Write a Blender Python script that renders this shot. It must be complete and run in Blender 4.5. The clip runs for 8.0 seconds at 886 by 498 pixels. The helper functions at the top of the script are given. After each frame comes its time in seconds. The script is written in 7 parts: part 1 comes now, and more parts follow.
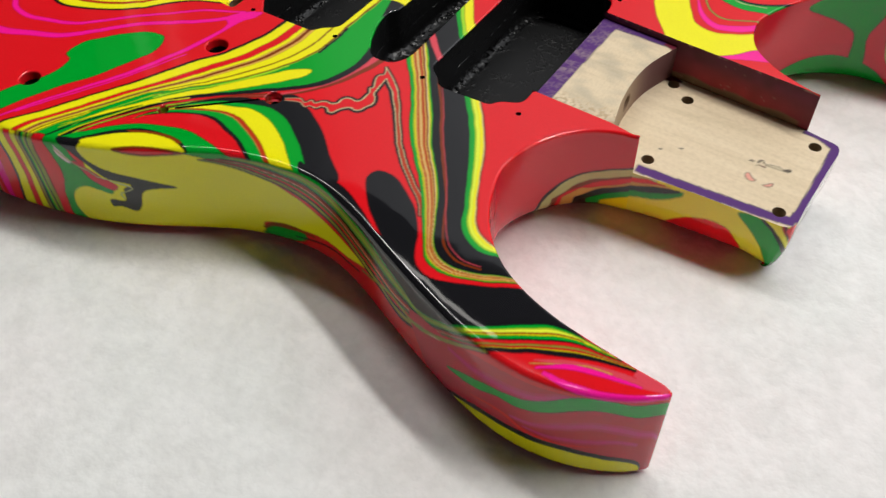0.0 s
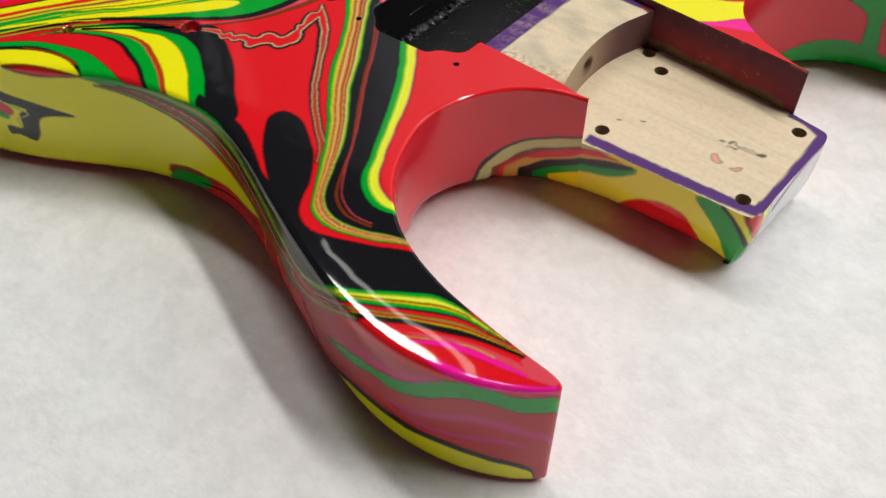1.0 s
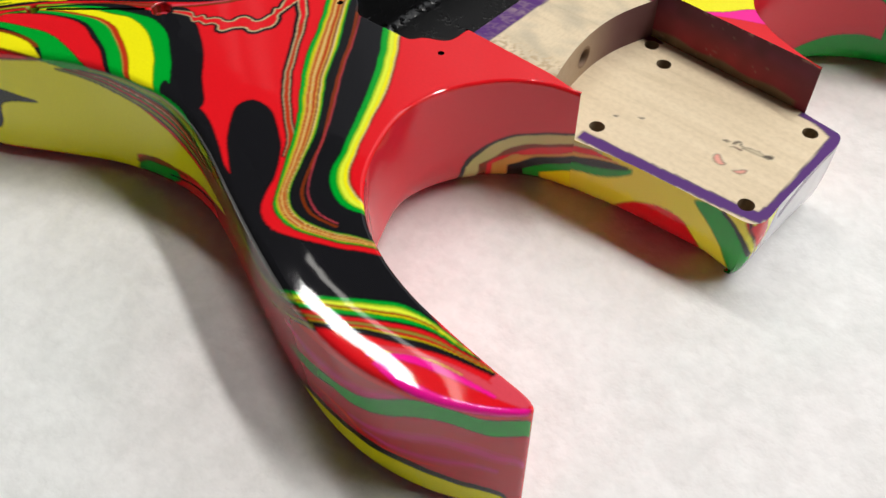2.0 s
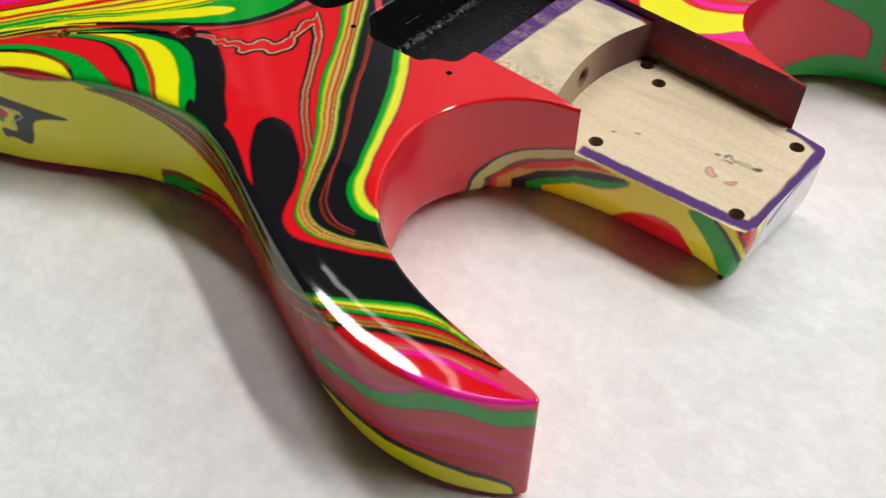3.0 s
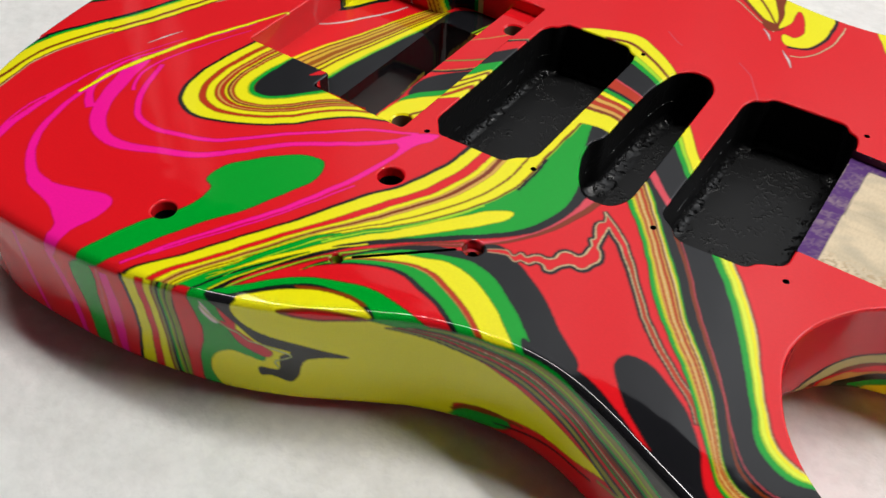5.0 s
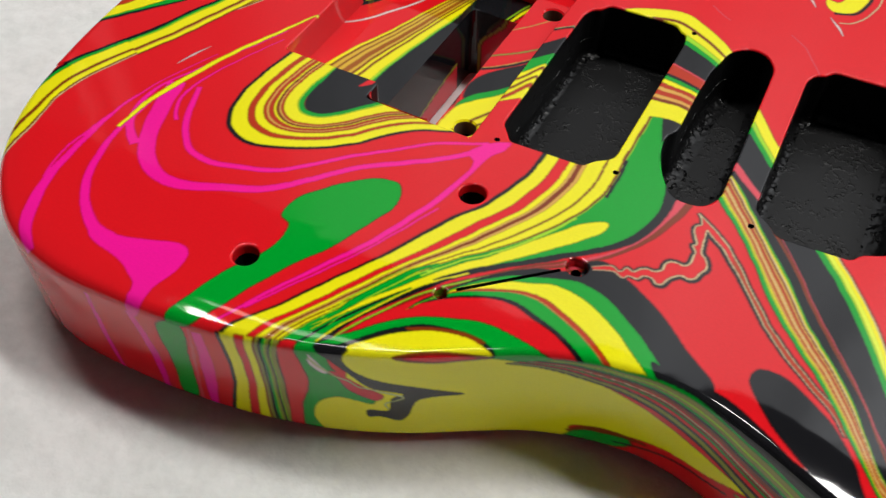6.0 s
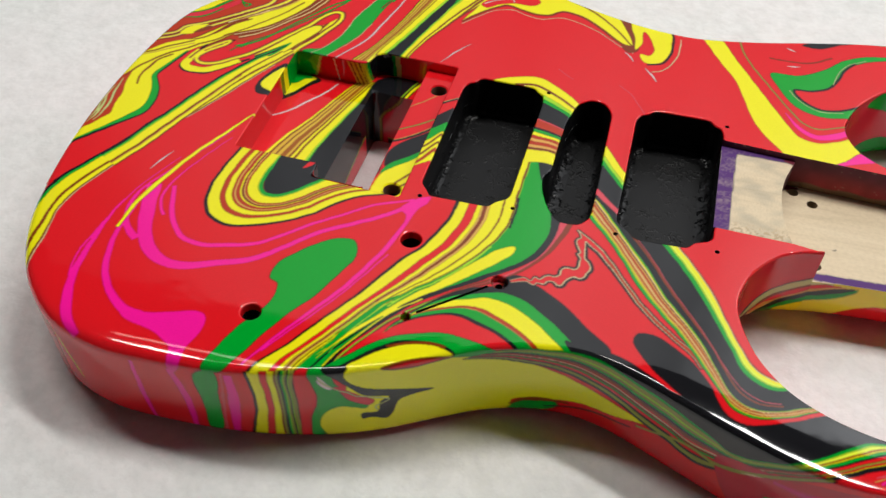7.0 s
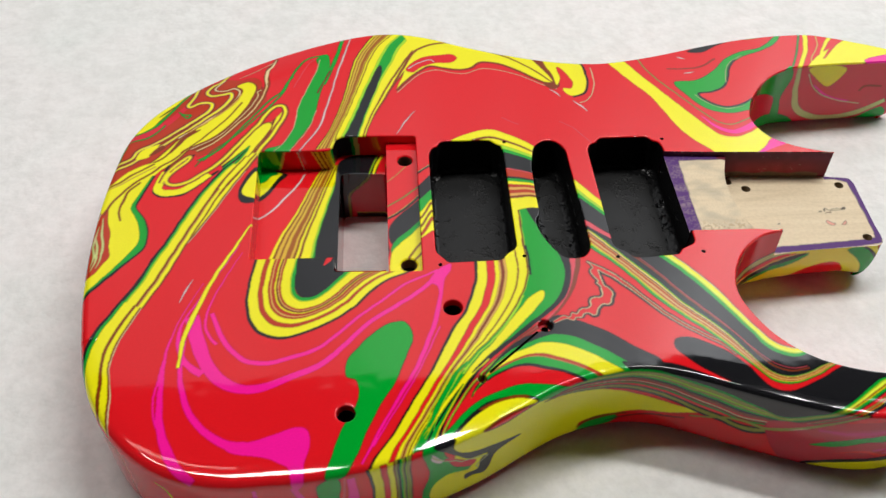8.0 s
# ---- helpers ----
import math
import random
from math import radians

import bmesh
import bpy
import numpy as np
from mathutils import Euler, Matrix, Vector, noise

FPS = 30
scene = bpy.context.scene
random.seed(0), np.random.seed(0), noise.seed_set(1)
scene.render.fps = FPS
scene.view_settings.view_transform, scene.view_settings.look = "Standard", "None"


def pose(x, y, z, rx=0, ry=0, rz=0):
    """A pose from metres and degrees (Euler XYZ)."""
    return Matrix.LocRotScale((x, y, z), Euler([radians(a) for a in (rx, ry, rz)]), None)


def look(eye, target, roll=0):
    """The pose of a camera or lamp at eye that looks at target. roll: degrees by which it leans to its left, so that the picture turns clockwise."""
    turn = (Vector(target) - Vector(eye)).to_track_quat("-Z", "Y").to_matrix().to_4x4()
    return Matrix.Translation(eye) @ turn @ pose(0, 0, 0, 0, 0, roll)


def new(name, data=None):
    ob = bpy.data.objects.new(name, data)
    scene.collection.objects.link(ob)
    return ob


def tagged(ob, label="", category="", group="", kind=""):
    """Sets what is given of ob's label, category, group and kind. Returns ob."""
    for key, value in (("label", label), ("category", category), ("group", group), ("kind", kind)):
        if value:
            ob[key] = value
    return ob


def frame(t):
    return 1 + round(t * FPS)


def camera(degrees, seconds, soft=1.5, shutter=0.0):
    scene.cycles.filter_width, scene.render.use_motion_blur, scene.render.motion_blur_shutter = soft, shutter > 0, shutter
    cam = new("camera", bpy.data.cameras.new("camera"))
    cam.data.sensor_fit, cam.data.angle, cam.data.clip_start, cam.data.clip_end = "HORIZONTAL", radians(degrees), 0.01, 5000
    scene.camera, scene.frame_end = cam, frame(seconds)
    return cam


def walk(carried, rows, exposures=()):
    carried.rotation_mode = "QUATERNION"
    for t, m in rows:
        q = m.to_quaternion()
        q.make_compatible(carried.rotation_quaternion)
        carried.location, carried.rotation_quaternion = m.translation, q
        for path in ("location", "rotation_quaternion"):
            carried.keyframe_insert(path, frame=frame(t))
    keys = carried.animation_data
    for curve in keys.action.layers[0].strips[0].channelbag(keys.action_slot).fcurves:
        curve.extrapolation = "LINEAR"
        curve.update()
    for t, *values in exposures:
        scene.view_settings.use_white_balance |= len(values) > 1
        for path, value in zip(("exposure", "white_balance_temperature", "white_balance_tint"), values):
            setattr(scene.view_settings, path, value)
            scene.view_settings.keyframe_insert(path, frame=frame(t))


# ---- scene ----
cam = camera(52.0, 8.0)
PATH = [
    (0, (0.25306, -0.25919, 0.25642), (0.14200, -0.09717, 0.02967), -1.22),
    (0.3, (0.25197, -0.25653, 0.25431), (0.14309, -0.09931, 0.02324), -0.36),
    (0.5, (0.26184, -0.25135, 0.25358), (0.14720, -0.09977, 0.02145), -0.83),
    (0.7, (0.27300, -0.23809, 0.24106), (0.15324, -0.09088, 0.00883), -1.12),
    (1, (0.28104, -0.22116, 0.21735), (0.15392, -0.06732, -0.00664), 0.19),
    (1.2, (0.28063, -0.21503, 0.20680), (0.14817, -0.06401, -0.01597), -0.15),
    (1.5, (0.28012, -0.20749, 0.20393), (0.14730, -0.05982, -0.02090), -0.36),
    (1.7, (0.27953, -0.20238, 0.20380), (0.14867, -0.05422, -0.02186), 0.04),
    (2.8, (0.28690, -0.20492, 0.21322), (0.15529, -0.05515, -0.01094), 0.11),
    (3, (0.28739, -0.21414, 0.21426), (0.15319, -0.06188, -0.00666), -0.12),
    (3.2, (0.28223, -0.22525, 0.21637), (0.14566, -0.06858, 0.00034), -0.04),
    (3.5, (0.26496, -0.23995, 0.21806), (0.12940, -0.06928, 0.01192), 0.76),
    (3.7, (0.25185, -0.24643, 0.21807), (0.11869, -0.07234, 0.01326), 1.00),
    (4, (0.22503, -0.25017, 0.22273), (0.09506, -0.07308, 0.01841), 1.41),
    (4.3, (0.20190, -0.24978, 0.22383), (0.07392, -0.07099, 0.01974), 1.42),
    (4.5, (0.18838, -0.24809, 0.22493), (0.06282, -0.06837, 0.02014), 1.61),
    (4.7, (0.17534, -0.24750, 0.22775), (0.05299, -0.06757, 0.02126), 1.74),
    (5, (0.15401, -0.24227, 0.22816), (0.03581, -0.06361, 0.01815), 1.51),
    (5.2, (0.14166, -0.23796, 0.23152), (0.02342, -0.06139, 0.01976), 0.81),
    (6.3, (0.09556, -0.25599, 0.24608), (0.01881, -0.07549, 0.01908), 1.09),
    (6.5, (0.09556, -0.26942, 0.26041), (0.02772, -0.08171, 0.03644), 1.58),
    (6.8, (0.09581, -0.29552, 0.29102), (0.03618, -0.09673, 0.07445), 1.51),
    (7, (0.09437, -0.30972, 0.30288), (0.04206, -0.10879, 0.08634), 1.46),
    (7.3, (0.07984, -0.32298, 0.32131), (0.04492, -0.11839, 0.10523), 1.90),
    (7.5, (0.06494, -0.32746, 0.33183), (0.04261, -0.11871, 0.11753), 1.14),
    (7.7, (0.03691, -0.32874, 0.34213), (0.03121, -0.11853, 0.12889), 1.50),
    (8, (-0.00310, -0.32409, 0.34700), (0.01045, -0.11629, 0.13104), 0.62),
]
walk(cam, [(t, look(eye, target, roll)) for t, eye, target, roll in PATH],
     exposures=[(0, -0.01), (0.3, -0.11), (0.5, -0.11), (1.0, 0.0), (1.6, 0.10), (2.9, 0.07), (3.3, -0.08), (3.5, -0.08), (4.0, 0.12), (5.0, 0.04), (6.5, 0.0), (7.0, -0.04), (7.5, -0.2), (8.0, -0.02)])

# ---- light ----
world = bpy.data.worlds.new("room_light")
scene.world = world
world.use_nodes = True
world.node_tree.nodes["Background"].inputs[0].default_value = (0.9, 0.93, 1.0, 1)
world.node_tree.nodes["Background"].inputs[1].default_value = 0.012


def area(name, eye, target, sx, sy, watts, colour=(1, 0.96, 0.9)):
    data = bpy.data.lights.new(name, "AREA")
    data.shape, data.size, data.size_y, data.energy, data.color = "RECTANGLE", sx, sy, watts, colour
    ob = new(name, data)
    ob.matrix_world = look(eye, target)
    return ob


area("ceiling_lamp", (0.68, 0.52, 1.80), (0.55, 0.10, 0.0), 1.2, 0.11, 21.5, (1, 0.985, 0.95))
area("ceiling_lamp", (-0.57, 0.33, 1.80), (-0.57, 0.10, 0.0), 1.02, 0.14, 11.5, (1, 0.985, 0.95))
area("ceiling_lamp", (-0.77, 0.62, 1.80), (-0.77, 0.40, 0.0), 0.7, 0.06, 0.6, (1, 0.965, 0.91))
# unseen lamp added on the right to shape the near-side shadows
area("added_side_lamp", (2.05, 1.05, 2.50), (0.05, 0.0, 0.0), 0.7, 0.7, 8.0, (1, 0.985, 0.965))


# ---- materials ----
def material(name, rough=0.5, metal=0.0, coat=0.0):
    m = bpy.data.materials.new(name)
    m.use_nodes = True
    n = m.node_tree.nodes
    b = n["Principled BSDF"]
    b.inputs["Roughness"].default_value = rough
    b.inputs["Metallic"].default_value = metal
    b.inputs["Coat Weight"].default_value = coat
    b.inputs["Coat Roughness"].default_value = 0.05
    return m, n, m.node_tree.links, b


def node(n, kind, **inputs):
    made = n.new(kind)
    for key, value in inputs.items():
        made.inputs[key.replace("_", " ")].default_value = value
    return made


def noise_bump(n, l, b, scale, strength, distance, detail=3.0, coat=False):
    tex = n.new("ShaderNodeTexNoise")
    tex.inputs["Scale"].default_value, tex.inputs["Detail"].default_value = scale, detail
    bump = n.new("ShaderNodeBump")
    bump.inputs["Strength"].default_value, bump.inputs["Distance"].default_value = strength, distance
    where = n.new("ShaderNodeTexCoord")
    l.new(where.outputs["Object"], tex.inputs["Vector"])
    l.new(tex.outputs["Fac"], bump.inputs["Height"])
    l.new(bump.outputs["Normal"], b.inputs["Coat Normal" if coat else "Normal"])
    return tex


def ramp(n, *stops):
    r = n.new("ShaderNodeValToRGB")
    while len(r.color_ramp.elements) < len(stops):
        r.color_ramp.elements.new(0.5)
    for e, (at, colour) in zip(r.color_ramp.elements, stops):
        e.position, e.color = at, (*colour, 1)
    return r


def mixed(n, l, one, two, how="MIX", amount=1.0):
    m = n.new("ShaderNodeMix")
    m.data_type, m.blend_type = "RGBA", how
    m.inputs[0].default_value = amount
    l.new(one, m.inputs[6])
    l.new(two, m.inputs[7])
    return m.outputs[2], m.inputs[0]


# clear-coated swirl paint
lacquer, n_, l_, b_ = material("swirl_lacquer", 0.45, 0, 1.0)
a_ = n_.new("ShaderNodeAttribute")
a_.attribute_name = "paint"
t_ = noise_bump(n_, l_, b_, 55, 0.06, 0.002, 2.0, True)
g_ = node(n_, "ShaderNodeTexNoise", Scale=420.0, Detail=4.0)
r_ = ramp(n_, (0.3, (0.95, 0.95, 0.95)), (0.7, (1, 1, 1)))
l_.new(g_.outputs["Fac"], r_.inputs["Fac"])
c_, _ = mixed(n_, l_, a_.outputs["Color"], r_.outputs["Color"], "MULTIPLY")
l_.new(c_, b_.inputs["Base Color"])
b_.inputs["Specular IOR Level"].default_value = 0.0
b_.inputs["Coat IOR"].default_value = 1.54

# black paint in the cavities: flat on the walls and floors, lumpy where it pooled
def black_coat(name, rough, spec, fine, patch, amount, distance):
    m, n, l, b = material(name, rough)
    b.inputs["Base Color"].default_value = (0.0065, 0.0065, 0.007, 1)
    b.inputs["Specular IOR Level"].default_value = spec
    where = n.new("ShaderNodeTexCoord")
    heights = []
    for scale, low, high in (fine, patch):
        tex = node(n, "ShaderNodeTexNoise", Scale=scale, Detail=3.0)
        grey = ramp(n, (low, (0, 0, 0)), (high, (1, 1, 1)))
        l.new(where.outputs["Object"], tex.inputs["Vector"])
        l.new(tex.outputs["Fac"], grey.inputs["Fac"])
        heights.append(grey.outputs["Color"])
    both, _ = mixed(n, l, *heights, "MULTIPLY")
    bump = node(n, "ShaderNodeBump", Strength=amount, Distance=distance)
    l.new(both, bump.inputs["Height"])
    l.new(bump.outputs["Normal"], b.inputs["Normal"])
    return m


black_paint = black_coat("black_cavity_paint", 0.40, 0.26, (620.0, 0.52, 0.74), (90.0, 0.45, 0.62), 0.55, 0.0008)
black_crust = black_coat("black_lumpy_paint", 0.28, 0.30, (480.0, 0.54, 0.68), (170.0, 0.47, 0.60), 1.0, 0.0018)

# maple with grain along the neck; masked edges are painted
bare_wood, n_, l_, b_ = material("bare_wood", 0.55)
b_.inputs["Specular IOR Level"].default_value = 0.25
w_ = n_.new("ShaderNodeTexCoord")
m_ = n_.new("ShaderNodeMapping")
m_.inputs["Scale"].default_value = (3, 40, 30)
l_.new(w_.outputs["Object"], m_.inputs["Vector"])
t_ = node(n_, "ShaderNodeTexNoise", Scale=6.0, Detail=6.0, Distortion=0.6)
l_.new(m_.outputs["Vector"], t_.inputs["Vector"])
r_ = ramp(n_, (0.2, (0.66, 0.53, 0.35)), (0.5, (0.76, 0.62, 0.43)), (0.8, (0.79, 0.66, 0.47)))
l_.new(t_.outputs["Fac"], r_.inputs["Fac"])
d_ = node(n_, "ShaderNodeTexNoise", Scale=38.0, Detail=4.0)
e_ = ramp(n_, (0.30, (0.91, 0.90, 0.88)), (0.60, (1, 1, 1)))
l_.new(d_.outputs["Fac"], e_.inputs["Fac"])
c_, _ = mixed(n_, l_, r_.outputs["Color"], e_.outputs["Color"], "MULTIPLY", 0.9)
a_ = n_.new("ShaderNodeAttribute")
a_.attribute_name = "paint"
c_, k_ = mixed(n_, l_, c_, a_.outputs["Color"])
l_.new(a_.outputs["Alpha"], k_)
l_.new(c_, b_.inputs["Base Color"])
noise_bump(n_, l_, b_, 160, 0.06, 0.001)

# soft white sheet: broad warm and cool patches, small blotches, a short nap
cloth, n_, l_, b_ = material("white_cloth", 0.95)
w_ = n_.new("ShaderNodeTexCoord")
shades = []
for scale, detail, low, high in ((9.0, 2.0, (0.80, 0.812, 0.795), (0.845, 0.825, 0.815)), (70.0, 4.0, (0.92, 0.92, 0.915), (1, 1, 1)), (240.0, 3.0, (0.95, 0.95, 0.95), (1, 1, 1))):
    t_ = node(n_, "ShaderNodeTexNoise", Scale=scale, Detail=detail, Roughness=0.6, Distortion=0.4)
    r_ = ramp(n_, (0.34, low), (0.60, high))
    l_.new(w_.outputs["Object"], t_.inputs["Vector"])
    l_.new(t_.outputs["Fac"], r_.inputs["Fac"])
    shades.append(r_.outputs["Color"])
c_, _ = mixed(n_, l_, shades[0], shades[1], "MULTIPLY")
c_, _ = mixed(n_, l_, c_, shades[2], "MULTIPLY")
l_.new(c_, b_.inputs["Base Color"])
noise_bump(n_, l_, b_, 130, 0.28, 0.003, 5.0)
b_.inputs["Specular IOR Level"].default_value = 0.12

plaster, n_, l_, b_ = material("wall_plaster", 0.9)
b_.inputs["Base Color"].default_value = (0.07, 0.07, 0.068, 1)
noise_bump(n_, l_, b_, 60, 0.2, 0.002)
ceiling_paint, n_, l_, b_ = material("ceiling_paint", 0.9)
b_.inputs["Base Color"].default_value = (0.12, 0.12, 0.12, 1)
noise_bump(n_, l_, b_, 60, 0.2, 0.002)
# daylight through a thin curtain; the brighter east end is added, unseen, as side light
curtain = bpy.data.materials.new("curtain_daylight")
curtain.use_nodes = True
n_, l_ = curtain.node_tree.nodes, curtain.node_tree.links
n_.remove(n_["Principled BSDF"])
w_, x_, e_ = n_.new("ShaderNodeTexCoord"), n_.new("ShaderNodeSeparateXYZ"), n_.new("ShaderNodeEmission")
# (at metres along the wall, brightness): two faint strips mirrored as streaks, the window, then the added glow
r_ = ramp(n_, *[((x + 2.25) / 4.55, (v, v * 1.02, v * 1.05)) for x, v in ((-2.25, 0.03), (-2.0, 0.03), (-1.95, 0.24), (-1.88, 0.04), (-1.78, 0.17), (-1.70, 0.05), (-1.32, 0.08), (-1.0, 0.38), (-0.6, 0.52), (-0.24, 0.70), (0.3, 0.74), (0.8, 2.2), (2.3, 2.3))])
l_.new(w_.outputs["Generated"], x_.inputs["Vector"])
l_.new(x_.outputs["X"], r_.inputs["Fac"])
q_ = ramp(n_, (0.30, (0.30, 0.30, 0.30)), (0.66, (1, 1, 1)))
l_.new(x_.outputs["Z"], q_.inputs["Fac"])
c_, _ = mixed(n_, l_, r_.outputs["Color"], q_.outputs["Color"], "MULTIPLY")
m_ = node(n_, "ShaderNodeMapping", Scale=(17.0, 0.0, 0.7))
l_.new(w_.outputs["Generated"], m_.inputs["Vector"])
t_ = node(n_, "ShaderNodeTexNoise", Scale=1.0, Detail=2.0, Roughness=0.55)
l_.new(m_.outputs["Vector"], t_.inputs["Vector"])
f_ = ramp(n_, (0.32, (0.62, 0.62, 0.62)), (0.68, (1.0, 1.0, 1.0)))
l_.new(t_.outputs["Fac"], f_.inputs["Fac"])
c_, _ = mixed(n_, l_, c_, f_.outputs["Color"], "MULTIPLY")
l_.new(c_, e_.inputs["Color"])
e_.inputs["Strength"].default_value = 1.5
l_.new(e_.outputs["Emission"], n_["Material Output"].inputs["Surface"])
speck_grey, n_, l_, b_ = material("dark_lint", 0.9)
b_.inputs["Base Color"].default_value = (0.06, 0.06, 0.06, 1)


# ---- curves, all in millimetres ----
def spline(points, step=0.5, closed=False, alpha=0.5):
    """A Catmull-Rom curve through the points, resampled at an even step."""
    p = np.array(points, float)
    if closed:
        p = np.vstack([p[-1], p, p[0], p[1]])
    else:
        p = np.vstack([2 * p[0] - p[1], p, 2 * p[-1] - p[-2]])
    out = []
    for k in range(1, len(p) - 2):
        a, b, c, d = p[k - 1:k + 3]
        t0, t1 = 0.0, max(np.linalg.norm(b - a), 1e-6) ** alpha
        t2 = t1 + max(np.linalg.norm(c - b), 1e-6) ** alpha
        t3 = t2 + max(np.linalg.norm(d - c), 1e-6) ** alpha
        t = np.linspace(t1, t2, 24, endpoint=False)[:, None]
        a1 = (t1 - t) / (t1 - t0) * a + (t - t0) / (t1 - t0) * b
        a2 = (t2 - t) / (t2 - t1) * b + (t - t1) / (t2 - t1) * c
        a3 = (t3 - t) / (t3 - t2) * c + (t - t2) / (t3 - t2) * d
        b1 = (t2 - t) / (t2 - t0) * a1 + (t - t0) / (t2 - t0) * a2
        b2 = (t3 - t) / (t3 - t1) * a2 + (t - t1) / (t3 - t1) * a3
        out.append((t2 - t) / (t2 - t1) * b1 + (t - t1) / (t2 - t1) * b2)
    out.append(p[-2][None])
    return even(np.vstack(out), step)


def even(q, step):
    along = np.r_[0, np.cumsum(np.linalg.norm(np.diff(q, axis=0), axis=1))]
    s = np.linspace(0, along[-1], max(3, int(along[-1] / step) + 1))
    return np.stack([np.interp(s, along, q[:, k]) for k in range(q.shape[1])], 1)


def rounded(points, radius, steps=6):
    """A closed polygon with its corners rounded."""
    p, out = np.array(points, float), []
    for k in range(len(p)):
        a, b, c = p[k - 1], p[k], p[(k + 1) % len(p)]
        u, v = (a - b) / np.linalg.norm(a - b), (c - b) / np.linalg.norm(c - b)
        r = min(radius, np.linalg.norm(a - b) * 0.45, np.linalg.norm(c - b) * 0.45)
        for t in np.linspace(0, 1, steps):
            out.append((1 - t) ** 2 * (b + r * u) + 2 * t * (1 - t) * b + t * t * (b + r * v))
    return np.array(out)


def circle(x, y, r, n=40):
    a = np.linspace(0, 2 * np.pi, n, endpoint=False)
    return np.stack([x + r * np.cos(a), y + r * np.sin(a)], 1)


THICK = 44.0    # the body's thickness
FLOOR = 27.0    # the neck pocket's floor
STEP_HOLE = (-2.2, 33.8)    # across and height, a bore in the ledge's step
BOLTS = [(169.8, 25.6), (178.2, 19.6), (179.5, -19), (228.2, 20), (228.6, -18.6)]
CELL = 0.33     # the paint's mesh

# the rim, from the treble corner of the neck pocket round the tail to the bass corner
treble_cutaway = [(178, -28.3), (168, -31), (158, -38), (149.2, -51), (146, -65), (149.5, -79), (156, -91), (166, -101), (177, -107), (190, -111), (203, -113), (216, -114.4), (228.4, -115.7)]
horn_outside = [(230.0, -117.1), (225.4, -121.9), (215.8, -127.6), (205, -131.2), (193, -133), (181, -132.4), (168, -129.7), (150, -123.8), (133, -117.3), (116, -110.6), (103, -106.8), (90, -105.6), (75, -107.6)]
treble_bout = [(60, -112.4), (47, -119.3), (27, -130.6), (7, -139.0), (-14, -144.8), (-34, -148.2), (-55, -149.8), (-76, -149.6), (-95, -144.5), (-110, -135), (-124, -119.5)]
tail = [(-135, -98), (-142, -70), (-146.5, -40), (-148.3, -8), (-147.5, 25), (-143.5, 55), (-132, 82), (-115, 103), (-92, 122), (-68, 135.5), (-46, 143.8), (-20, 149.3)]
bass_side = [(0, 149), (16, 144.5), (40, 133), (65, 123), (90, 115.7), (113, 113), (130, 115), (150, 119.5), (175, 126.7), (200, 133), (225, 136.6), (247, 136.8)]
bass_horn = [(257, 133.6), (268, 129), (287, 120), (297, 113.5), (299, 109.5), (295, 107), (281, 106.2), (260, 105.4), (241, 104.2), (224, 102), (211, 95)]
bass_cutaway = [(200, 84), (191, 69), (188, 56), (193, 42.5), (203, 34.5), (212, 30.6), (222.8, 27.3)]
RIM = spline(treble_cutaway + horn_outside + treble_bout + tail + bass_side + bass_horn + bass_cutaway, 0.4)


def normals(q):
    d = np.gradient(q, axis=0)
    d /= np.linalg.norm(d, axis=1)[:, None]
    return np.stack([-d[:, 1], d[:, 0]], 1)     # to the left of the way: outwards on this clockwise rim


RIM_N = normals(RIM)
RIM_S = np.r_[0, np.cumsum(np.linalg.norm(np.diff(RIM, axis=0), axis=1))]


def near_rim(x, y):
    return RIM_S[np.argmin((RIM[:, 0] - x) ** 2 + (RIM[:, 1] - y) ** 2)]


# the roundover's radius along the rim: crisp in the cutaways, broad on the treble horn
STATIONS = [((178, -28.3), 1.0), ((146, -65), 1.0), ((203, -113), 1.0), ((226, -116), 0.8), ((222, -124), 1.2), ((205, -131), 1.8), ((181, -132), 2.2), ((150, -123.4), 2.6), ((116, -110.5), 2.6), ((75, -107.5), 2.2), ((30, -129), 2.0), ((0, -141), 2.6), ((-76, -149.5), 4.6), ((-124, -119.5), 4.6), ((-148, -8), 3.4), ((0, 148), 3.0), ((113, 113), 2.4), ((247, 137), 2.4), ((297, 113), 1.0), ((241, 104), 0.8), ((190, 60), 0.8), ((222.8, 27.3), 1.0)]
RIM_R = np.interp(RIM_S, [near_rim(*p) for p, _ in STATIONS], [r for _, r in STATIONS])


# the heel under the neck pocket, from the treble cutaway round to the bass cutaway
HEEL = even(np.vstack([spline([(178, -28.3), (190, -26.6), (205, -25.6), (231, -24.6)], 0.5), spline([(233.5, -24.0), (235.3, -21.5), (235.6, -10), (236.2, 12), (236.4, 22), (235, 25), (232, 25.8)], 0.5), spline([(229, 26.2), (225, 26.8), (222.8, 27.3)], 0.5)]), 0.5)
HEEL_N = -normals(HEEL)
blend = np.linspace(1, 0, 14)[:, None]
HEEL_N[:14] = RIM_N[0] * blend + HEEL_N[:14] * (1 - blend)
HEEL_IN = np.interp(np.arange(len(HEEL)) * 0.5, [0, 44, 56, 62, 104, 112, 119], [10.5, 12.5, 7.0, 5.5, 4.0, 8, 10])     # how far its foot draws in
HEEL_S = np.r_[0, np.cumsum(np.linalg.norm(np.diff(HEEL, axis=0), axis=1))]
HORN_EDGE = spline(horn_outside, 0.25)
BOUT_EDGE = spline(horn_outside[-2:] + treble_bout + tail[:3], 1.0)
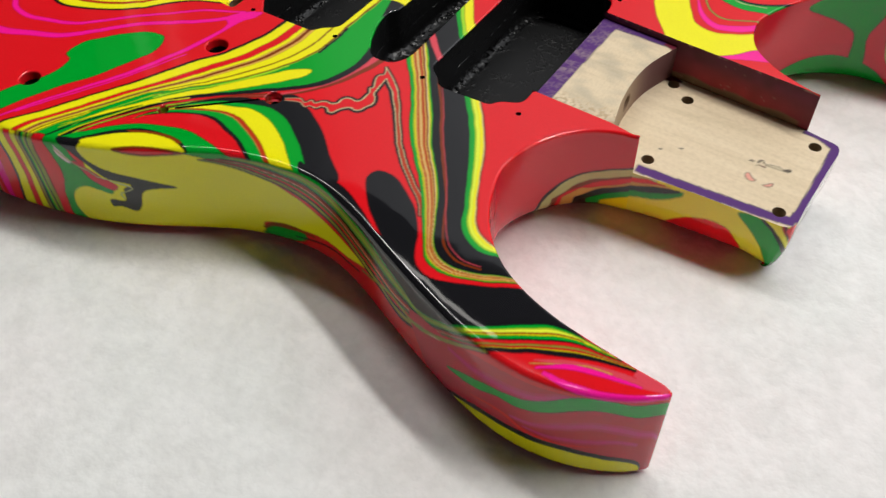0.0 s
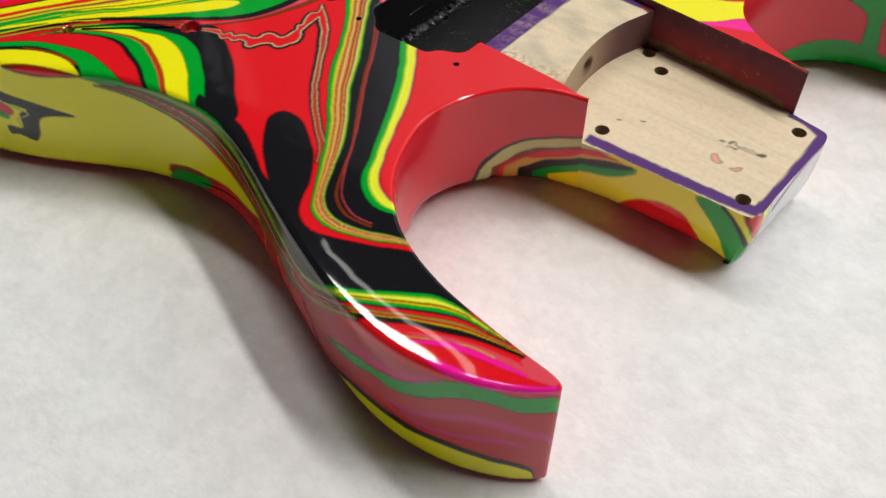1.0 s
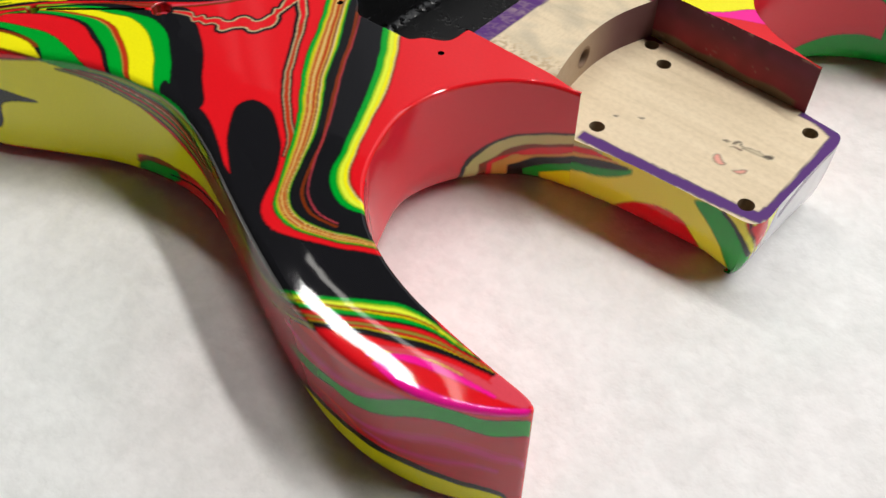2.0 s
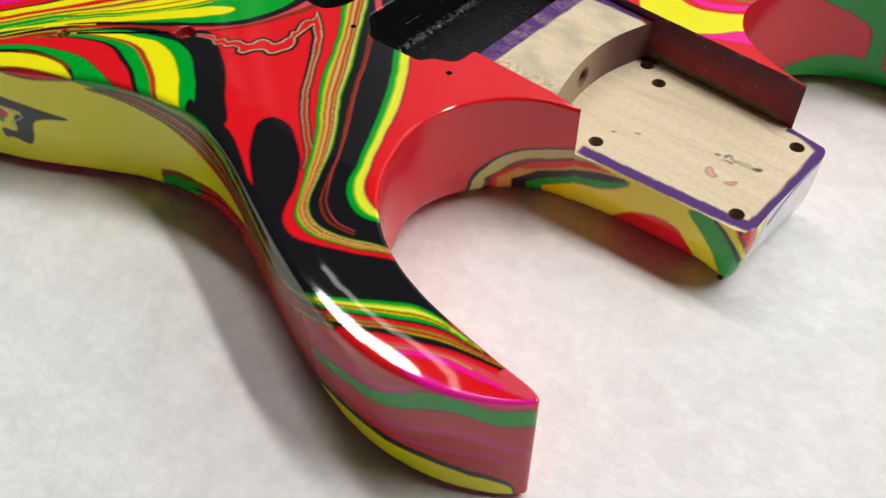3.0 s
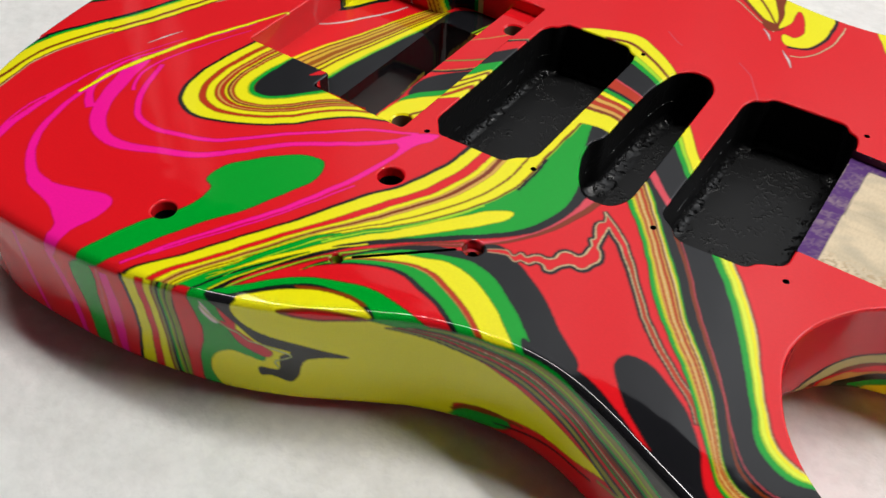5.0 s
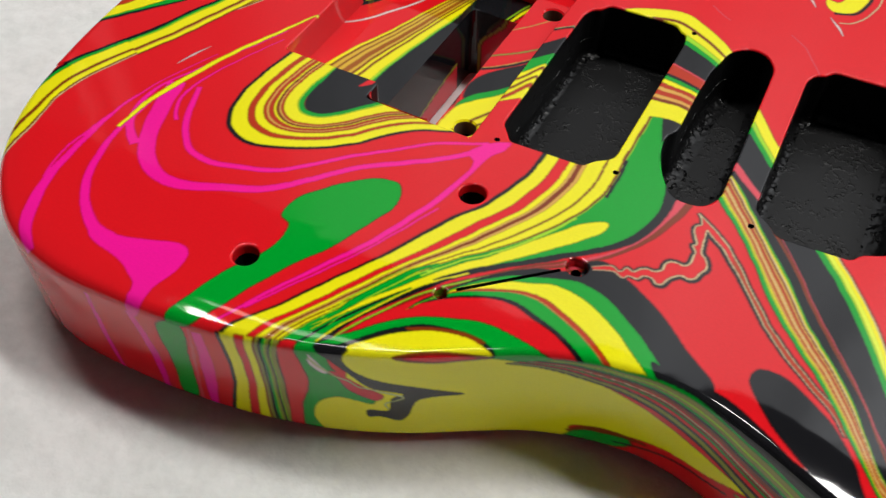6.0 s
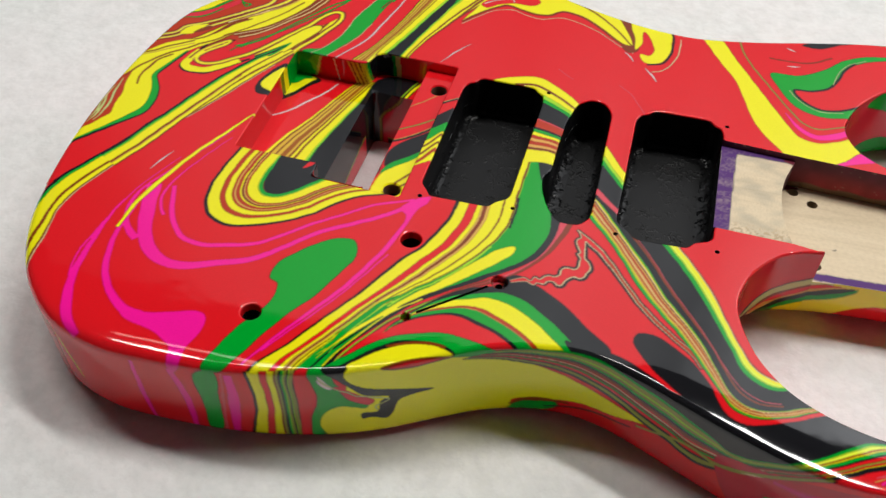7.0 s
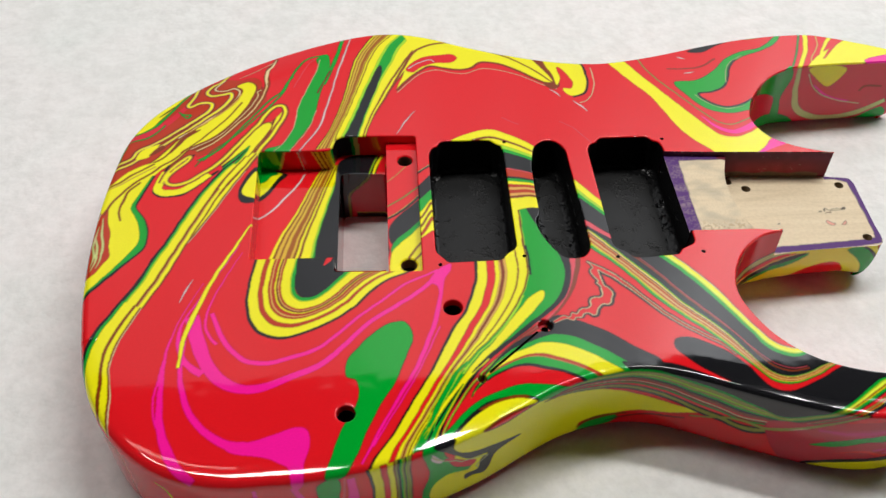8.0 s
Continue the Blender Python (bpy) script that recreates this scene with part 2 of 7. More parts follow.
# where the rim turns from cutaway to outside
TIP_S, HORN_S = near_rim(227, -116.5), near_rim(299, 109.5)


# the lower roundover
LOW_AT = [((178, -28.3), 20.0), ((158, -38), 20.0), ((148, -55), 18.0), ((150, -80), 12.0), ((203, -113), 5.0), ((226, -116), 3.0), ((205, -131), 3.5), ((150, -123), 6.0), ((95, -105.5), 8.0), ((7, -135), 6.0), ((-148, -8), 6.0), ((240, 104), 6.0), ((222.8, 27.3), 12.0)]
LOW = np.interp(RIM_S, [near_rim(*p) for p, _ in LOW_AT], [r for _, r in LOW_AT])
LOW_IN = LOW * np.where(LOW > 12, 1 - 0.5 * np.clip((LOW - 12) / 8, 0, 1), 1)     # how far it draws in


def smooth(x):
    x = np.clip(x, 0, 1)
    return x * x * (3 - 2 * x)


def top_height(x, y):
    """The top is flat but for the forearm contour at the bass side of the tail."""
    past = (-0.56 * x + 0.83 * y) - 124     # past the line where the contour begins
    z = THICK - 8.0 * smooth(past / 50.0) * smooth((70 - x) / 90.0)
    # and it rolls off gently towards the outer edge of the treble horn
    near = np.atleast_1d((x > 95) & (y < -85))
    drop = np.zeros(near.shape)
    if near.any():
        p = np.stack([np.atleast_1d(x)[near], np.atleast_1d(y)[near]], 1)
        d = np.full(len(p), 99.0)
        for q in HORN_EDGE:
            d = np.minimum(d, np.hypot(p[:, 0] - q[0], p[:, 1] - q[1]))
        drop[near] = 0.9 * np.clip(1 - d / 13.0, 0, 1) ** 2 * smooth((p[:, 0] - 95) / 50) * smooth((228 - p[:, 0]) / 34)
    near = np.atleast_1d((x < 75) & (y < -78) & (x > -150))
    if near.any():
        p = np.stack([np.atleast_1d(x)[near], np.atleast_1d(y)[near]], 1)
        d = np.full(len(p), 99.0)
        for q in BOUT_EDGE:
            d = np.minimum(d, np.hypot(p[:, 0] - q[0], p[:, 1] - q[1]))
        drop[near] = 0.55 * np.clip(1 - (d - 3.5) / 7.5, 0, 1.3) ** 2 * (0.45 + 0.55 * smooth(-p[:, 0] / 50)) * smooth((62 - p[:, 0]) / 50)
    return z - (drop if np.ndim(x) else drop[0])


# the roundover takes over from the top's own slope
INSET = RIM - RIM_N * RIM_R[:, None]
A0 = np.arctan(np.clip((top_height(*(INSET - 0.4 * RIM_N).T) - top_height(*INSET.T)) / 0.4, 0, 0.4))
A0 = np.convolve(np.r_[A0[:1].repeat(10), A0, A0[-1:].repeat(10)], np.ones(21) / 21, "valid")
INSET = RIM - RIM_N * (RIM_R * (1 - np.sin(A0)))[:, None]


def mesh(name, verts, faces, mat, parent=None, smooth_faces=True, colours=None, label=""):
    me = bpy.data.meshes.new(name)
    v = np.asarray(verts, np.float32) / 1000.0
    f = np.asarray(faces, np.int32)
    me.vertices.add(len(v))
    me.vertices.foreach_set("co", v.ravel())
    me.loops.add(f.size)
    me.loops.foreach_set("vertex_index", f.ravel())
    me.polygons.add(len(f))
    me.polygons.foreach_set("loop_start", np.arange(len(f), dtype=np.int32) * f.shape[1])
    me.update(calc_edges=True)
    me.polygons.foreach_set("use_smooth", np.full(len(f), smooth_faces))
    if colours is not None:
        a = me.attributes.new("paint", "FLOAT_COLOR", "POINT")
        a.data.foreach_set("color", colours.astype(np.float32).ravel())
    me.validate()
    me.materials.append(mat)
    ob = new(name, me)
    ob.parent = parent
    if label:
        ob["label"] = label
    return ob


def grid_faces(rows, cols, closed=False):
    i, j = np.meshgrid(np.arange(rows - 1), np.arange(cols if closed else cols - 1), indexing="ij")
    k = (j + 1) % cols
    return np.stack([i * cols + j, i * cols + k, (i + 1) * cols + k, (i + 1) * cols + j], -1).reshape(-1, 4)


def inside(poly, xs, ys):
    """Even-odd fill of a polygon over the grid ys by xs."""
    out = np.zeros((len(ys), len(xs)), bool)
    a, b = poly, np.roll(poly, -1, 0)
    lo, hi = np.minimum(a[:, 1], b[:, 1]), np.maximum(a[:, 1], b[:, 1])
    j0, j1 = np.searchsorted(ys, [poly[:, 1].min(), poly[:, 1].max()])
    for j in range(j0, min(j1 + 1, len(ys))):
        y = ys[j]
        hit = (lo <= y) & (y < hi)
        if hit.any():
            p, q = a[hit], b[hit]
            x = np.sort(p[:, 0] + (y - p[:, 1]) / (q[:, 1] - p[:, 1]) * (q[:, 0] - p[:, 0]))
            out[j] = np.searchsorted(x, xs) % 2 == 1
    return out


def clipped_sheet(keep, holes, cell):
    """A grid of triangles that fills the polygon keep, cut exactly at its edge and at the holes."""
    x0, y0 = keep.min(0) - 2 * cell
    x1, y1 = keep.max(0) + 2 * cell
    xs, ys = np.arange(x0, x1, cell) + 0.0137, np.arange(y0, y1, cell) + 0.0171
    m = inside(keep, xs, ys)
    for h in holes:
        m &= ~inside(h, xs, ys)
    borders = []
    for poly in (keep, *holes):
        borders.append(np.stack([poly, np.roll(poly, -1, 0)], 1))
    seg = np.vstack(borders)
    nx = len(xs)
    index = -np.ones(m.shape, int)
    index[m] = np.arange(m.sum())
    jj, ii = np.nonzero(m)
    verts = np.stack([xs[ii], ys[jj]], 1).tolist()
    quad = m[:-1, :-1].astype(int) + m[:-1, 1:] + m[1:, :-1] + m[1:, 1:]
    j, i = np.nonzero(quad == 4)
    full = np.stack([index[j, i], index[j, i + 1], index[j + 1, i + 1], index[j + 1, i]], 1)
    tris = [full[:, [0, 1, 2]], full[:, [0, 2, 3]]]
    cuts, extra = {}, []

    def cut(p, q):
        """Where the border crosses the grid edge between the nodes p (inside) and q (outside)."""
        if (p, q) not in cuts:
            a, b = np.array([xs[p[1]], ys[p[0]]]), np.array([xs[q[1]], ys[q[0]]])
            near = seg[(np.abs(seg[:, 0] - a).max(1) < 3.0) | (np.abs(seg[:, 1] - a).max(1) < 3.0) | (np.linalg.norm(seg[:, 1] - seg[:, 0], axis=1) > 3.0)]
            d, e = b - a, near[:, 1] - near[:, 0]
            w = near[:, 0] - a
            den = d[0] * e[:, 1] - d[1] * e[:, 0]
            den = np.where(np.abs(den) < 1e-12, 1e-12, den)
            t = (w[:, 0] * e[:, 1] - w[:, 1] * e[:, 0]) / den
            u = (w[:, 0] * d[1] - w[:, 1] * d[0]) / den
            good = (u >= -1e-6) & (u <= 1 + 1e-6) & (t >= 0) & (t <= 1)
            t = t[good].min() if good.any() else 0.5
            cuts[p, q] = len(verts)
            verts.append((a + t * d).tolist())
        return cuts[p, q]

    for j, i in zip(*np.nonzero((quad > 0) & (quad < 4))):
        ring = [(j, i), (j, i + 1), (j + 1, i + 1), (j + 1, i)]
        poly = []
        for k in range(4):
            p, q = ring[k], ring[(k + 1) % 4]
            if m[p]:
                poly.append(index[p])
                if not m[q]:
                    poly.append(cut(p, q))
            elif m[q]:
                poly.append(cut(q, p))
        for k in range(1, len(poly) - 1):
            extra.append((poly[0], poly[k], poly[k + 1]))
    return np.array(verts), np.vstack(tris + [np.array(extra)])


# ---- the swirl: a sheet of paint, laid over the top and down the sides ----
COLOURS = {
    "red": (0.78, 0.010, 0.016), "rose": (0.74, 0.07, 0.10), "pink": (0.98, 0.010, 0.33), "yellow": (0.93, 0.86, 0.008),
    "lime": (0.38, 0.74, 0.02), "green": (0.0, 0.37, 0.026), "olive": (0.30, 0.30, 0.04), "black": (0.010, 0.010, 0.012),
    "brown": (0.24, 0.035, 0.006), "tan": (0.76, 0.42, 0.08), "cream": (0.88, 0.68, 0.36), "white": (0.86, 0.72, 0.70),
    "blush": (0.78, 0.36, 0.28), "gold": (0.72, 0.47, 0.035), "umber": (0.36, 0.10, 0.008), "rust": (0.52, 0.035, 0.008), "crimson": (0.72, 0.024, 0.045), "wine": (0.56, 0.010, 0.030), "plum": (0.60, 0.012, 0.085), "berry": (0.66, 0.016, 0.17), "mustard": (0.88, 0.84, 0.045), "lemon": (0.80, 0.90, 0.05), "chalk": (0.74, 0.72, 0.74), "khaki": (0.60, 0.66, 0.24), "purple": (0.09, 0.025, 0.17), "pencil": (0.10, 0.08, 0.06), "smudge": (0.56, 0.46, 0.31), "stain": (0.16, 0.008, 0.03),
}
PX = 0.25


class Sheet:
    """A flat sheet of wet paint, in millimetres."""

    def __init__(self, x0, y0, x1, y1, base):
        self.xs, self.ys = np.arange(x0, x1, PX), np.arange(y0, y1, PX)
        self.rgb = np.zeros((len(self.ys), len(self.xs), 4), np.float32)
        if base:
            self.rgb[:] = (*COLOURS[base], 1)
        self.dry = False

    def fill(self, colour, poly):
        """Fill inside a closed polyline."""
        lo, hi = poly.min(0) - 1, poly.max(0) + 1
        i0, i1 = np.searchsorted(self.xs, [lo[0], hi[0]])
        j0, j1 = np.searchsorted(self.ys, [lo[1], hi[1]])
        if i1 > i0 and j1 > j0:
            m = inside(poly, self.xs[i0:i1], self.ys[j0:j1])
            self.rgb[j0:j1, i0:i1][m] = (*COLOURS[colour], 1)

    def blob(self, colour, *points):
        self.fill(colour, spline(points, 0.5, closed=True))

    def line(self, colour, width, *points):
        """A drawn-out thread of paint. The width tapers where it is given as a pair or a longer row."""
        q = spline(points, 0.5)
        w = np.atleast_1d(np.array(width, float))
        w = np.interp(np.linspace(0, 1, len(q)), np.linspace(0, 1, len(w)), w) if len(w) > 1 else np.full(len(q), w[0])
        s = normals(q) * w[:, None] / 2
        self.fill(colour, np.vstack([q + s, (q - s)[::-1]]))

    def band(self, stripes, one, two):
        """Stripes side by side between two edges: (share at the start, share at the end, colour) from the first edge to the second."""
        a, b = spline(one, 0.5), spline(two, 0.5)
        n = max(len(a), len(b))
        a, b = (np.stack([np.interp(np.linspace(0, 1, n), np.linspace(0, 1, len(q)), q[:, k]) for k in range(2)], 1) for q in (a, b))
        way = np.linspace(0, 1, n)[:, None]
        share = [p * (1 - way) + q * way for p, q, _ in stripes]
        total, at = sum(share), 0.0
        for width, (_, _, colour) in zip(share, stripes):
            p, q = at / total, (at + width) / total
            at = at + width
            self.fill(colour, np.vstack([a + (b - a) * p, (a + (b - a) * q)[::-1]]))

    def below(self, colour, *points):
        """Everything under a line, on a sheet whose second axis is depth."""
        q = spline(points, 0.5)
        self.fill(colour, np.vstack([q, [(q[-1, 0], self.ys[-1]), (q[0, 0], self.ys[-1])]]))

    def at(self, xy):
        if not self.dry:    # neighbouring colours bleed into one another a little
            r = self.rgb
            r[..., :3] = np.cbrt(r[..., :3])        # mixed paints darken one another
            for axis in (0, 1):
                r = 0.14 * np.roll(r, 1, axis) + 0.72 * r + 0.14 * np.roll(r, -1, axis)
            r[..., :3] **= 3
            edge = sum(np.abs(r[..., :3] - np.roll(r[..., :3], k, axis)).max(-1) for k in (1, -1) for axis in (0, 1))
            r[..., :3] *= 1 - 0.4 * np.clip(edge, 0, 1)[..., None]        # and leave a thin dark seam
            self.rgb, self.dry = r, True
        xy = xy + 0.09 * np.stack([np.sin(xy[:, 1] * 0.53 + 2.3 * np.sin(xy[:, 0] * 0.23)), np.sin(xy[:, 0] * 0.47 + 2.7 * np.sin(xy[:, 1] * 0.29))], 1)
        i = np.clip((xy[:, 0] - self.xs[0]) / PX, 0, len(self.xs) - 1.001)
        j = np.clip((xy[:, 1] - self.ys[0]) / PX, 0, len(self.ys) - 1.001)
        i0, j0 = i.astype(int), j.astype(int)
        u, v = (i - i0)[:, None], (j - j0)[:, None]
        r = self.rgb
        return (r[j0, i0] * (1 - u) + r[j0, i0 + 1] * u) * (1 - v) + (r[j0 + 1, i0] * (1 - u) + r[j0 + 1, i0 + 1] * u) * v


top = Sheet(-215, -215, 360, 215, "red")        # plan: the top, and the outside unrolled
inner = Sheet(-2, -2, 1430, 62, "crimson")          # way along the rim, depth: the two cutaways
# mustard is the swirl's yellow, shifted to make up for bounced light in the shade
heel = Sheet(-2, -2, 190, 40, "mustard")         # way round the heel, depth
rout = Sheet(-80, -50, 10, 56, "red")           # plan: the floors of the tremolo rout
pocket = Sheet(125, -35, 245, 40, None)         # plan: paint left on the bare wood
# tail and bass bout
top.line("black", 1.4, (-143.8, -54.5), (-135.5, -41.9), (-128.3, -33.2), (-123.5, -25.6), (-122.5, -16.0), (-126.8, -6.7), (-131.6, 2.5), (-130.7, 9.7), (-125.0, 20.2), (-117.9, 28.3), (-110.6, 37.2), (-105.8, 44.1), (-93.0, 59.2), (-79.3, 83.1), (-77.4, 93.9), (-81.9, 102.0), (-90.0, 94.8), (-96.3, 84.4))
top.blob("yellow", (-80.8, 100.6), (-89.6, 94.1), (-96.2, 83.4), (-104.1, 72.8), (-112.0, 64.4), (-119.7, 56.3), (-125.6, 47.3), (-132.7, 38.2), (-139.6, 29.0), (-146.4, 20.8), (-150.7, 10.7), (-150.4, -9.0), (-150.6, -20.2), (-149.0, -34.6), (-147.8, -51.7), (-143.8, -54.2), (-135.6, -41.2), (-128.5, -32.5), (-124.1, -25.2), (-123.1, -16.0), (-127.2, -7.1), (-132.1, 2.6), (-131.2, 9.8), (-125.7, 21.1), (-118.6, 29.2), (-111.3, 38.1), (-106.5, 44.6), (-100.1, 51.6), (-93.6, 59.7), (-85.8, 70.9), (-80.3, 83.7), (-77.6, 92.3))
top.line("green", [0.5, 2.2, 2.2, 0.6], (-131.9, 9.0), (-131.6, 2.5), (-126.6, -7.5), (-123.3, -16.0), (-124.2, -24.4), (-128.3, -32.1), (-135.8, -40.5))
top.band([(0.2, 0.2, 'brown'), (0.15, 0.15, 'cream'), (0.3, 0.3, 'red'), (0.15, 0.15, 'tan'), (0.2, 0.2, 'brown'), (0.2, 0.2, 'red')], [(-147.8, 4.5), (-149.0, -9.0), (-148.5, -23.9), (-147.3, -38.2), (-148.5, -45.0)], [(-140.2, 5.4), (-141.9, -9.4), (-138.9, -20.8), (-137.9, -29.9), (-141.3, -37.8), (-145.5, -44.1)])
top.line("brown", 0.95, (-77.8, 90.7), (-83.6, 79.8), (-91.5, 67.8), (-99.3, 57.6), (-108.6, 49.7), (-117.5, 41.1), (-127.2, 30.5), (-135.5, 21.5), (-141.6, 10.3), (-143.8, 0.4))
top.line("brown", 0.85, (-113.4, 53.2), (-120.8, 44.4), (-130.8, 35.1), (-141.6, 24.8), (-147.3, 15.5))
top.line("brown", 0.95, (-125.1, 26.1), (-131.1, 20.1), (-136.3, 10.8), (-138.3, 4.1), (-138.1, -1.1), (-135.9, -5.8))
top.line("tan", 1.2, (-75.0, 87.0), (-81.6, 74.7), (-89.4, 61.4), (-97.2, 52.4), (-106.7, 46.4), (-115.7, 38.7))
# the long diagonal
top.band([(1, 1, 'black'), (1.2, 1.2, 'green'), (5, 5, 'yellow'), (1, 1, 'brown'), (2.4, 2.4, 'yellow'), (0.5, 0.5, 'brown'), (0.6, 0.6, 'cream')], [(-81.6, 47.9), (-90.2, 27.9), (-101.4, 5.5), (-109.5, -13.7), (-116.4, -28.4), (-120.4, -42.3), (-129.2, -61.8), (-135.0, -74.6), (-138.1, -88.6), (-137.5, -103.1)], [(-62.2, 79.8), (-65.0, 61.7), (-71.9, 46.5), (-77.8, 31.6), (-84.8, 16.5), (-91.3, 0.6), (-98.7, -16.1), (-106.4, -31.5), (-117.0, -62.4), (-122.9, -79.8), (-124.4, -92.9), (-121.4, -107.0), (-119.7, -126.2)])
# folded threads by the bass rim
top.blob("rust", (-142.7, 59.3), (-136.4, 71.6), (-127.7, 88.0), (-115.4, 101.4), (-99.1, 109.7), (-92.6, 107.7), (-83.0, 105.3), (-78.7, 98.8), (-74.7, 86.5), (-80.7, 73.2), (-88.8, 60.4), (-98.8, 48.3), (-106.9, 41.7), (-114.8, 35.2), (-120.2, 27.1), (-126.5, 19.2), (-131.6, 17.8), (-146.9, 20.2), (-146.8, 25.1), (-146.5, 35.0), (-145.8, 48.8))
top.blob("yellow", (-143.6, 57.8), (-140.4, 73.7), (-133.9, 88.5), (-125.5, 102.3), (-115.8, 111.2), (-115.7, 103.5), (-120.6, 92.6), (-125.2, 80.9), (-129.4, 71.4), (-133.6, 62.7), (-138.1, 58.8))
top.line("green", [2.2, 1.8, 1.4, 1.0], (-143.5, 57.4), (-138.0, 58.5), (-133.5, 61.9), (-129.0, 69.2), (-124.8, 79.0), (-119.9, 91.8), (-115.1, 103.3))
top.line("black", [0.4, 0.8, 0.4], (-130.8, 74.1), (-127.7, 78.6), (-124.0, 84.4))
top.line("crimson", [4.5, 5.0, 4.0, 3.0], (-146.5, 52.4), (-139.2, 55.6), (-132.0, 59.8), (-126.3, 66.9), (-120.7, 75.5), (-113.5, 90.6))
top.line("green", [0.5, 1.0, 0.8], (-146.1, 50.2), (-139.9, 53.1), (-134.6, 55.0), (-130.6, 58.4), (-126.1, 66.0))
top.line("green", [0.6, 1.2, 1.0, 0.5], (-120.8, 77.7), (-117.6, 74.7), (-114.0, 74.0), (-115.4, 71.4), (-119.1, 74.9))
top.line("green", [2.6, 1.6, 0.6], (-145.9, 37.6), (-144.8, 43.5), (-143.1, 49.6))
# the first thread and its fold
top.line("brown", 3.4, (-147.9, 33.8), (-142.4, 36.5), (-138.6, 39.8), (-137.4, 44.0), (-135.4, 46.5), (-131.3, 49.0), (-126.4, 53.2), (-120.5, 59.2), (-114.6, 65.4), (-109.6, 71.1), (-105.5, 75.9), (-103.5, 80.4), (-103.9, 83.7), (-106.9, 85.2), (-111.4, 84.8), (-115.5, 81.8), (-116.8, 83.9), (-115.0, 90.5), (-114.2, 98.3), (-113.3, 105.3))
top.line("cream", [1.6, 1.6, 2.2, 1.8], (-147.9, 33.8), (-142.4, 36.5), (-138.6, 39.8), (-137.4, 44.0), (-135.4, 46.5), (-131.3, 49.0), (-126.4, 53.2), (-120.5, 59.2), (-114.6, 65.4), (-109.6, 71.1), (-105.5, 75.9), (-103.5, 80.4), (-103.9, 83.7), (-106.9, 85.2), (-111.4, 84.8), (-115.5, 81.8), (-116.8, 83.9), (-115.0, 90.5), (-114.2, 98.3), (-113.3, 105.3))
top.line("brown", 3.4, (-146.5, 30.3), (-139.9, 34.4), (-135.2, 38.7), (-130.5, 43.7), (-123.7, 50.4), (-117.9, 56.7), (-111.0, 64.3), (-105.0, 71.5), (-98.8, 78.8), (-95.3, 84.5), (-93.7, 89.5), (-94.9, 93.4), (-99.2, 92.4), (-105.0, 92.1), (-108.1, 96.5), (-106.3, 103.4), (-102.5, 107.0), (-99.6, 112.7), (-97.3, 118.8))
top.line("cream", [1.6, 1.6, 2.2, 1.8], (-146.5, 30.3), (-139.9, 34.4), (-135.2, 38.7), (-130.5, 43.7), (-123.7, 50.4), (-117.9, 56.7), (-111.0, 64.3), (-105.0, 71.5), (-98.8, 78.8), (-95.3, 84.5), (-93.7, 89.5), (-94.9, 93.4), (-99.2, 92.4), (-105.0, 92.1), (-108.1, 96.5), (-106.3, 103.4), (-102.5, 107.0), (-99.6, 112.7), (-97.3, 118.8))
top.line("brown", 2.4, (-117.6, 54.6), (-109.6, 62.9), (-103.6, 69.5), (-96.4, 77.8), (-91.9, 85.3), (-89.7, 91.2), (-90.1, 95.2), (-93.3, 98.1), (-97.3, 96.4), (-101.7, 96.9), (-104.2, 99.7), (-102.7, 104.2), (-99.8, 109.9))
top.line("cream", 1.2, (-117.6, 54.6), (-109.6, 62.9), (-103.6, 69.5), (-96.4, 77.8), (-91.9, 85.3), (-89.7, 91.2), (-90.1, 95.2), (-93.3, 98.1), (-97.3, 96.4), (-101.7, 96.9), (-104.2, 99.7), (-102.7, 104.2), (-99.8, 109.9))
top.line("yellow", [0.9, 0.9, 1.4, 1.0], (-147.9, 33.8), (-142.4, 36.5), (-138.6, 39.8), (-137.4, 44.0), (-135.4, 46.5), (-131.3, 49.0), (-126.4, 53.2), (-120.5, 59.2), (-114.6, 65.4), (-109.6, 71.1), (-105.5, 75.9), (-103.5, 80.4), (-103.9, 83.7), (-106.9, 85.2), (-111.4, 84.8), (-115.5, 81.8), (-116.8, 83.9), (-115.0, 90.5), (-114.2, 98.3), (-113.3, 105.3))
top.line("yellow", [0.9, 0.9, 1.4, 1.0], (-146.5, 30.3), (-139.9, 34.4), (-135.2, 38.7), (-130.5, 43.7), (-123.7, 50.4), (-117.9, 56.7), (-111.0, 64.3), (-105.0, 71.5), (-98.8, 78.8), (-95.3, 84.5), (-93.7, 89.5), (-94.9, 93.4), (-99.2, 92.4), (-105.0, 92.1), (-108.1, 96.5), (-106.3, 103.4), (-102.5, 107.0), (-99.6, 112.7), (-97.3, 118.8))
top.blob("yellow", (-136.7, 38.3), (-135.6, 44.8), (-131.2, 48.1), (-126.5, 50.3), (-128.9, 44.5), (-130.9, 39.7))
top.blob("brown", (-130.6, 41.1), (-128.5, 45.3), (-124.7, 49.2), (-123.3, 47.7), (-126.6, 43.5))
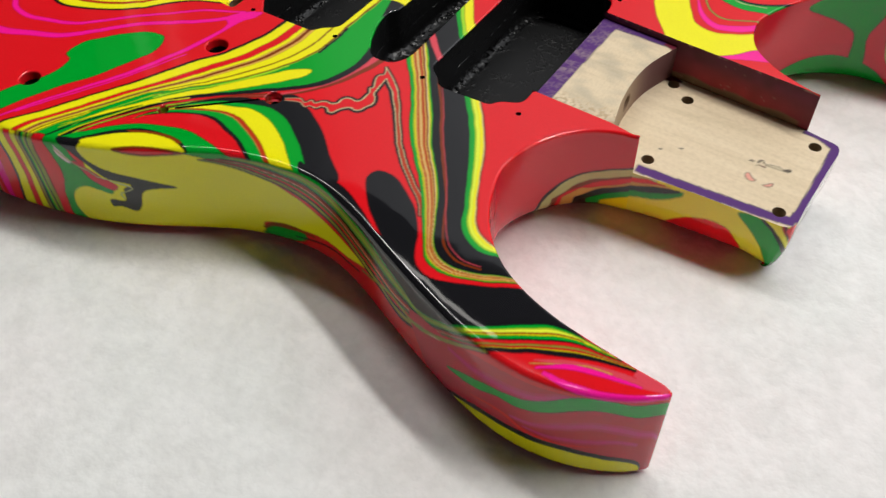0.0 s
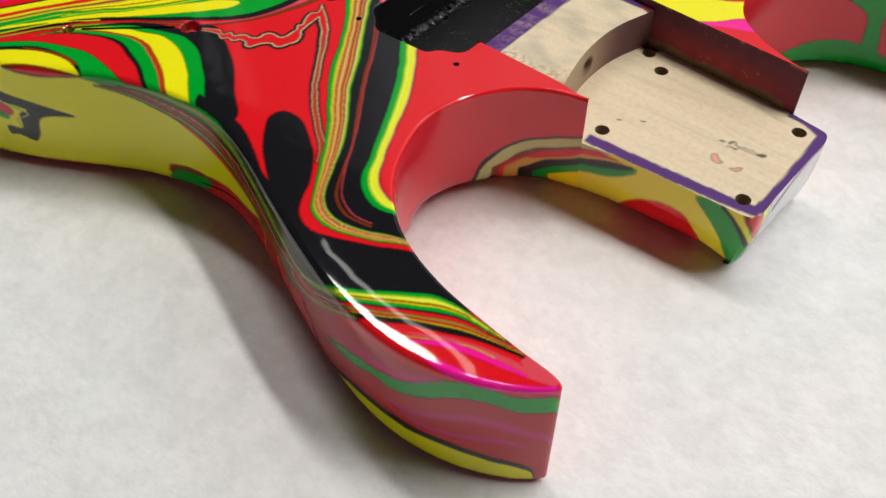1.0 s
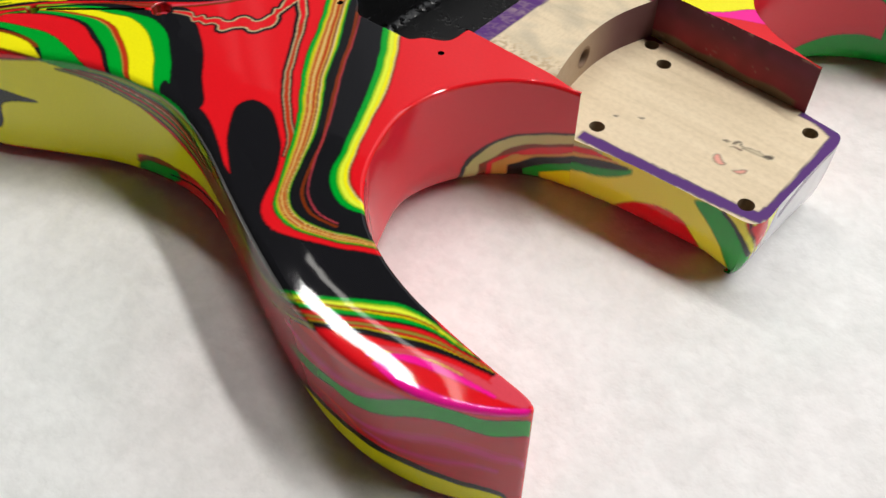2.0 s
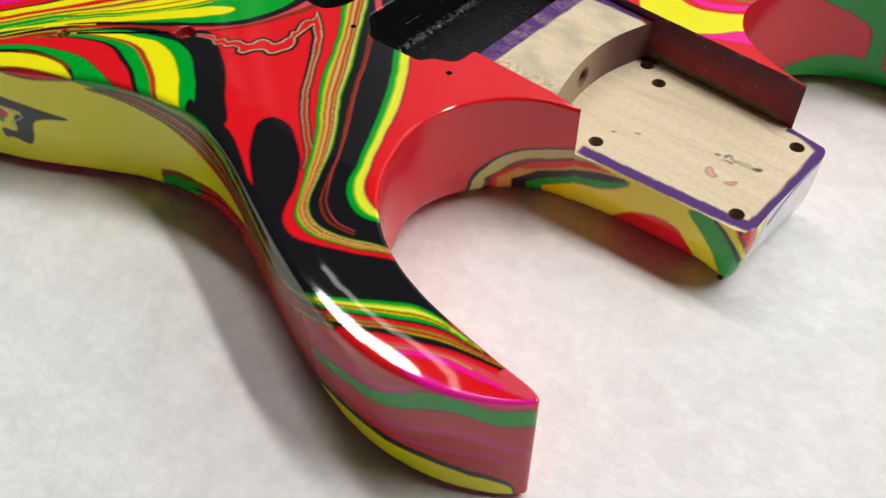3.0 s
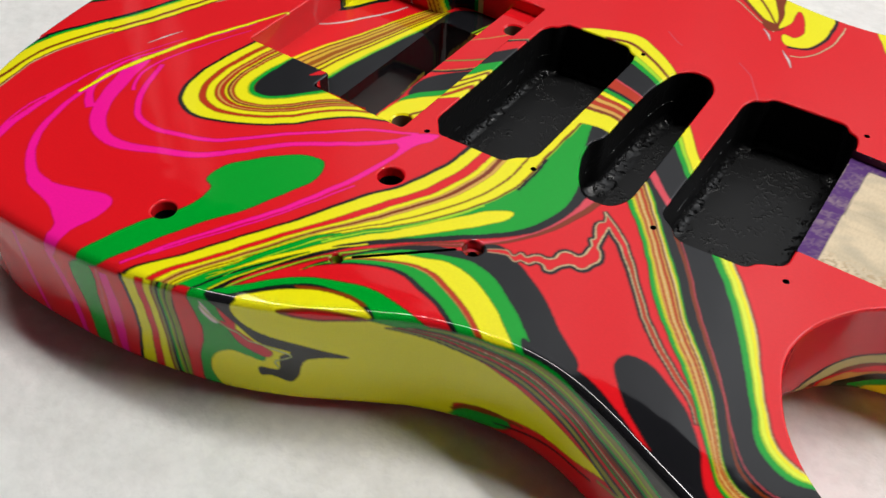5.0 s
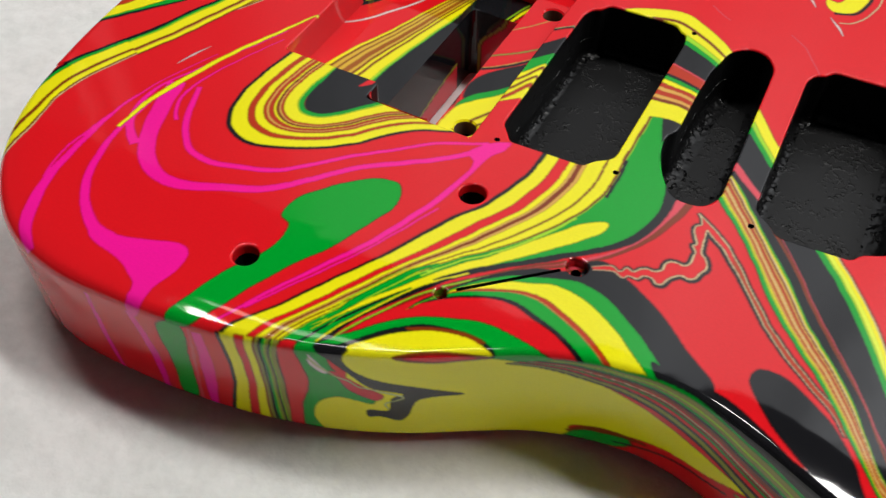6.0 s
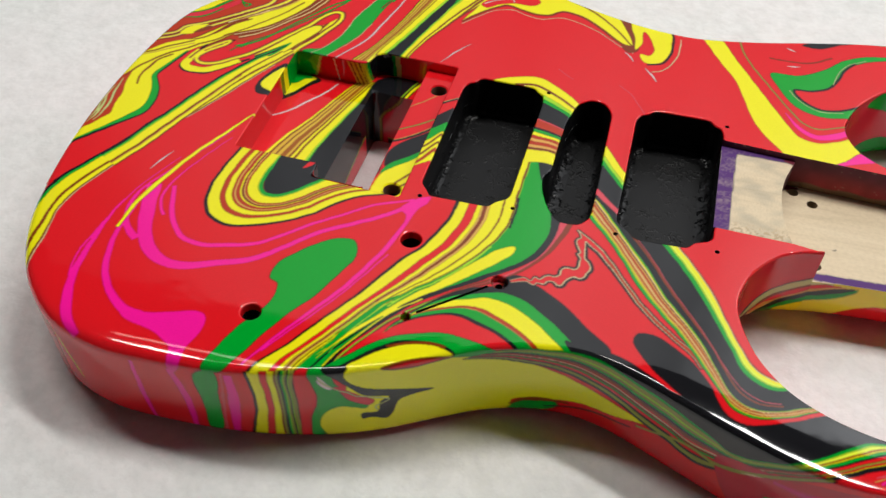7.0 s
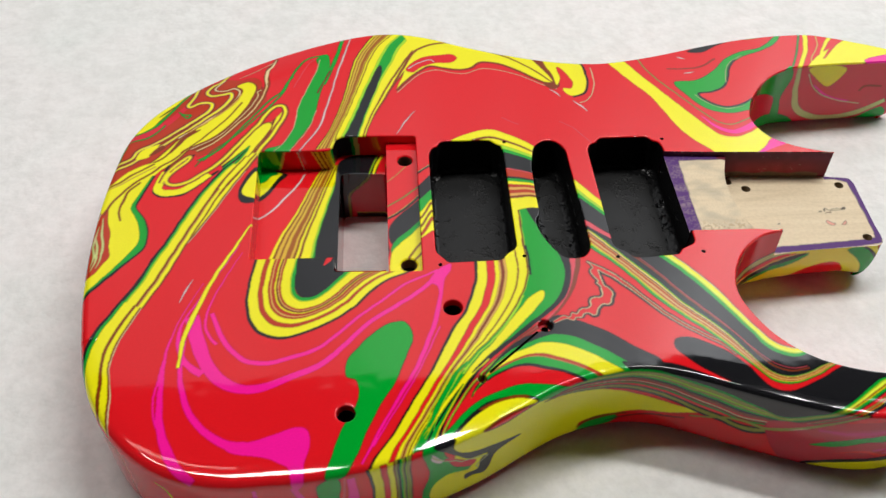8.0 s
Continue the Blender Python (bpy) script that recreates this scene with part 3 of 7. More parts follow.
# the broad yellow band
top.line("brown", 1.4, (-148.6, 15.5), (-141.1, 23.5), (-133.8, 30.7), (-128.1, 36.2), (-122.8, 44.2), (-117.4, 53.1), (-109.5, 61.8), (-103.4, 68.2), (-96.3, 77.4), (-91.3, 85.7), (-88.5, 91.6), (-88.6, 96.4), (-91.9, 100.3), (-89.5, 102.8), (-86.0, 104.1), (-82.5, 101.5), (-80.9, 97.7), (-81.6, 91.8), (-83.9, 82.6), (-87.7, 73.1), (-92.6, 64.0), (-98.6, 56.2), (-104.6, 50.4), (-110.8, 45.7), (-115.3, 38.6), (-119.0, 33.7), (-123.7, 28.6), (-128.5, 25.0), (-132.1, 14.7))
top.blob("yellow", (-148.6, 15.5), (-141.1, 23.5), (-133.8, 30.7), (-128.1, 36.2), (-122.8, 44.2), (-117.4, 53.1), (-109.5, 61.8), (-103.4, 68.2), (-96.3, 77.4), (-91.3, 85.7), (-88.5, 91.6), (-88.6, 96.4), (-91.9, 100.3), (-89.5, 102.8), (-86.0, 104.1), (-82.5, 101.5), (-80.9, 97.7), (-81.6, 91.8), (-83.9, 82.6), (-87.7, 73.1), (-92.6, 64.0), (-98.6, 56.2), (-104.6, 50.4), (-110.8, 45.7), (-115.3, 38.6), (-119.0, 33.7), (-123.7, 28.6), (-128.5, 25.0), (-132.1, 14.7))
top.line("brown", 0.8, (-145.2, 19.8), (-136.5, 27.9), (-128.9, 34.2), (-122.2, 40.3), (-118.8, 47.5), (-115.4, 54.8), (-109.4, 61.1))
top.line("brown", [0.4, 0.9, 0.8, 0.4], (-135.9, 18.0), (-130.8, 25.9), (-124.2, 31.9), (-117.4, 37.9), (-111.8, 45.4), (-107.6, 47.0))
top.line("brown", [0.6, 2.2, 2.0, 0.6], (-120.3, 42.7), (-117.0, 50.1), (-113.3, 56.2), (-107.2, 61.3))
top.line("brown", 0.6, (-114.8, 42.9), (-108.0, 50.5), (-100.3, 61.0), (-92.4, 73.7), (-87.6, 84.2))
top.line("tan", 0.8, (-113.7, 58.9), (-105.5, 66.8), (-97.3, 75.5), (-91.0, 84.9), (-88.4, 92.2))
# pale threads beside it
top.line("brown", 3.0, (-110.5, 45.3), (-105.6, 48.6), (-99.4, 53.3), (-93.3, 60.3), (-87.4, 70.5), (-82.5, 80.0), (-79.3, 90.3), (-79.8, 93.6), (-77.6, 95.1))
top.line("tan", 0.9, (-110.5, 45.3), (-105.6, 48.6), (-99.4, 53.3), (-93.3, 60.3), (-87.4, 70.5), (-82.5, 80.0), (-79.3, 90.3), (-79.8, 93.6), (-77.6, 95.1))
top.line("cream", 0.5, (-110.5, 45.3), (-105.6, 48.6), (-99.4, 53.3), (-93.3, 60.3), (-87.4, 70.5), (-82.5, 80.0), (-79.3, 90.3), (-79.8, 93.6), (-77.6, 95.1))
top.line("brown", 3.0, (-107.2, 43.8), (-101.0, 48.1), (-95.0, 54.9), (-88.1, 65.6), (-82.0, 74.8), (-78.1, 84.3), (-76.1, 92.2), (-75.1, 100.7), (-76.4, 109.8))
top.line("tan", 1.2, (-107.2, 43.8), (-101.0, 48.1), (-95.0, 54.9), (-88.1, 65.6), (-82.0, 74.8), (-78.1, 84.3), (-76.1, 92.2), (-75.1, 100.7), (-76.4, 109.8))
top.line("cream", 0.5, (-107.2, 43.8), (-101.0, 48.1), (-95.0, 54.9), (-88.1, 65.6), (-82.0, 74.8), (-78.1, 84.3), (-76.1, 92.2), (-75.1, 100.7), (-76.4, 109.8))
top.line("brown", [1.5, 3.0, 2.4], (-75.7, 99.7), (-76.3, 109.0), (-75.8, 117.0), (-73.6, 123.7), (-72.0, 129.9))
top.line("cream", [0.6, 2.2, 1.8, 0.6], (-75.4, 98.6), (-76.1, 107.7), (-75.9, 115.1), (-73.9, 120.2), (-72.2, 129.4))
top.line("rust", [0.5, 2.0, 1.5], (-88.8, 107.5), (-83.9, 107.8), (-79.7, 103.0), (-78.6, 97.8))
top.line("cream", 0.6, (-91.6, 109.9), (-84.7, 115.0), (-77.8, 121.4), (-73.1, 126.0))
# red between, with a green thread
top.blob("red", (-110.8, 37.6), (-104.4, 39.8), (-96.4, 47.3), (-90.5, 55.1), (-84.6, 64.9), (-78.5, 75.0), (-74.1, 85.5), (-72.5, 96.5), (-70.4, 109.3), (-61.5, 115.2), (-60.4, 95.9), (-62.4, 80.0), (-69.7, 82.7), (-73.9, 75.7), (-79.9, 63.7), (-86.6, 50.4), (-93.3, 39.3), (-100.0, 30.3), (-108.6, 21.9), (-114.7, 19.4), (-117.9, 22.8), (-114.0, 29.3))
top.line("rust", [3, 4, 3, 1], (-106.7, 39.9), (-98.6, 46.5), (-90.6, 56.0), (-83.7, 67.6), (-77.6, 77.8))
top.line("green", [1.4, 1.2, 1.0, 1.0, 1.2, 1.0], (-108.8, 32.9), (-105.1, 36.1), (-98.0, 41.9), (-92.2, 49.8), (-86.5, 60.3), (-81.5, 69.4), (-76.5, 78.7), (-71.2, 87.3), (-66.8, 92.5), (-63.7, 101.2), (-61.0, 107.3))
top.blob("green", (-109.4, 29.2), (-109.4, 32.6), (-107.1, 34.5), (-105.1, 36.1), (-103.8, 34.7), (-105.5, 31.0), (-107.3, 28.1))
top.line("green", [1.6, 0.8, 0.4], (-106.9, 29.4), (-101.9, 37.1), (-95.0, 44.6))
# hairpin
top.line("brown", 3.6, (-122.8, 11.0), (-121.9, 17.4), (-119.9, 25.4), (-116.6, 31.9), (-112.9, 36.8), (-109.6, 39.6), (-109.9, 37.3), (-113.3, 32.4), (-117.7, 26.6), (-119.3, 22.4), (-117.9, 19.1), (-114.5, 18.0), (-108.4, 19.9), (-101.6, 26.2), (-96.8, 30.9), (-92.0, 37.5), (-86.4, 47.7), (-81.5, 56.4), (-76.6, 65.4), (-73.7, 72.8), (-71.1, 77.5), (-68.3, 80.1), (-65.0, 79.8), (-63.4, 76.2), (-64.1, 69.5), (-67.0, 61.2), (-69.9, 53.2), (-73.8, 45.3), (-77.5, 36.8), (-81.7, 27.7))
top.line("tan", 2.2, (-122.8, 11.0), (-121.9, 17.4), (-119.9, 25.4), (-116.6, 31.9), (-112.9, 36.8), (-109.6, 39.6), (-109.9, 37.3), (-113.3, 32.4), (-117.7, 26.6), (-119.3, 22.4), (-117.9, 19.1), (-114.5, 18.0), (-108.4, 19.9), (-101.6, 26.2), (-96.8, 30.9), (-92.0, 37.5), (-86.4, 47.7), (-81.5, 56.4), (-76.6, 65.4), (-73.7, 72.8), (-71.1, 77.5), (-68.3, 80.1), (-65.0, 79.8), (-63.4, 76.2), (-64.1, 69.5), (-67.0, 61.2), (-69.9, 53.2), (-73.8, 45.3), (-77.5, 36.8), (-81.7, 27.7))
top.line("yellow", [1.2, 1.2, 1.4, 1.6, 1.4], (-122.8, 11.0), (-121.9, 17.4), (-119.9, 25.4), (-116.6, 31.9), (-112.9, 36.8), (-109.6, 39.6), (-109.9, 37.3), (-113.3, 32.4), (-117.7, 26.6), (-119.3, 22.4), (-117.9, 19.1), (-114.5, 18.0), (-108.4, 19.9), (-101.6, 26.2), (-96.8, 30.9), (-92.0, 37.5), (-86.4, 47.7), (-81.5, 56.4), (-76.6, 65.4), (-73.7, 72.8), (-71.1, 77.5), (-68.3, 80.1), (-65.0, 79.8), (-63.4, 76.2), (-64.1, 69.5), (-67.0, 61.2), (-69.9, 53.2), (-73.8, 45.3), (-77.5, 36.8), (-81.7, 27.7))
top.line("brown", 1.2, (-108.9, 15.8), (-104.1, 19.7), (-98.4, 26.0), (-92.6, 32.8), (-87.0, 42.5), (-82.3, 52.0), (-77.3, 60.8), (-73.7, 65.1), (-70.8, 65.3), (-69.9, 62.1), (-72.3, 55.6), (-76.2, 46.9), (-80.9, 36.6), (-84.5, 29.0), (-88.5, 25.5), (-91.3, 25.7), (-88.2, 32.5), (-83.4, 39.7), (-80.0, 46.7), (-84.6, 41.3), (-90.5, 34.0), (-96.3, 27.2), (-102.0, 20.3), (-106.6, 14.7))
top.blob("yellow", (-108.9, 15.8), (-104.1, 19.7), (-98.4, 26.0), (-92.6, 32.8), (-87.0, 42.5), (-82.3, 52.0), (-77.3, 60.8), (-73.7, 65.1), (-70.8, 65.3), (-69.9, 62.1), (-72.3, 55.6), (-76.2, 46.9), (-80.9, 36.6), (-84.5, 29.0), (-88.5, 25.5), (-91.3, 25.7), (-88.2, 32.5), (-83.4, 39.7), (-80.0, 46.7), (-84.6, 41.3), (-90.5, 34.0), (-96.3, 27.2), (-102.0, 20.3), (-106.6, 14.7))
top.blob("red", (-98.4, 17.8), (-94.0, 25.8), (-89.2, 32.3), (-85.3, 37.2), (-88.0, 31.4), (-91.6, 24.0), (-95.6, 16.1))
top.blob("black", (-80.0, 46.9), (-83.6, 42.3), (-88.5, 36.0), (-94.3, 28.8), (-98.2, 24.3), (-94.5, 25.8), (-90.2, 30.6), (-84.3, 37.5))
top.line("green", [0.5, 1.2, 1.2, 0.4], (-80.0, 46.9), (-83.5, 41.4), (-88.4, 34.6), (-93.1, 27.7), (-96.9, 22.6))
top.line("green", [0.4, 1.2, 0.8], (-80.0, 46.5), (-82.3, 40.1), (-87.0, 31.8), (-91.5, 23.2))
top.line("brown", 0.7, (-69.8, 59.5), (-73.1, 50.6), (-77.9, 40.6), (-82.5, 31.1), (-83.9, 28.3))
# tail: the yellow bulge and the foot of the hairpin
top.blob("red", (-123.7, 28.6), (-118.7, 31.7), (-106.2, 36.2), (-92.3, 30.5), (-97.5, 19.1), (-102.6, 8.2), (-108.6, -8.3), (-112.8, -21.2), (-118.8, -33.4), (-127.2, -35.7), (-122.5, -23.5), (-123.1, -13.4), (-126.7, -4.4), (-131.0, 2.7), (-130.1, 9.6), (-128.2, 16.6), (-126.1, 23.8))
top.line("black", [0.8, 1.4, 2.4, 2.6, 1.6, 0.8], (-125.3, 25.4), (-128.1, 16.3), (-129.6, 10.0), (-131.3, 2.8), (-128.0, -2.8), (-124.7, -9.0), (-122.9, -16.4), (-123.0, -23.8), (-127.4, -31.3), (-135.1, -42.3), (-144.8, -55.7))
top.blob("yellow", (-148.0, 12.3), (-142.4, 24.6), (-137.0, 30.6), (-130.1, 34.8), (-124.7, 35.4), (-122.8, 30.3), (-126.6, 23.5), (-128.9, 16.2), (-130.5, 10.4), (-132.0, 3.2), (-129.2, -3.1), (-126.2, -10.4), (-124.8, -18.0), (-125.4, -25.1), (-127.6, -29.1), (-131.4, -34.1), (-136.0, -40.6), (-140.5, -47.0), (-145.7, -53.8), (-147.0, -47.9), (-145.4, -42.1), (-141.2, -39.0), (-137.5, -30.4), (-141.5, -15.4), (-145.2, -2.0), (-147.5, -0.3))
top.line("green", [0.6, 1.4, 3.4, 3.6, 1.2, 0.5], (-125.9, 25.4), (-128.7, 16.6), (-130.3, 10.4), (-132.0, 3.2), (-128.8, -2.8), (-125.7, -8.9), (-123.9, -16.3), (-124.0, -23.4), (-128.2, -30.5), (-135.8, -41.6), (-145.1, -54.7))
top.blob("rust", (-148.1, -15.1), (-146.4, -3.7), (-144.2, 2.2), (-141.8, -8.1), (-139.4, -15.5), (-138.7, -24.1), (-137.1, -30.0), (-139.6, -35.1), (-142.0, -40.6), (-145.7, -43.1), (-146.5, -34.7))
top.line("khaki", [0.5, 1.3, 1.3, 0.5], (-145.6, -9.7), (-145.8, -16.7), (-143.7, -23.9), (-142.8, -32.2), (-144.1, -38.9))
top.line("khaki", [0.5, 1.3, 1.3, 0.5], (-144.7, -4.2), (-143.5, -13.9), (-141.4, -22.6), (-141.0, -32.3), (-142.0, -37.0))
top.line("khaki", [0.5, 1.3, 1.3, 0.5], (-146.3, -15.2), (-146.1, -22.3), (-144.1, -29.4), (-144.7, -36.2))
top.line("cream", [0.3, 1.2, 0.3], (-145.5, -13.1), (-145.7, -18.8), (-145.4, -22.4))
top.line("brown", 0.8, (-148.1, 16.5), (-141.7, 21.0), (-137.3, 26.0), (-131.6, 30.7), (-126.8, 34.7))
top.line("tan", 0.6, (-147.8, 14.9), (-141.4, 19.4), (-135.9, 24.3), (-130.2, 29.0), (-125.9, 32.4))
top.line("brown", 0.9, (-145.1, -2.3), (-143.0, 5.5), (-138.4, 14.4), (-134.2, 20.6), (-126.8, 28.0), (-123.2, 32.8))
top.line("brown", [0.5, 1.0, 0.8], (-136.4, -6.3), (-138.3, -0.0), (-137.4, 8.1), (-136.2, 14.3), (-131.5, 20.8))
top.line("rust", [2.6, 2.0, 0.6], (-147.9, 22.9), (-143.0, 27.9), (-138.3, 32.0))
top.line("black", [1.0, 1.6, 2.2, 1.8, 1.0], (-119.0, 33.4), (-121.9, 24.3), (-123.7, 17.5), (-123.3, 13.0), (-120.8, 10.7), (-115.5, 10.3), (-110.1, 11.1), (-105.2, 15.3), (-99.5, 21.5), (-93.8, 28.0))
top.line("yellow", 4.6, (-119.8, 28.1), (-121.8, 20.7), (-122.1, 14.9), (-119.9, 12.7), (-114.8, 12.4), (-109.7, 13.8), (-104.0, 19.3), (-98.3, 25.7))
top.line("brown", 3.2, (-121.2, 19.6), (-119.9, 25.4), (-116.6, 31.9), (-112.9, 36.8), (-109.6, 39.6), (-109.9, 37.3), (-113.3, 32.4), (-117.7, 26.6), (-119.3, 22.4), (-117.9, 19.1), (-114.5, 18.0), (-108.4, 19.9), (-101.6, 26.2), (-96.8, 30.9), (-92.0, 37.5))
top.line("tan", 2.2, (-121.2, 19.6), (-119.9, 25.4), (-116.6, 31.9), (-112.9, 36.8), (-109.6, 39.6), (-109.9, 37.3), (-113.3, 32.4), (-117.7, 26.6), (-119.3, 22.4), (-117.9, 19.1), (-114.5, 18.0), (-108.4, 19.9), (-101.6, 26.2), (-96.8, 30.9), (-92.0, 37.5))
top.line("yellow", 1.3, (-121.2, 19.6), (-119.9, 25.4), (-116.6, 31.9), (-112.9, 36.8), (-109.6, 39.6), (-109.9, 37.3), (-113.3, 32.4), (-117.7, 26.6), (-119.3, 22.4), (-117.9, 19.1), (-114.5, 18.0), (-108.4, 19.9), (-101.6, 26.2), (-96.8, 30.9), (-92.0, 37.5))
top.band([(0.9, 0.9, 'black'), (0.8, 0.8, 'green'), (0.6, 0.6, 'lime'), (4, 4, 'yellow'), (0.9, 0.9, 'brown'), (0.5, 0.5, 'tan'), (1.9, 1.9, 'yellow'), (0.5, 0.5, 'brown')], [(-88.3, 34.0), (-92.1, 28.8), (-97.5, 19.1), (-102.6, 8.2), (-108.6, -8.3), (-112.8, -21.2), (-117.8, -33.5), (-120.7, -44.1), (-126.3, -56.7)], [(-81.1, 29.9), (-86.2, 20.2), (-91.6, 9.3), (-95.7, -2.9), (-100.8, -17.5), (-105.2, -31.4), (-109.3, -44.6), (-114.0, -56.0), (-116.4, -62.2)])
top.line("yellow", [1.6, 3.0, 2.2], (-77.4, 41.1), (-82.1, 32.2), (-86.8, 24.1), (-91.6, 14.0))
top.line("brown", [0.5, 0.8, 0.6], (-76.2, 40.5), (-81.2, 30.5), (-86.9, 20.2), (-91.7, 10.3))
top.line("brown", [0.4, 0.7, 0.7], (-81.0, 38.7), (-85.7, 30.1), (-90.3, 21.5), (-94.5, 11.2))
# green leaf under the bass rim
top.blob("green", (-42.9, 128.6), (-40.7, 121.6), (-41.9, 106.6), (-45.1, 90.8), (-47.0, 75.5), (-50.3, 61.0), (-55.7, 49.5), (-61.1, 38.3), (-67.6, 27.6), (-75.0, 32.3), (-71.6, 43.3), (-63.2, 47.5), (-58.1, 61.4), (-56.6, 78.5), (-52.2, 96.4), (-47.3, 116.3), (-48.6, 124.2))
top.line("green", [1.4, 1.2, 1.0, 0.6, 0.5], (-43.9, 128.1), (-53.6, 125.1), (-60.8, 110.3), (-66.0, 91.8), (-72.0, 80.2), (-79.6, 68.7), (-88.7, 54.8), (-100.3, 41.6), (-106.2, 31.7))
top.line("green", [2.2, 2.2, 2.6], (-33.4, 153.4), (-36.3, 129.0), (-39.8, 113.7), (-43.8, 98.6))
top.line("cream", 0.6, (-46.6, 123.3), (-47.6, 114.1), (-52.2, 96.4), (-56.6, 78.5), (-58.1, 61.4), (-63.2, 47.5), (-69.0, 40.1))
top.line("cream", 0.5, (-46.7, 75.5), (-50.0, 60.5), (-55.3, 49.0), (-60.3, 39.6))
top.line("brown", 0.85, (-40.1, 112.0), (-44.4, 98.7), (-46.7, 90.8))
top.line("rose", 0.5, (-48.7, 124.8), (-52.4, 120.2), (-56.0, 110.0), (-60.1, 96.7))
# thin pale thread
for colour, width in (("rose", 0.95), ("white", 0.5)):
    top.line(colour, [0.8 * width, 1.9 * width, 1.5 * width, 1.9 * width, 1.2 * width], (-27.9, 155.0), (-32.3, 128.7), (-36.2, 109.1), (-38.6, 93.1), (-41.3, 77.8), (-44.6, 60.7), (-50.1, 49.2), (-55.4, 39.4))
# striped sweep from the bass rim to the tremolo rout
top.band([(0.4, 0.4, 'black'), (1.4, 1.2, 'yellow'), (0.5, 0.5, 'brown'), (1.7, 1.7, 'gold'), (0.4, 0.4, 'brown'), (1.2, 1.3, 'gold'), (2.2, 1.4, 'umber'), (0.5, 0.9, 'gold'), (0.3, 0.3, 'brown'), (1.3, 1.5, 'yellow'), (0.4, 0.5, 'brown')], [(-13.1, 153.0), (-20.8, 136.9), (-26.4, 122.6), (-29.4, 106.0), (-32.2, 87.6), (-35.9, 70.0), (-40.0, 55.7), (-46.0, 42.1)], [(-1.5, 151.2), (-11.9, 136.5), (-17.5, 122.2), (-21.4, 105.7), (-25.4, 89.8), (-29.8, 72.2), (-34.1, 57.8), (-37.3, 43.1)])
top.band([(3, 3, 'yellow'), (0.8, 1.5, 'lime')], [(-1.5, 151.2), (-11.9, 136.5), (-17.5, 122.2), (-21.4, 105.7), (-25.4, 89.8), (-29.8, 72.2), (-34.1, 57.8), (-37.3, 43.1)], [(4.6, 150.9), (-5.9, 136.2), (-11.0, 121.9), (-16.0, 105.4), (-20.7, 89.6), (-25.3, 72.0), (-30.2, 55.3), (-34.3, 42.9)])
top.band([(1, 1, 'green'), (1, 1, 'green')], [(4.6, 150.9), (-5.9, 136.2), (-11.0, 121.9), (-16.0, 105.4), (-20.7, 89.6), (-25.3, 72.0), (-30.2, 55.3), (-34.3, 42.9)], [(8.7, 150.7), (-1.9, 133.1), (-6.1, 118.9), (-11.2, 105.2), (-15.4, 89.4), (-19.8, 71.7), (-23.0, 57.3), (-26.2, 42.5)])
top.band([(0.6, 0.6, 'lime'), (3, 3, 'yellow'), (0.4, 0.7, 'brown'), (2, 1.2, 'yellow'), (0.4, 0.5, 'brown')], [(8.7, 150.7), (-1.9, 133.1), (-6.1, 118.9), (-11.2, 105.2), (-15.4, 89.4), (-19.8, 71.7), (-23.0, 57.3), (-26.2, 42.5)], [(31.6, 146.6), (17.4, 132.2), (8.6, 121.0), (1.7, 107.3), (-3.3, 97.8), (-9.9, 82.4), (-15.8, 67.6), (-22.1, 42.3)])
top.blob("black", (-12.0, 115.8), (-10.8, 113.5), (-13.5, 97.2), (-17.6, 81.7), (-21.3, 66.9), (-23.9, 55.0), (-27.9, 42.6), (-34.3, 42.9), (-29.9, 55.2), (-24.9, 72.0), (-20.4, 89.6), (-16.0, 105.4))
# yellow along the bass side
top.blob("yellow", (-2.1, 154.6), (18.2, 150.2), (41.4, 141.2), (63.8, 128.3), (80.4, 114.8), (86.3, 94.1), (79.5, 96.1), (70.8, 103.6), (61.9, 111.2), (52.6, 116.1), (46.1, 116.4), (39.1, 111.1), (32.5, 109.8), (22.9, 112.4), (15.5, 113.9), (9.8, 108.6), (2.1, 99.7), (-2.8, 92.5), (0.7, 104.6), (4.3, 118.4), (7.3, 129.7), (3.7, 141.8))
top.line("brown", [0.6, 1.4, 1.0, 0.5], (-15.5, 69.1), (-6.6, 91.6), (1.9, 114.0), (8.2, 128.5), (17.5, 135.2), (31.0, 136.9), (47.2, 129.1), (62.8, 119.7), (76.1, 106.6), (85.1, 94.7))
top.blob("red", (2.8, 110.6), (7.6, 118.2), (13.0, 122.5), (21.9, 124.4), (30.2, 124.6), (32.6, 121.1), (29.7, 117.2), (19.9, 116.5), (11.6, 113.0), (6.6, 108.2))
top.line("white", 0.8, (4.1, 111.6), (10.1, 117.0), (17.4, 120.0), (19.3, 117.7))
top.line("brown", 1.4, (-2.8, 91.4), (3.1, 100.2), (9.8, 108.1), (16.5, 113.3), (24.5, 111.3), (33.1, 109.2), (39.7, 110.5), (46.0, 115.9), (54.1, 114.9), (63.4, 109.4), (72.2, 101.8), (80.0, 95.0), (85.6, 93.6))
top.line("cream", 0.6, (-2.6, 89.3), (3.7, 98.0), (10.3, 105.8), (19.5, 109.8), (29.1, 106.6), (37.1, 105.7), (45.5, 109.7), (55.1, 108.2), (67.4, 102.1), (77.7, 94.0), (86.4, 88.3))
top.blob("brown", (74.7, 122.0), (82.6, 118.7), (85.8, 106.2), (88.5, 91.4), (84.2, 88.4), (79.9, 93.9), (85.1, 94.7), (79.8, 110.4))
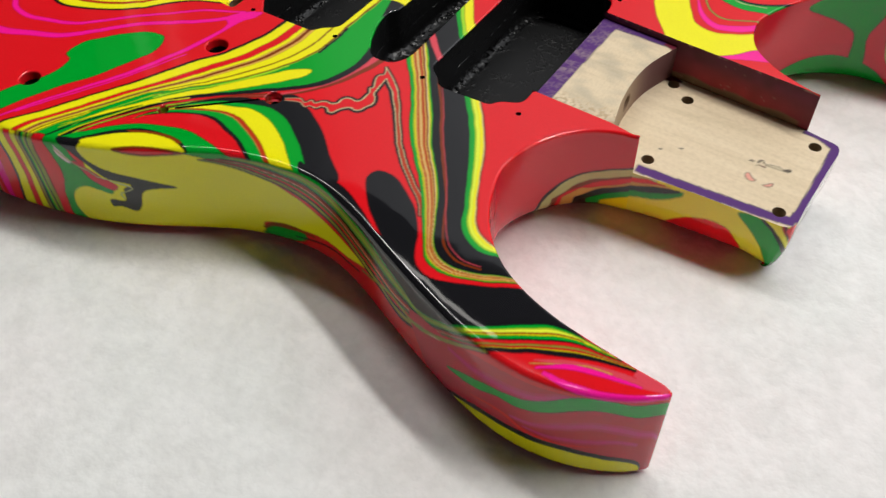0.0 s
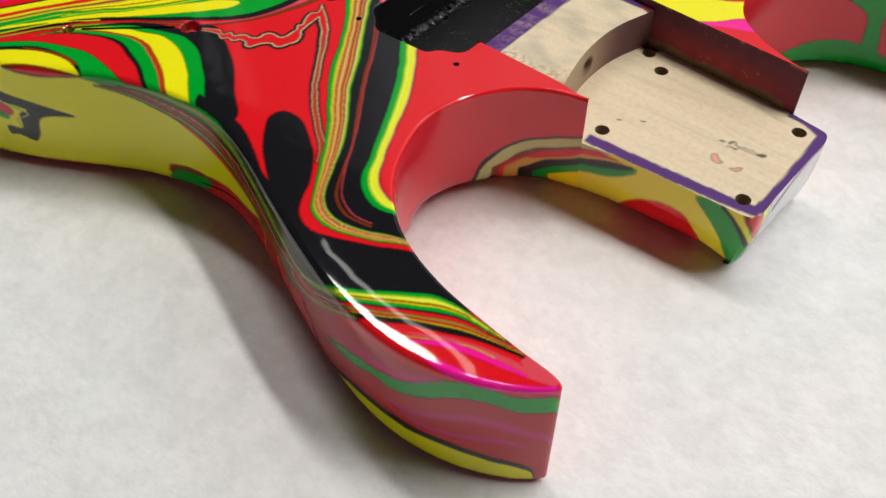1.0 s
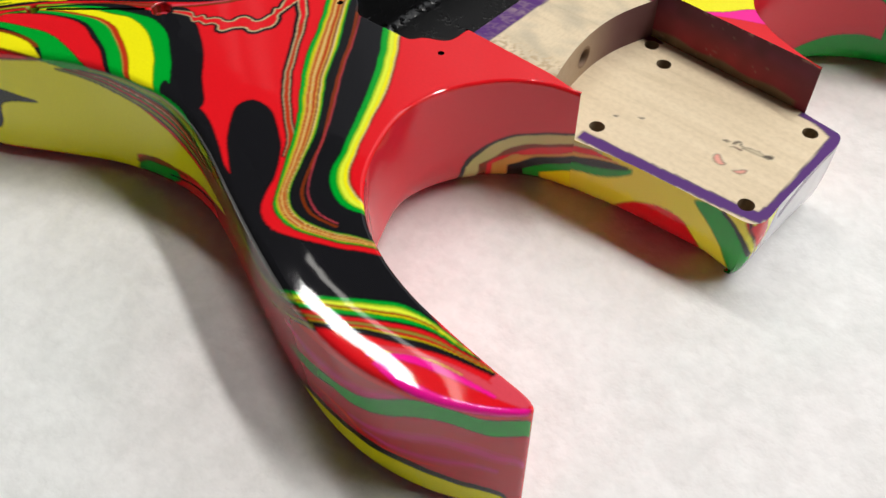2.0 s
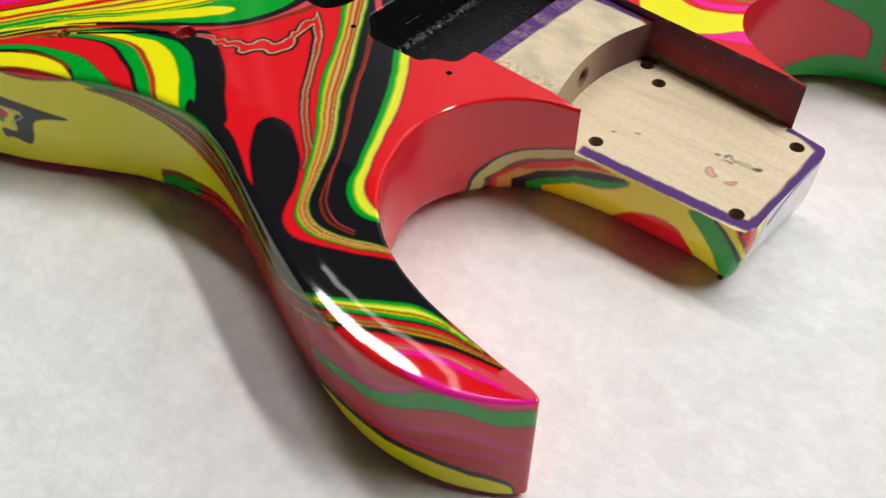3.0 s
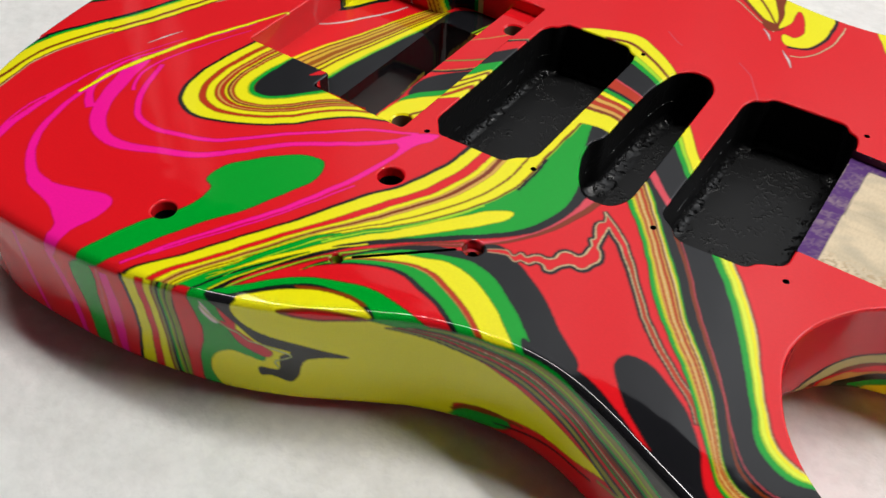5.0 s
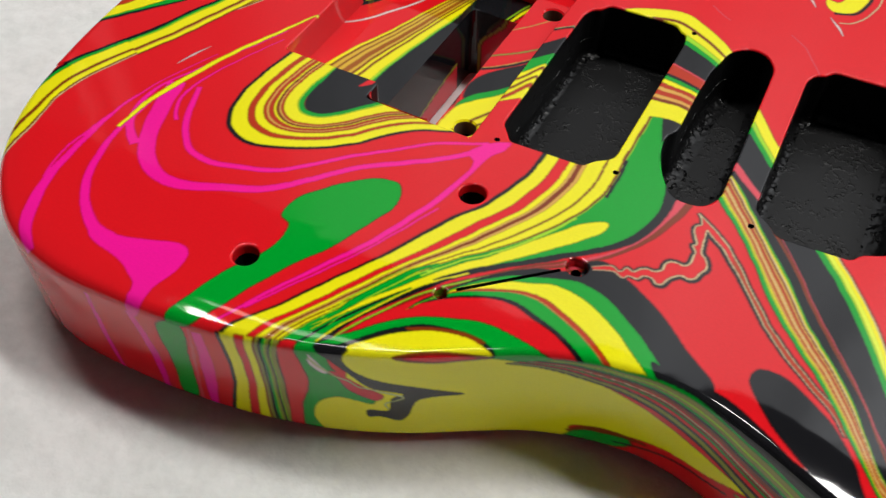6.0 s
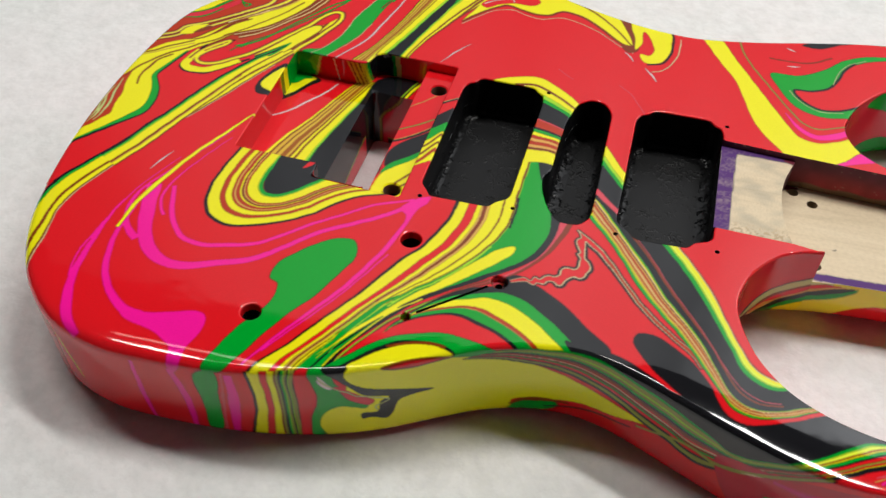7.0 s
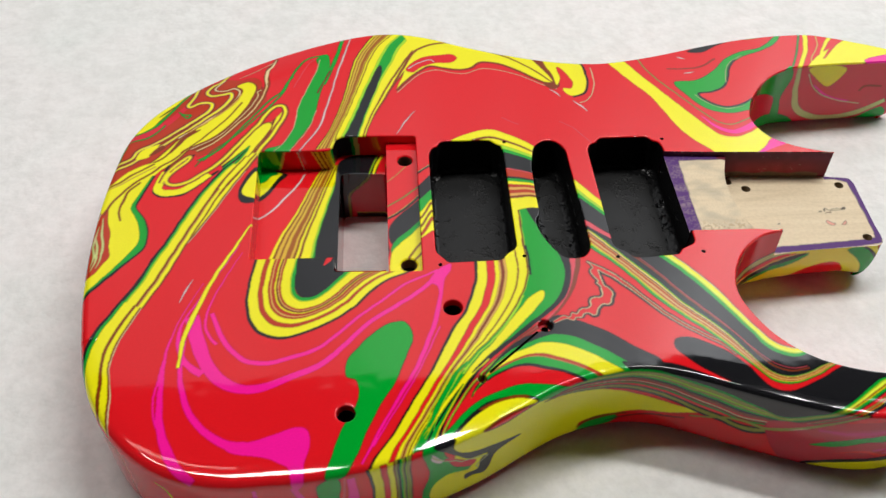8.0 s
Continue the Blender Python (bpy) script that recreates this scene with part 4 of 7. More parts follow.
top.blob("yellow", (82.0, 121.6), (92.9, 121.1), (102.9, 117.2), (104.2, 107.0), (104.1, 92.8), (100.8, 84.4), (94.0, 81.6), (90.2, 86.0), (90.1, 89.1), (94.5, 88.9), (96.3, 94.2), (94.7, 100.2), (91.5, 107.6), (89.5, 109.3), (89.8, 97.8), (87.3, 91.9), (85.4, 103.4), (82.9, 111.3))
top.line("black", 1.0, (102.2, 117.3), (104.7, 108.1), (104.7, 92.7), (101.3, 83.9), (94.5, 80.5))
top.line("cream", 0.7, (108.6, 107.9), (108.5, 94.2), (105.7, 83.7), (101.5, 77.1), (97.4, 75.3))
top.line("white", [0.4, 1.2, 0.5], (93.7, 77.5), (97.1, 73.2), (100.5, 67.5))
top.line("white", [0.4, 1.0, 0.4], (82.3, 88.5), (85.1, 85.7), (87.7, 81.4))
top.line("white", [0.3, 1.0, 0.3], (6.9, 72.5), (2.0, 64.8), (-3.7, 52.6))
top.line("rose", 0.5, (83.8, 59.4), (89.7, 54.3), (95.2, 45.5), (98.7, 39.7))
top.line("rose", 0.5, (53.2, 64.3), (58.0, 60.2), (61.7, 58.0))
# bass horn
edge_one = [(114.5, 119.5), (119.5, 111.8), (127.9, 95.9), (137.3, 79.5), (142.0, 65.5), (146.5, 51.5), (151.7, 41.7), (159.6, 31.7)]
edge_two = [(126.5, 121.5), (129.2, 114.2), (135.5, 101.0), (143.5, 86.0), (150.2, 73.7), (156.7, 61.8), (163.1, 50.7), (167.5, 44.3), (174.5, 42.1), (182.9, 45.0), (191.4, 50.8)]
top.fill("yellow", np.vstack([spline(edge_one), [(163.0, 27.9), (183.8, 27.8), (196.3, 42.0)], spline(edge_two)[::-1]]))
top.line("pink", [0.5, 2.5, 4, 3], (161.1, 60.7), (168.1, 50.1), (175.7, 46.3), (185.5, 50.7), (192.9, 57.7))
top.line("olive", 0.9, (136.5, 119.1), (141.9, 100.8), (153.3, 79.9), (162.2, 65.1), (170.2, 54.3), (175.9, 52.6), (184.6, 56.1), (192.1, 60.2))
top.line("brown", 0.85, (152.6, 104.7), (162.4, 104.3), (172.8, 106.0), (183.0, 113.5))
top.blob("green", (153.8, 91.5), (166.8, 93.1), (178.9, 101.8), (188.5, 112.7), (199.9, 119.7), (213.0, 123.8), (220.9, 130.6), (230.3, 140.6), (224.6, 129.2), (213.1, 120.8), (199.1, 114.5), (189.1, 105.3), (185.5, 96.0), (180.8, 87.0), (173.5, 81.5), (165.2, 80.3), (167.8, 74.5), (177.2, 68.4), (187.3, 70.5), (199.4, 79.2), (215.6, 94.6), (225.3, 104.2), (225.8, 99.7), (209.9, 78.8), (197.1, 68.5), (185.2, 63.5), (175.6, 62.5), (165.8, 66.9), (158.0, 79.6))
top.line("black", 1.1, (194.3, 111.8), (189.4, 105.3), (185.9, 96.0), (181.4, 87.0), (173.6, 82.0), (164.9, 80.4), (167.2, 74.5), (177.1, 67.9), (188.4, 71.0), (201.8, 81.8), (218.1, 97.2))
top.line("cream", 0.5, (199.6, 116.2), (190.0, 108.6), (185.3, 98.8), (183.2, 90.1))
top.line("cream", 0.5, (162.7, 79.4), (167.3, 72.5), (176.7, 66.4), (187.6, 68.4))
top.blob("pink", (196.9, 42.0), (202.6, 37.0), (192.5, 32.0), (180.5, 26.6), (187.2, 32.2))
top.line("yellow", [3.2, 2.6, 2.4], (246.1, 143.0), (238.7, 119.1), (230.0, 102.3), (220.2, 80.9))
top.line("green", 0.9, (241.7, 140.1), (233.7, 119.3), (226.4, 103.5))
top.line("tan", 0.9, (250.9, 139.6), (247.8, 124.6), (239.2, 109.8), (237.8, 101.9))
top.blob("yellow", (235.2, 102.0), (243.7, 113.0), (257.1, 123.0), (268.2, 129.7), (283.1, 127.8), (291.9, 119.6), (289.0, 112.7), (269.1, 105.0), (259.6, 102.0), (246.7, 98.7))
top.line("yellow", [3, 1.5], (262.3, 137.3), (254.2, 127.3), (246.1, 114.1))
top.line("red", [2.5, 2.0, 0.6], (270.5, 135.7), (259.0, 125.3), (246.9, 110.6))
top.blob("pink", (269.9, 107.2), (282.1, 112.4), (292.1, 111.9), (288.9, 104.0), (274.8, 102.4))
top.blob("black", (168.6, 121.1), (176.4, 126.7), (186.7, 131.0), (201.3, 136.4), (196.5, 131.7), (186.4, 126.2), (176.4, 120.2))
top.blob("olive", (201.6, 137.6), (212.6, 139.5), (223.2, 140.3), (216.2, 134.5), (205.3, 132.5))
top.line("white", [0.3, 1.2, 0.3], (160.7, 116.3), (163.0, 115.0), (165.4, 113.8))
top.line("white", [0.3, 1.0, 0.3], (161.3, 99.9), (164.7, 100.3), (167.6, 101.3))
# nested loop below the tremolo rout
top.band([(0.6, 0.6, 'black'), (2.6, 2.6, 'yellow'), (1.3, 0.7, 'rust'), (1.5, 1.5, 'yellow'), (0.4, 0.4, 'rust'), (0.5, 0.4, 'tan'), (0.8, 0.5, 'rust'), (0.6, 0.4, 'yellow'), (0.4, 0.4, 'brown'), (0.4, 0.4, 'tan'), (0.4, 0.4, 'rust'), (2.8, 2.6, 'yellow'), (0.4, 0.4, 'lime'), (1.3, 1.0, 'green')], [(-69.2, -27.9), (-72.0, -48.8), (-71.9, -63.7), (-68.2, -75.0), (-62.0, -80.5), (-53.6, -81.8), (-44.3, -78.7), (-33.6, -73.0), (-24.0, -65.5), (-16.1, -56.1), (-8.5, -50.0), (1.3, -45.7)], [(-47.8, -29.0), (-51.0, -46.5), (-51.1, -54.3), (-48.4, -58.7), (-43.4, -58.7), (-37.9, -54.6), (-32.5, -48.1), (-28.8, -43.5)])
top.blob("black", (-48.3, -29.0), (-51.3, -46.5), (-50.9, -54.3), (-48.1, -58.7), (-43.2, -58.7), (-37.6, -54.6), (-32.3, -48.1), (-28.3, -42.8), (-31.1, -29.8))
top.line("red", [0.8, 3, 2], (-38.9, -40.2), (-37.1, -37.4), (-35.7, -33.9))
# pink threads and the thin yellow one
top.line("pink", [0.8, 1.6, 2.4, 3.2, 4.4, 3.6], (-101.8, -79.1), (-102.7, -87.3), (-101.8, -108.5), (-99.7, -122.8), (-94.9, -135.1), (-90.4, -142.4), (-84.4, -147.7))
top.line("pink", [6.2, 6.2, 5.5, 4, 3, 2.4, 2.2, 2.2, 2.4], (-94.5, -67.5), (-90.3, -81.6), (-84.0, -95.6), (-76.6, -103.7), (-68.9, -106.9), (-61.2, -106.4), (-50.2, -101.7), (-39.4, -96.8), (-33.1, -91.4), (-25.8, -83.2), (-18.3, -74.8), (-6.3, -65.8), (4.2, -57.7), (11.6, -50.0))
top.line("pink", [2.0, 2.4, 2.2, 1.6, 1.4, 1.2], (-86.1, -66.1), (-81.2, -78.1), (-75.8, -86.7), (-68.6, -93.0), (-60.2, -94.2), (-49.1, -91.3), (-39.6, -87.5), (-31.7, -80.4), (-22.4, -70.9), (-12.3, -62.2), (-2.1, -53.4), (7.0, -48.6), (13.0, -45.5))
top.line("pink", [1.0, 1.8, 2.6, 3, 4.5], (-95.5, -73.2), (-95.7, -96.1), (-91.9, -111.0), (-88.4, -118.6), (-80.8, -127.2), (-72.2, -132.7), (-65.6, -133.8))
top.blob("pink", (-74.2, -130.8), (-68.9, -132.1), (-60.1, -130.4), (-45.5, -125.8), (-42.0, -127.7), (-41.2, -135.1), (-42.9, -143.1), (-43.2, -151.3), (-46.3, -154.6), (-47.7, -150.9), (-48.8, -144.0), (-53.6, -140.9), (-59.4, -138.5), (-67.8, -137.2), (-73.2, -134.7))
top.line("pink", [0.8, 2.2, 2, 1.4, 1], (19.1, -42.1), (15.8, -49.0), (13.2, -60.8), (10.5, -74.2), (6.5, -86.2), (1.3, -99.5), (-6.7, -114.6), (-14.2, -129.0), (-21.1, -143.4))
top.blob("pink", (8.5, -52.6), (13.7, -44.6), (18.8, -42.0), (18.6, -46.0), (16.0, -50.5), (13.9, -57.0), (12.6, -62.0), (12.2, -55.5))
top.line("pink", 0.8, (12.1, -78.2), (6.5, -91.4), (1.0, -103.7), (-8.1, -120.4), (-16.8, -136.1))
top.line("pink", [3.4, 2.4, 1.2, 0.8, 0.6, 0.4], (-86.3, -98.8), (-93.1, -93.5), (-97.3, -85.8), (-98.6, -74.3), (-92.3, -57.0), (-83.1, -37.0), (-78.1, -25.2))
top.line("pink", [1.6, 1.2, 0.8, 0.6, 0.4], (-82.2, -83.4), (-85.3, -79.7), (-88.3, -72.2), (-87.2, -60.4), (-82.0, -44.1), (-76.5, -30.1))
top.line("pink", [0.8, 1.0, 1.0, 0.8, 0.6, 0.4], (-101.1, -123.7), (-104.1, -112.6), (-103.6, -99.0), (-102.4, -85.2), (-99.6, -69.5), (-92.1, -48.7))
top.line("yellow", [0.5, 1.6, 2.0, 2.4, 1.4], (-67.8, -5.3), (-74.0, -12.0), (-80.4, -27.4), (-87.5, -44.7), (-92.7, -62.7), (-96.4, -79.6), (-96.6, -94.9))
top.line("white", [0.3, 1.0, 0.3], (-96.8, -45.9), (-99.4, -52.5), (-101.1, -59.6))
# green leaf by the control holes
top.blob("green", (-6.6, -74.8), (-10.9, -76.1), (-17.5, -81.6), (-23.3, -88.4), (-27.2, -94.3), (-28.1, -99.1), (-27.2, -103.0), (-23.8, -104.6), (-22.5, -108.3), (-23.5, -116.9), (-29.2, -128.2), (-32.2, -138.1), (-34.6, -149.2), (-28.3, -148.2), (-23.1, -139.6), (-18.8, -128.2), (-13.8, -117.3), (-8.0, -107.1), (-3.1, -94.1), (0.2, -84.1), (-0.6, -78.4), (-3.4, -74.9))
# long striped fan from the bridge pickup to the treble side
top.band([(5, 6, 'black'), (15, 42, 'yellow'), (17, 14, 'red'), (8, 12, 'yellow'), (4, 5, 'tan'), (7, 4, 'brown'), (6, 5, 'tan'), (28, 5, 'yellow'), (2, 2, 'brown'), (22, 8, 'yellow'), (3, 1, 'brown'), (2, 4, 'lime')], [(27.0, -16.0), (28.9, -29.7), (29.7, -43.1), (29.1, -51.6), (26.0, -62.3), (22.6, -71.3), (17.0, -79.9), (12.3, -89.8), (7.8, -99.9), (-1.6, -116.7), (-10.4, -132.6), (-16.9, -141.9), (-19.1, -146.6)], [(54.8, -5.4), (54.5, -18.2), (54.3, -32.2), (54.7, -40.4), (54.0, -50.3), (50.5, -60.8), (44.3, -72.1), (35.5, -84.0), (26.3, -93.6), (19.5, -102.9), (13.3, -113.0), (7.3, -122.8), (1.6, -132.5), (-1.7, -140.3)])
top.band([(30, 2, 'green'), (30, 2, 'green')], [(54.8, -5.4), (54.5, -18.2), (54.3, -32.2), (54.7, -40.4), (54.0, -50.3), (50.5, -60.8), (44.3, -72.1), (35.5, -84.0), (26.3, -93.6), (19.5, -102.9), (13.3, -113.0), (7.3, -122.8), (1.6, -132.5), (-1.7, -140.3)], [(56.9, -4.6), (60.8, -17.7), (63.5, -27.0), (67.4, -34.0), (70.1, -42.7), (70.2, -50.4), (68.0, -58.8), (63.7, -66.4), (57.2, -73.1), (50.4, -78.5), (42.3, -85.7), (34.2, -92.3), (25.2, -101.6), (17.6, -113.5), (10.5, -125.4), (5.9, -137.6)])
top.line("black", [0.3, 0.6, 0.6], (31.0, -95.1), (22.3, -104.8), (14.7, -116.4), (8.1, -127.0), (2.2, -138.9))
top.blob("yellow", (59.1, -60.1), (54.1, -62.2), (47.7, -69.4), (41.8, -77.4), (34.5, -87.2), (27.0, -95.5), (20.2, -104.7), (11.4, -118.3), (2.0, -133.3), (12.3, -119.3), (21.8, -106.2), (31.2, -95.6), (40.4, -86.1), (49.7, -76.2), (56.7, -67.8), (59.4, -63.0))
top.line("black", 0.9, (54.3, -32.2), (54.8, -41.0), (54.4, -50.7))
top.line("lime", 0.9, (50.0, -62.6), (44.5, -72.6), (35.8, -84.8), (26.7, -94.5), (19.9, -104.0))
top.band([(1, 1, 'black'), (1, 1, 'black')], [(56.9, -4.6), (60.8, -17.7), (63.5, -27.0), (67.4, -34.0), (70.1, -42.7), (70.2, -50.4), (68.0, -58.8), (63.7, -66.4), (57.2, -73.1), (50.4, -78.5), (42.3, -85.7), (34.2, -92.3), (25.2, -101.6), (17.6, -113.5), (10.5, -125.4), (5.9, -137.6)], [(72.0, -9.9), (73.1, -30.2), (74.8, -42.5), (74.2, -49.0), (72.5, -55.7), (69.1, -62.9), (62.7, -70.5), (54.3, -77.6), (47.8, -83.4), (38.0, -91.4), (28.8, -100.2), (20.8, -111.5), (12.2, -124.8), (8.5, -136.6)])
top.band([(1, 1, 'red'), (1, 1, 'rose'), (0.4, 0.6, 'brown')], [(72.0, -9.9), (73.1, -30.2), (74.8, -42.5), (74.2, -49.0), (72.5, -55.7), (69.1, -62.9), (62.7, -70.5), (54.3, -77.6), (47.8, -83.4), (38.0, -91.4), (28.8, -100.2), (20.8, -111.5), (12.2, -124.8), (8.5, -136.6)], [(78.8, -41.0), (77.1, -47.9), (72.6, -60.1), (65.1, -71.6), (55.3, -80.9), (46.8, -86.8), (38.8, -93.8), (29.8, -103.0), (21.5, -113.3), (14.2, -124.8), (10.2, -136.0)])
top.line("brown", 0.8, (54.8, -79.1), (46.4, -85.6), (37.0, -94.5), (26.5, -105.1), (18.7, -116.4), (11.9, -128.7))
top.line("lime", 0.7, (38.7, -93.4), (29.5, -102.1), (22.4, -110.4), (16.3, -120.3), (10.8, -130.8), (9.1, -136.0))
top.line("yellow", 0.8, (31.5, -96.5), (22.6, -105.7), (16.4, -115.7), (10.7, -126.0), (6.3, -136.3))
top.band([(2, 22, 'black'), (3, 14, 'green'), (4, 22, 'yellow'), (1, 4, 'rust'), (0.6, 1.4, 'tan'), (3, 12, 'green'), (1, 4, 'black')], [(24.6, -110.9), (31.9, -100.4), (38.6, -93.1), (46.7, -86.6), (55.9, -82.9), (63.2, -79.9), (69.2, -79.9), (75.7, -81.6), (85.0, -87.4), (91.0, -92.9), (96.9, -98.6), (104.5, -104.4)], [(18.1, -124.6), (25.1, -112.0), (34.5, -104.7), (41.4, -101.6), (48.3, -101.2), (54.8, -103.1), (61.3, -105.0), (66.9, -107.9), (73.9, -112.5)])
top.line("green", [0.5, 1.9, 2.2, 1.6, 0.5], (5.0, -130.1), (8.3, -120.6), (13.3, -110.8), (17.6, -103.0), (22.6, -97.7))
top.line("lime", [0.3, 0.6, 0.7, 0.4], (6.6, -130.3), (9.6, -121.0), (14.3, -111.4), (18.4, -104.2), (22.8, -99.3), (27.3, -94.3))
top.line("lime", [0.3, 0.5, 0.5, 0.3], (3.6, -129.5), (6.6, -120.1), (11.0, -110.7), (15.2, -103.0))
top.line("yellow", [0.4, 0.9, 1.0, 0.5], (3.2, -133.8), (7.9, -124.5), (14.5, -113.9), (21.1, -107.2))
# lens-shaped layers at the treble edge
top.blob("red", (7.4, -136.6), (15.1, -126.9), (25.2, -112.5), (34.8, -105.6), (41.8, -102.8), (48.7, -102.3), (55.3, -104.5), (61.7, -106.6), (67.4, -109.4), (73.0, -112.9), (56.5, -117.7), (30.0, -124.9))
top.blob("green", (5.8, -139.5), (15.2, -127.1), (23.6, -118.6), (33.5, -113.2), (44.3, -110.0), (54.3, -110.8), (64.3, -112.0), (73.7, -111.9), (65.6, -116.7), (52.0, -121.7), (23.1, -136.8))
top.blob("black", (8.6, -139.1), (13.6, -132.7), (18.9, -126.6), (27.7, -118.8), (36.5, -115.9), (45.2, -115.6), (49.9, -118.2), (44.8, -123.1), (23.1, -136.8))
top.blob("brown", (24.8, -121.6), (33.0, -117.1), (40.2, -115.4), (46.2, -115.9), (41.1, -118.0))
top.blob("yellow", (14.3, -134.3), (19.4, -127.9), (26.8, -121.6), (33.4, -118.2), (40.7, -116.7), (46.7, -117.2), (49.4, -118.4), (42.8, -122.6), (31.6, -129.0), (22.1, -134.2))
# treble side of the bout
top.blob("yellow", (14.8, -135.6), (31.4, -128.3), (49.6, -119.3), (62.6, -116.4), (77.2, -115.7), (88.1, -118.5), (97.1, -123.5), (104.2, -127.8), (113.2, -132.1), (101.6, -134.1), (93.2, -133.8), (88.4, -135.3), (83.5, -136.6), (79.5, -139.2), (80.9, -146.7), (67.8, -153.0), (38.4, -168.8), (18.0, -177.1), (13.6, -170.9), (12.4, -162.8), (15.9, -155.3), (18.3, -145.7))
top.line("pink", [1.5, 2.4, 1.5], (-61.8, -152.5), (-60.0, -174.7), (-57.5, -188.0))
top.line("pink", [2.5, 3.4, 2.5], (-46.9, -152.1), (-41.5, -169.7), (-39.5, -187.2))
top.line("pink", [3, 5, 3], (-25.1, -149.1), (-22.7, -161.6), (-20.8, -185.2))
top.line("rose", [1, 1.5], (-27.4, -148.6), (-25.6, -185.8))
top.blob("green", (-37.6, -151.9), (-30.3, -148.9), (-28.4, -164.0), (-27.8, -186.1), (-32.3, -186.7), (-34.8, -170.3))
top.band([(2, 2, 'black'), (8, 9, 'yellow'), (5, 5, 'red'), (5, 6, 'yellow'), (1, 1, 'brown'), (2, 2, 'olive'), (1.5, 1.5, 'black'), (1.5, 1.5, 'green'), (1, 1, 'lime'), (1.5, 1.5, 'olive'), (1, 1, 'black'), (1, 1, 'lime'), (3, 3, 'olive'), (1, 1, 'black')], [(-19.6, -145.8), (-16.1, -155.4), (-13.7, -166.8), (-14.0, -179.9), (-14.1, -184.3)], [(-1.8, -140.3), (-1.3, -146.1), (2.1, -157.0), (5.5, -168.3), (9.9, -179.5)])
top.blob("red", (-2.0, -140.5), (2.6, -138.9), (5.7, -146.8), (9.4, -154.1), (10.6, -164.6), (13.7, -178.4), (8.9, -179.8), (4.8, -166.8), (1.9, -157.0))
top.blob("green", (2.1, -139.1), (7.9, -136.6), (14.0, -143.8), (21.3, -148.2), (29.7, -150.7), (30.1, -154.1), (19.4, -155.9), (14.3, -162.1), (14.1, -169.7), (19.4, -176.6), (13.7, -178.4), (9.9, -166.7), (9.4, -154.1), (5.7, -146.8))
top.blob("black", (6.2, -137.4), (14.2, -134.1), (13.8, -136.9), (19.4, -142.0), (27.5, -142.7), (37.8, -140.6), (52.2, -136.9), (46.3, -141.1), (41.9, -145.9), (42.6, -153.8), (41.3, -157.9), (34.4, -159.0), (31.0, -160.8), (29.7, -158.2), (35.9, -154.8), (34.2, -148.9), (36.8, -145.1), (27.2, -147.0), (20.3, -144.4), (13.2, -140.8))
top.line("red", [1, 2.2, 1.2], (14.4, -145.0), (22.2, -147.9), (30.8, -149.3))
top.line("white", [0.6, 2, 0.8], (6.0, -140.7), (8.8, -143.6), (12.6, -145.9))
top.blob("crimson", (13.0, -146.1), (16.8, -147.7), (20.4, -151.0), (25.8, -152.3), (30.5, -152.0), (31.6, -149.2), (26.1, -147.7), (21.5, -147.8), (17.4, -145.8), (13.8, -144.6))
top.blob("white", (6.6, -141.6), (6.5, -143.8), (9.0, -146.2), (12.5, -147.1), (13.3, -145.8), (10.4, -143.8), (8.0, -141.9))
top.line("khaki", [0.5, 0.7, 0.7, 0.8, 0.5], (6.4, -142.4), (9.2, -144.1), (12.8, -145.6), (16.0, -146.9), (19.8, -147.1), (23.5, -148.2), (26.1, -147.7), (29.8, -147.5), (34.3, -146.7), (37.3, -146.5), (35.3, -149.8), (33.5, -152.3), (35.4, -154.1))
top.blob("brown", (26.3, -131.3), (31.5, -127.0), (38.6, -122.9), (49.1, -119.3), (43.2, -124.0), (34.6, -129.3))
top.blob("red", (29.1, -130.1), (33.3, -126.8), (39.1, -123.4), (46.3, -120.9), (41.6, -124.6), (34.3, -128.7))
top.blob("green", (80.4, -145.9), (80.7, -140.6), (85.1, -137.7), (89.0, -136.1), (89.8, -138.8), (88.1, -143.1), (82.4, -146.0))
top.line("brown", [0.6, 2.4, 1], (79.6, -142.0), (81.9, -138.4), (87.3, -136.1), (91.3, -135.5))
top.line("black", 0.5, (87.6, -140.2), (94.2, -136.7), (106.8, -137.1))
top.line("yellow", [0.5, 1.4, 1.4, 0.5], (-104.4, -147.4), (-100.8, -151.7), (-100.4, -158.8), (-98.4, -173.5))
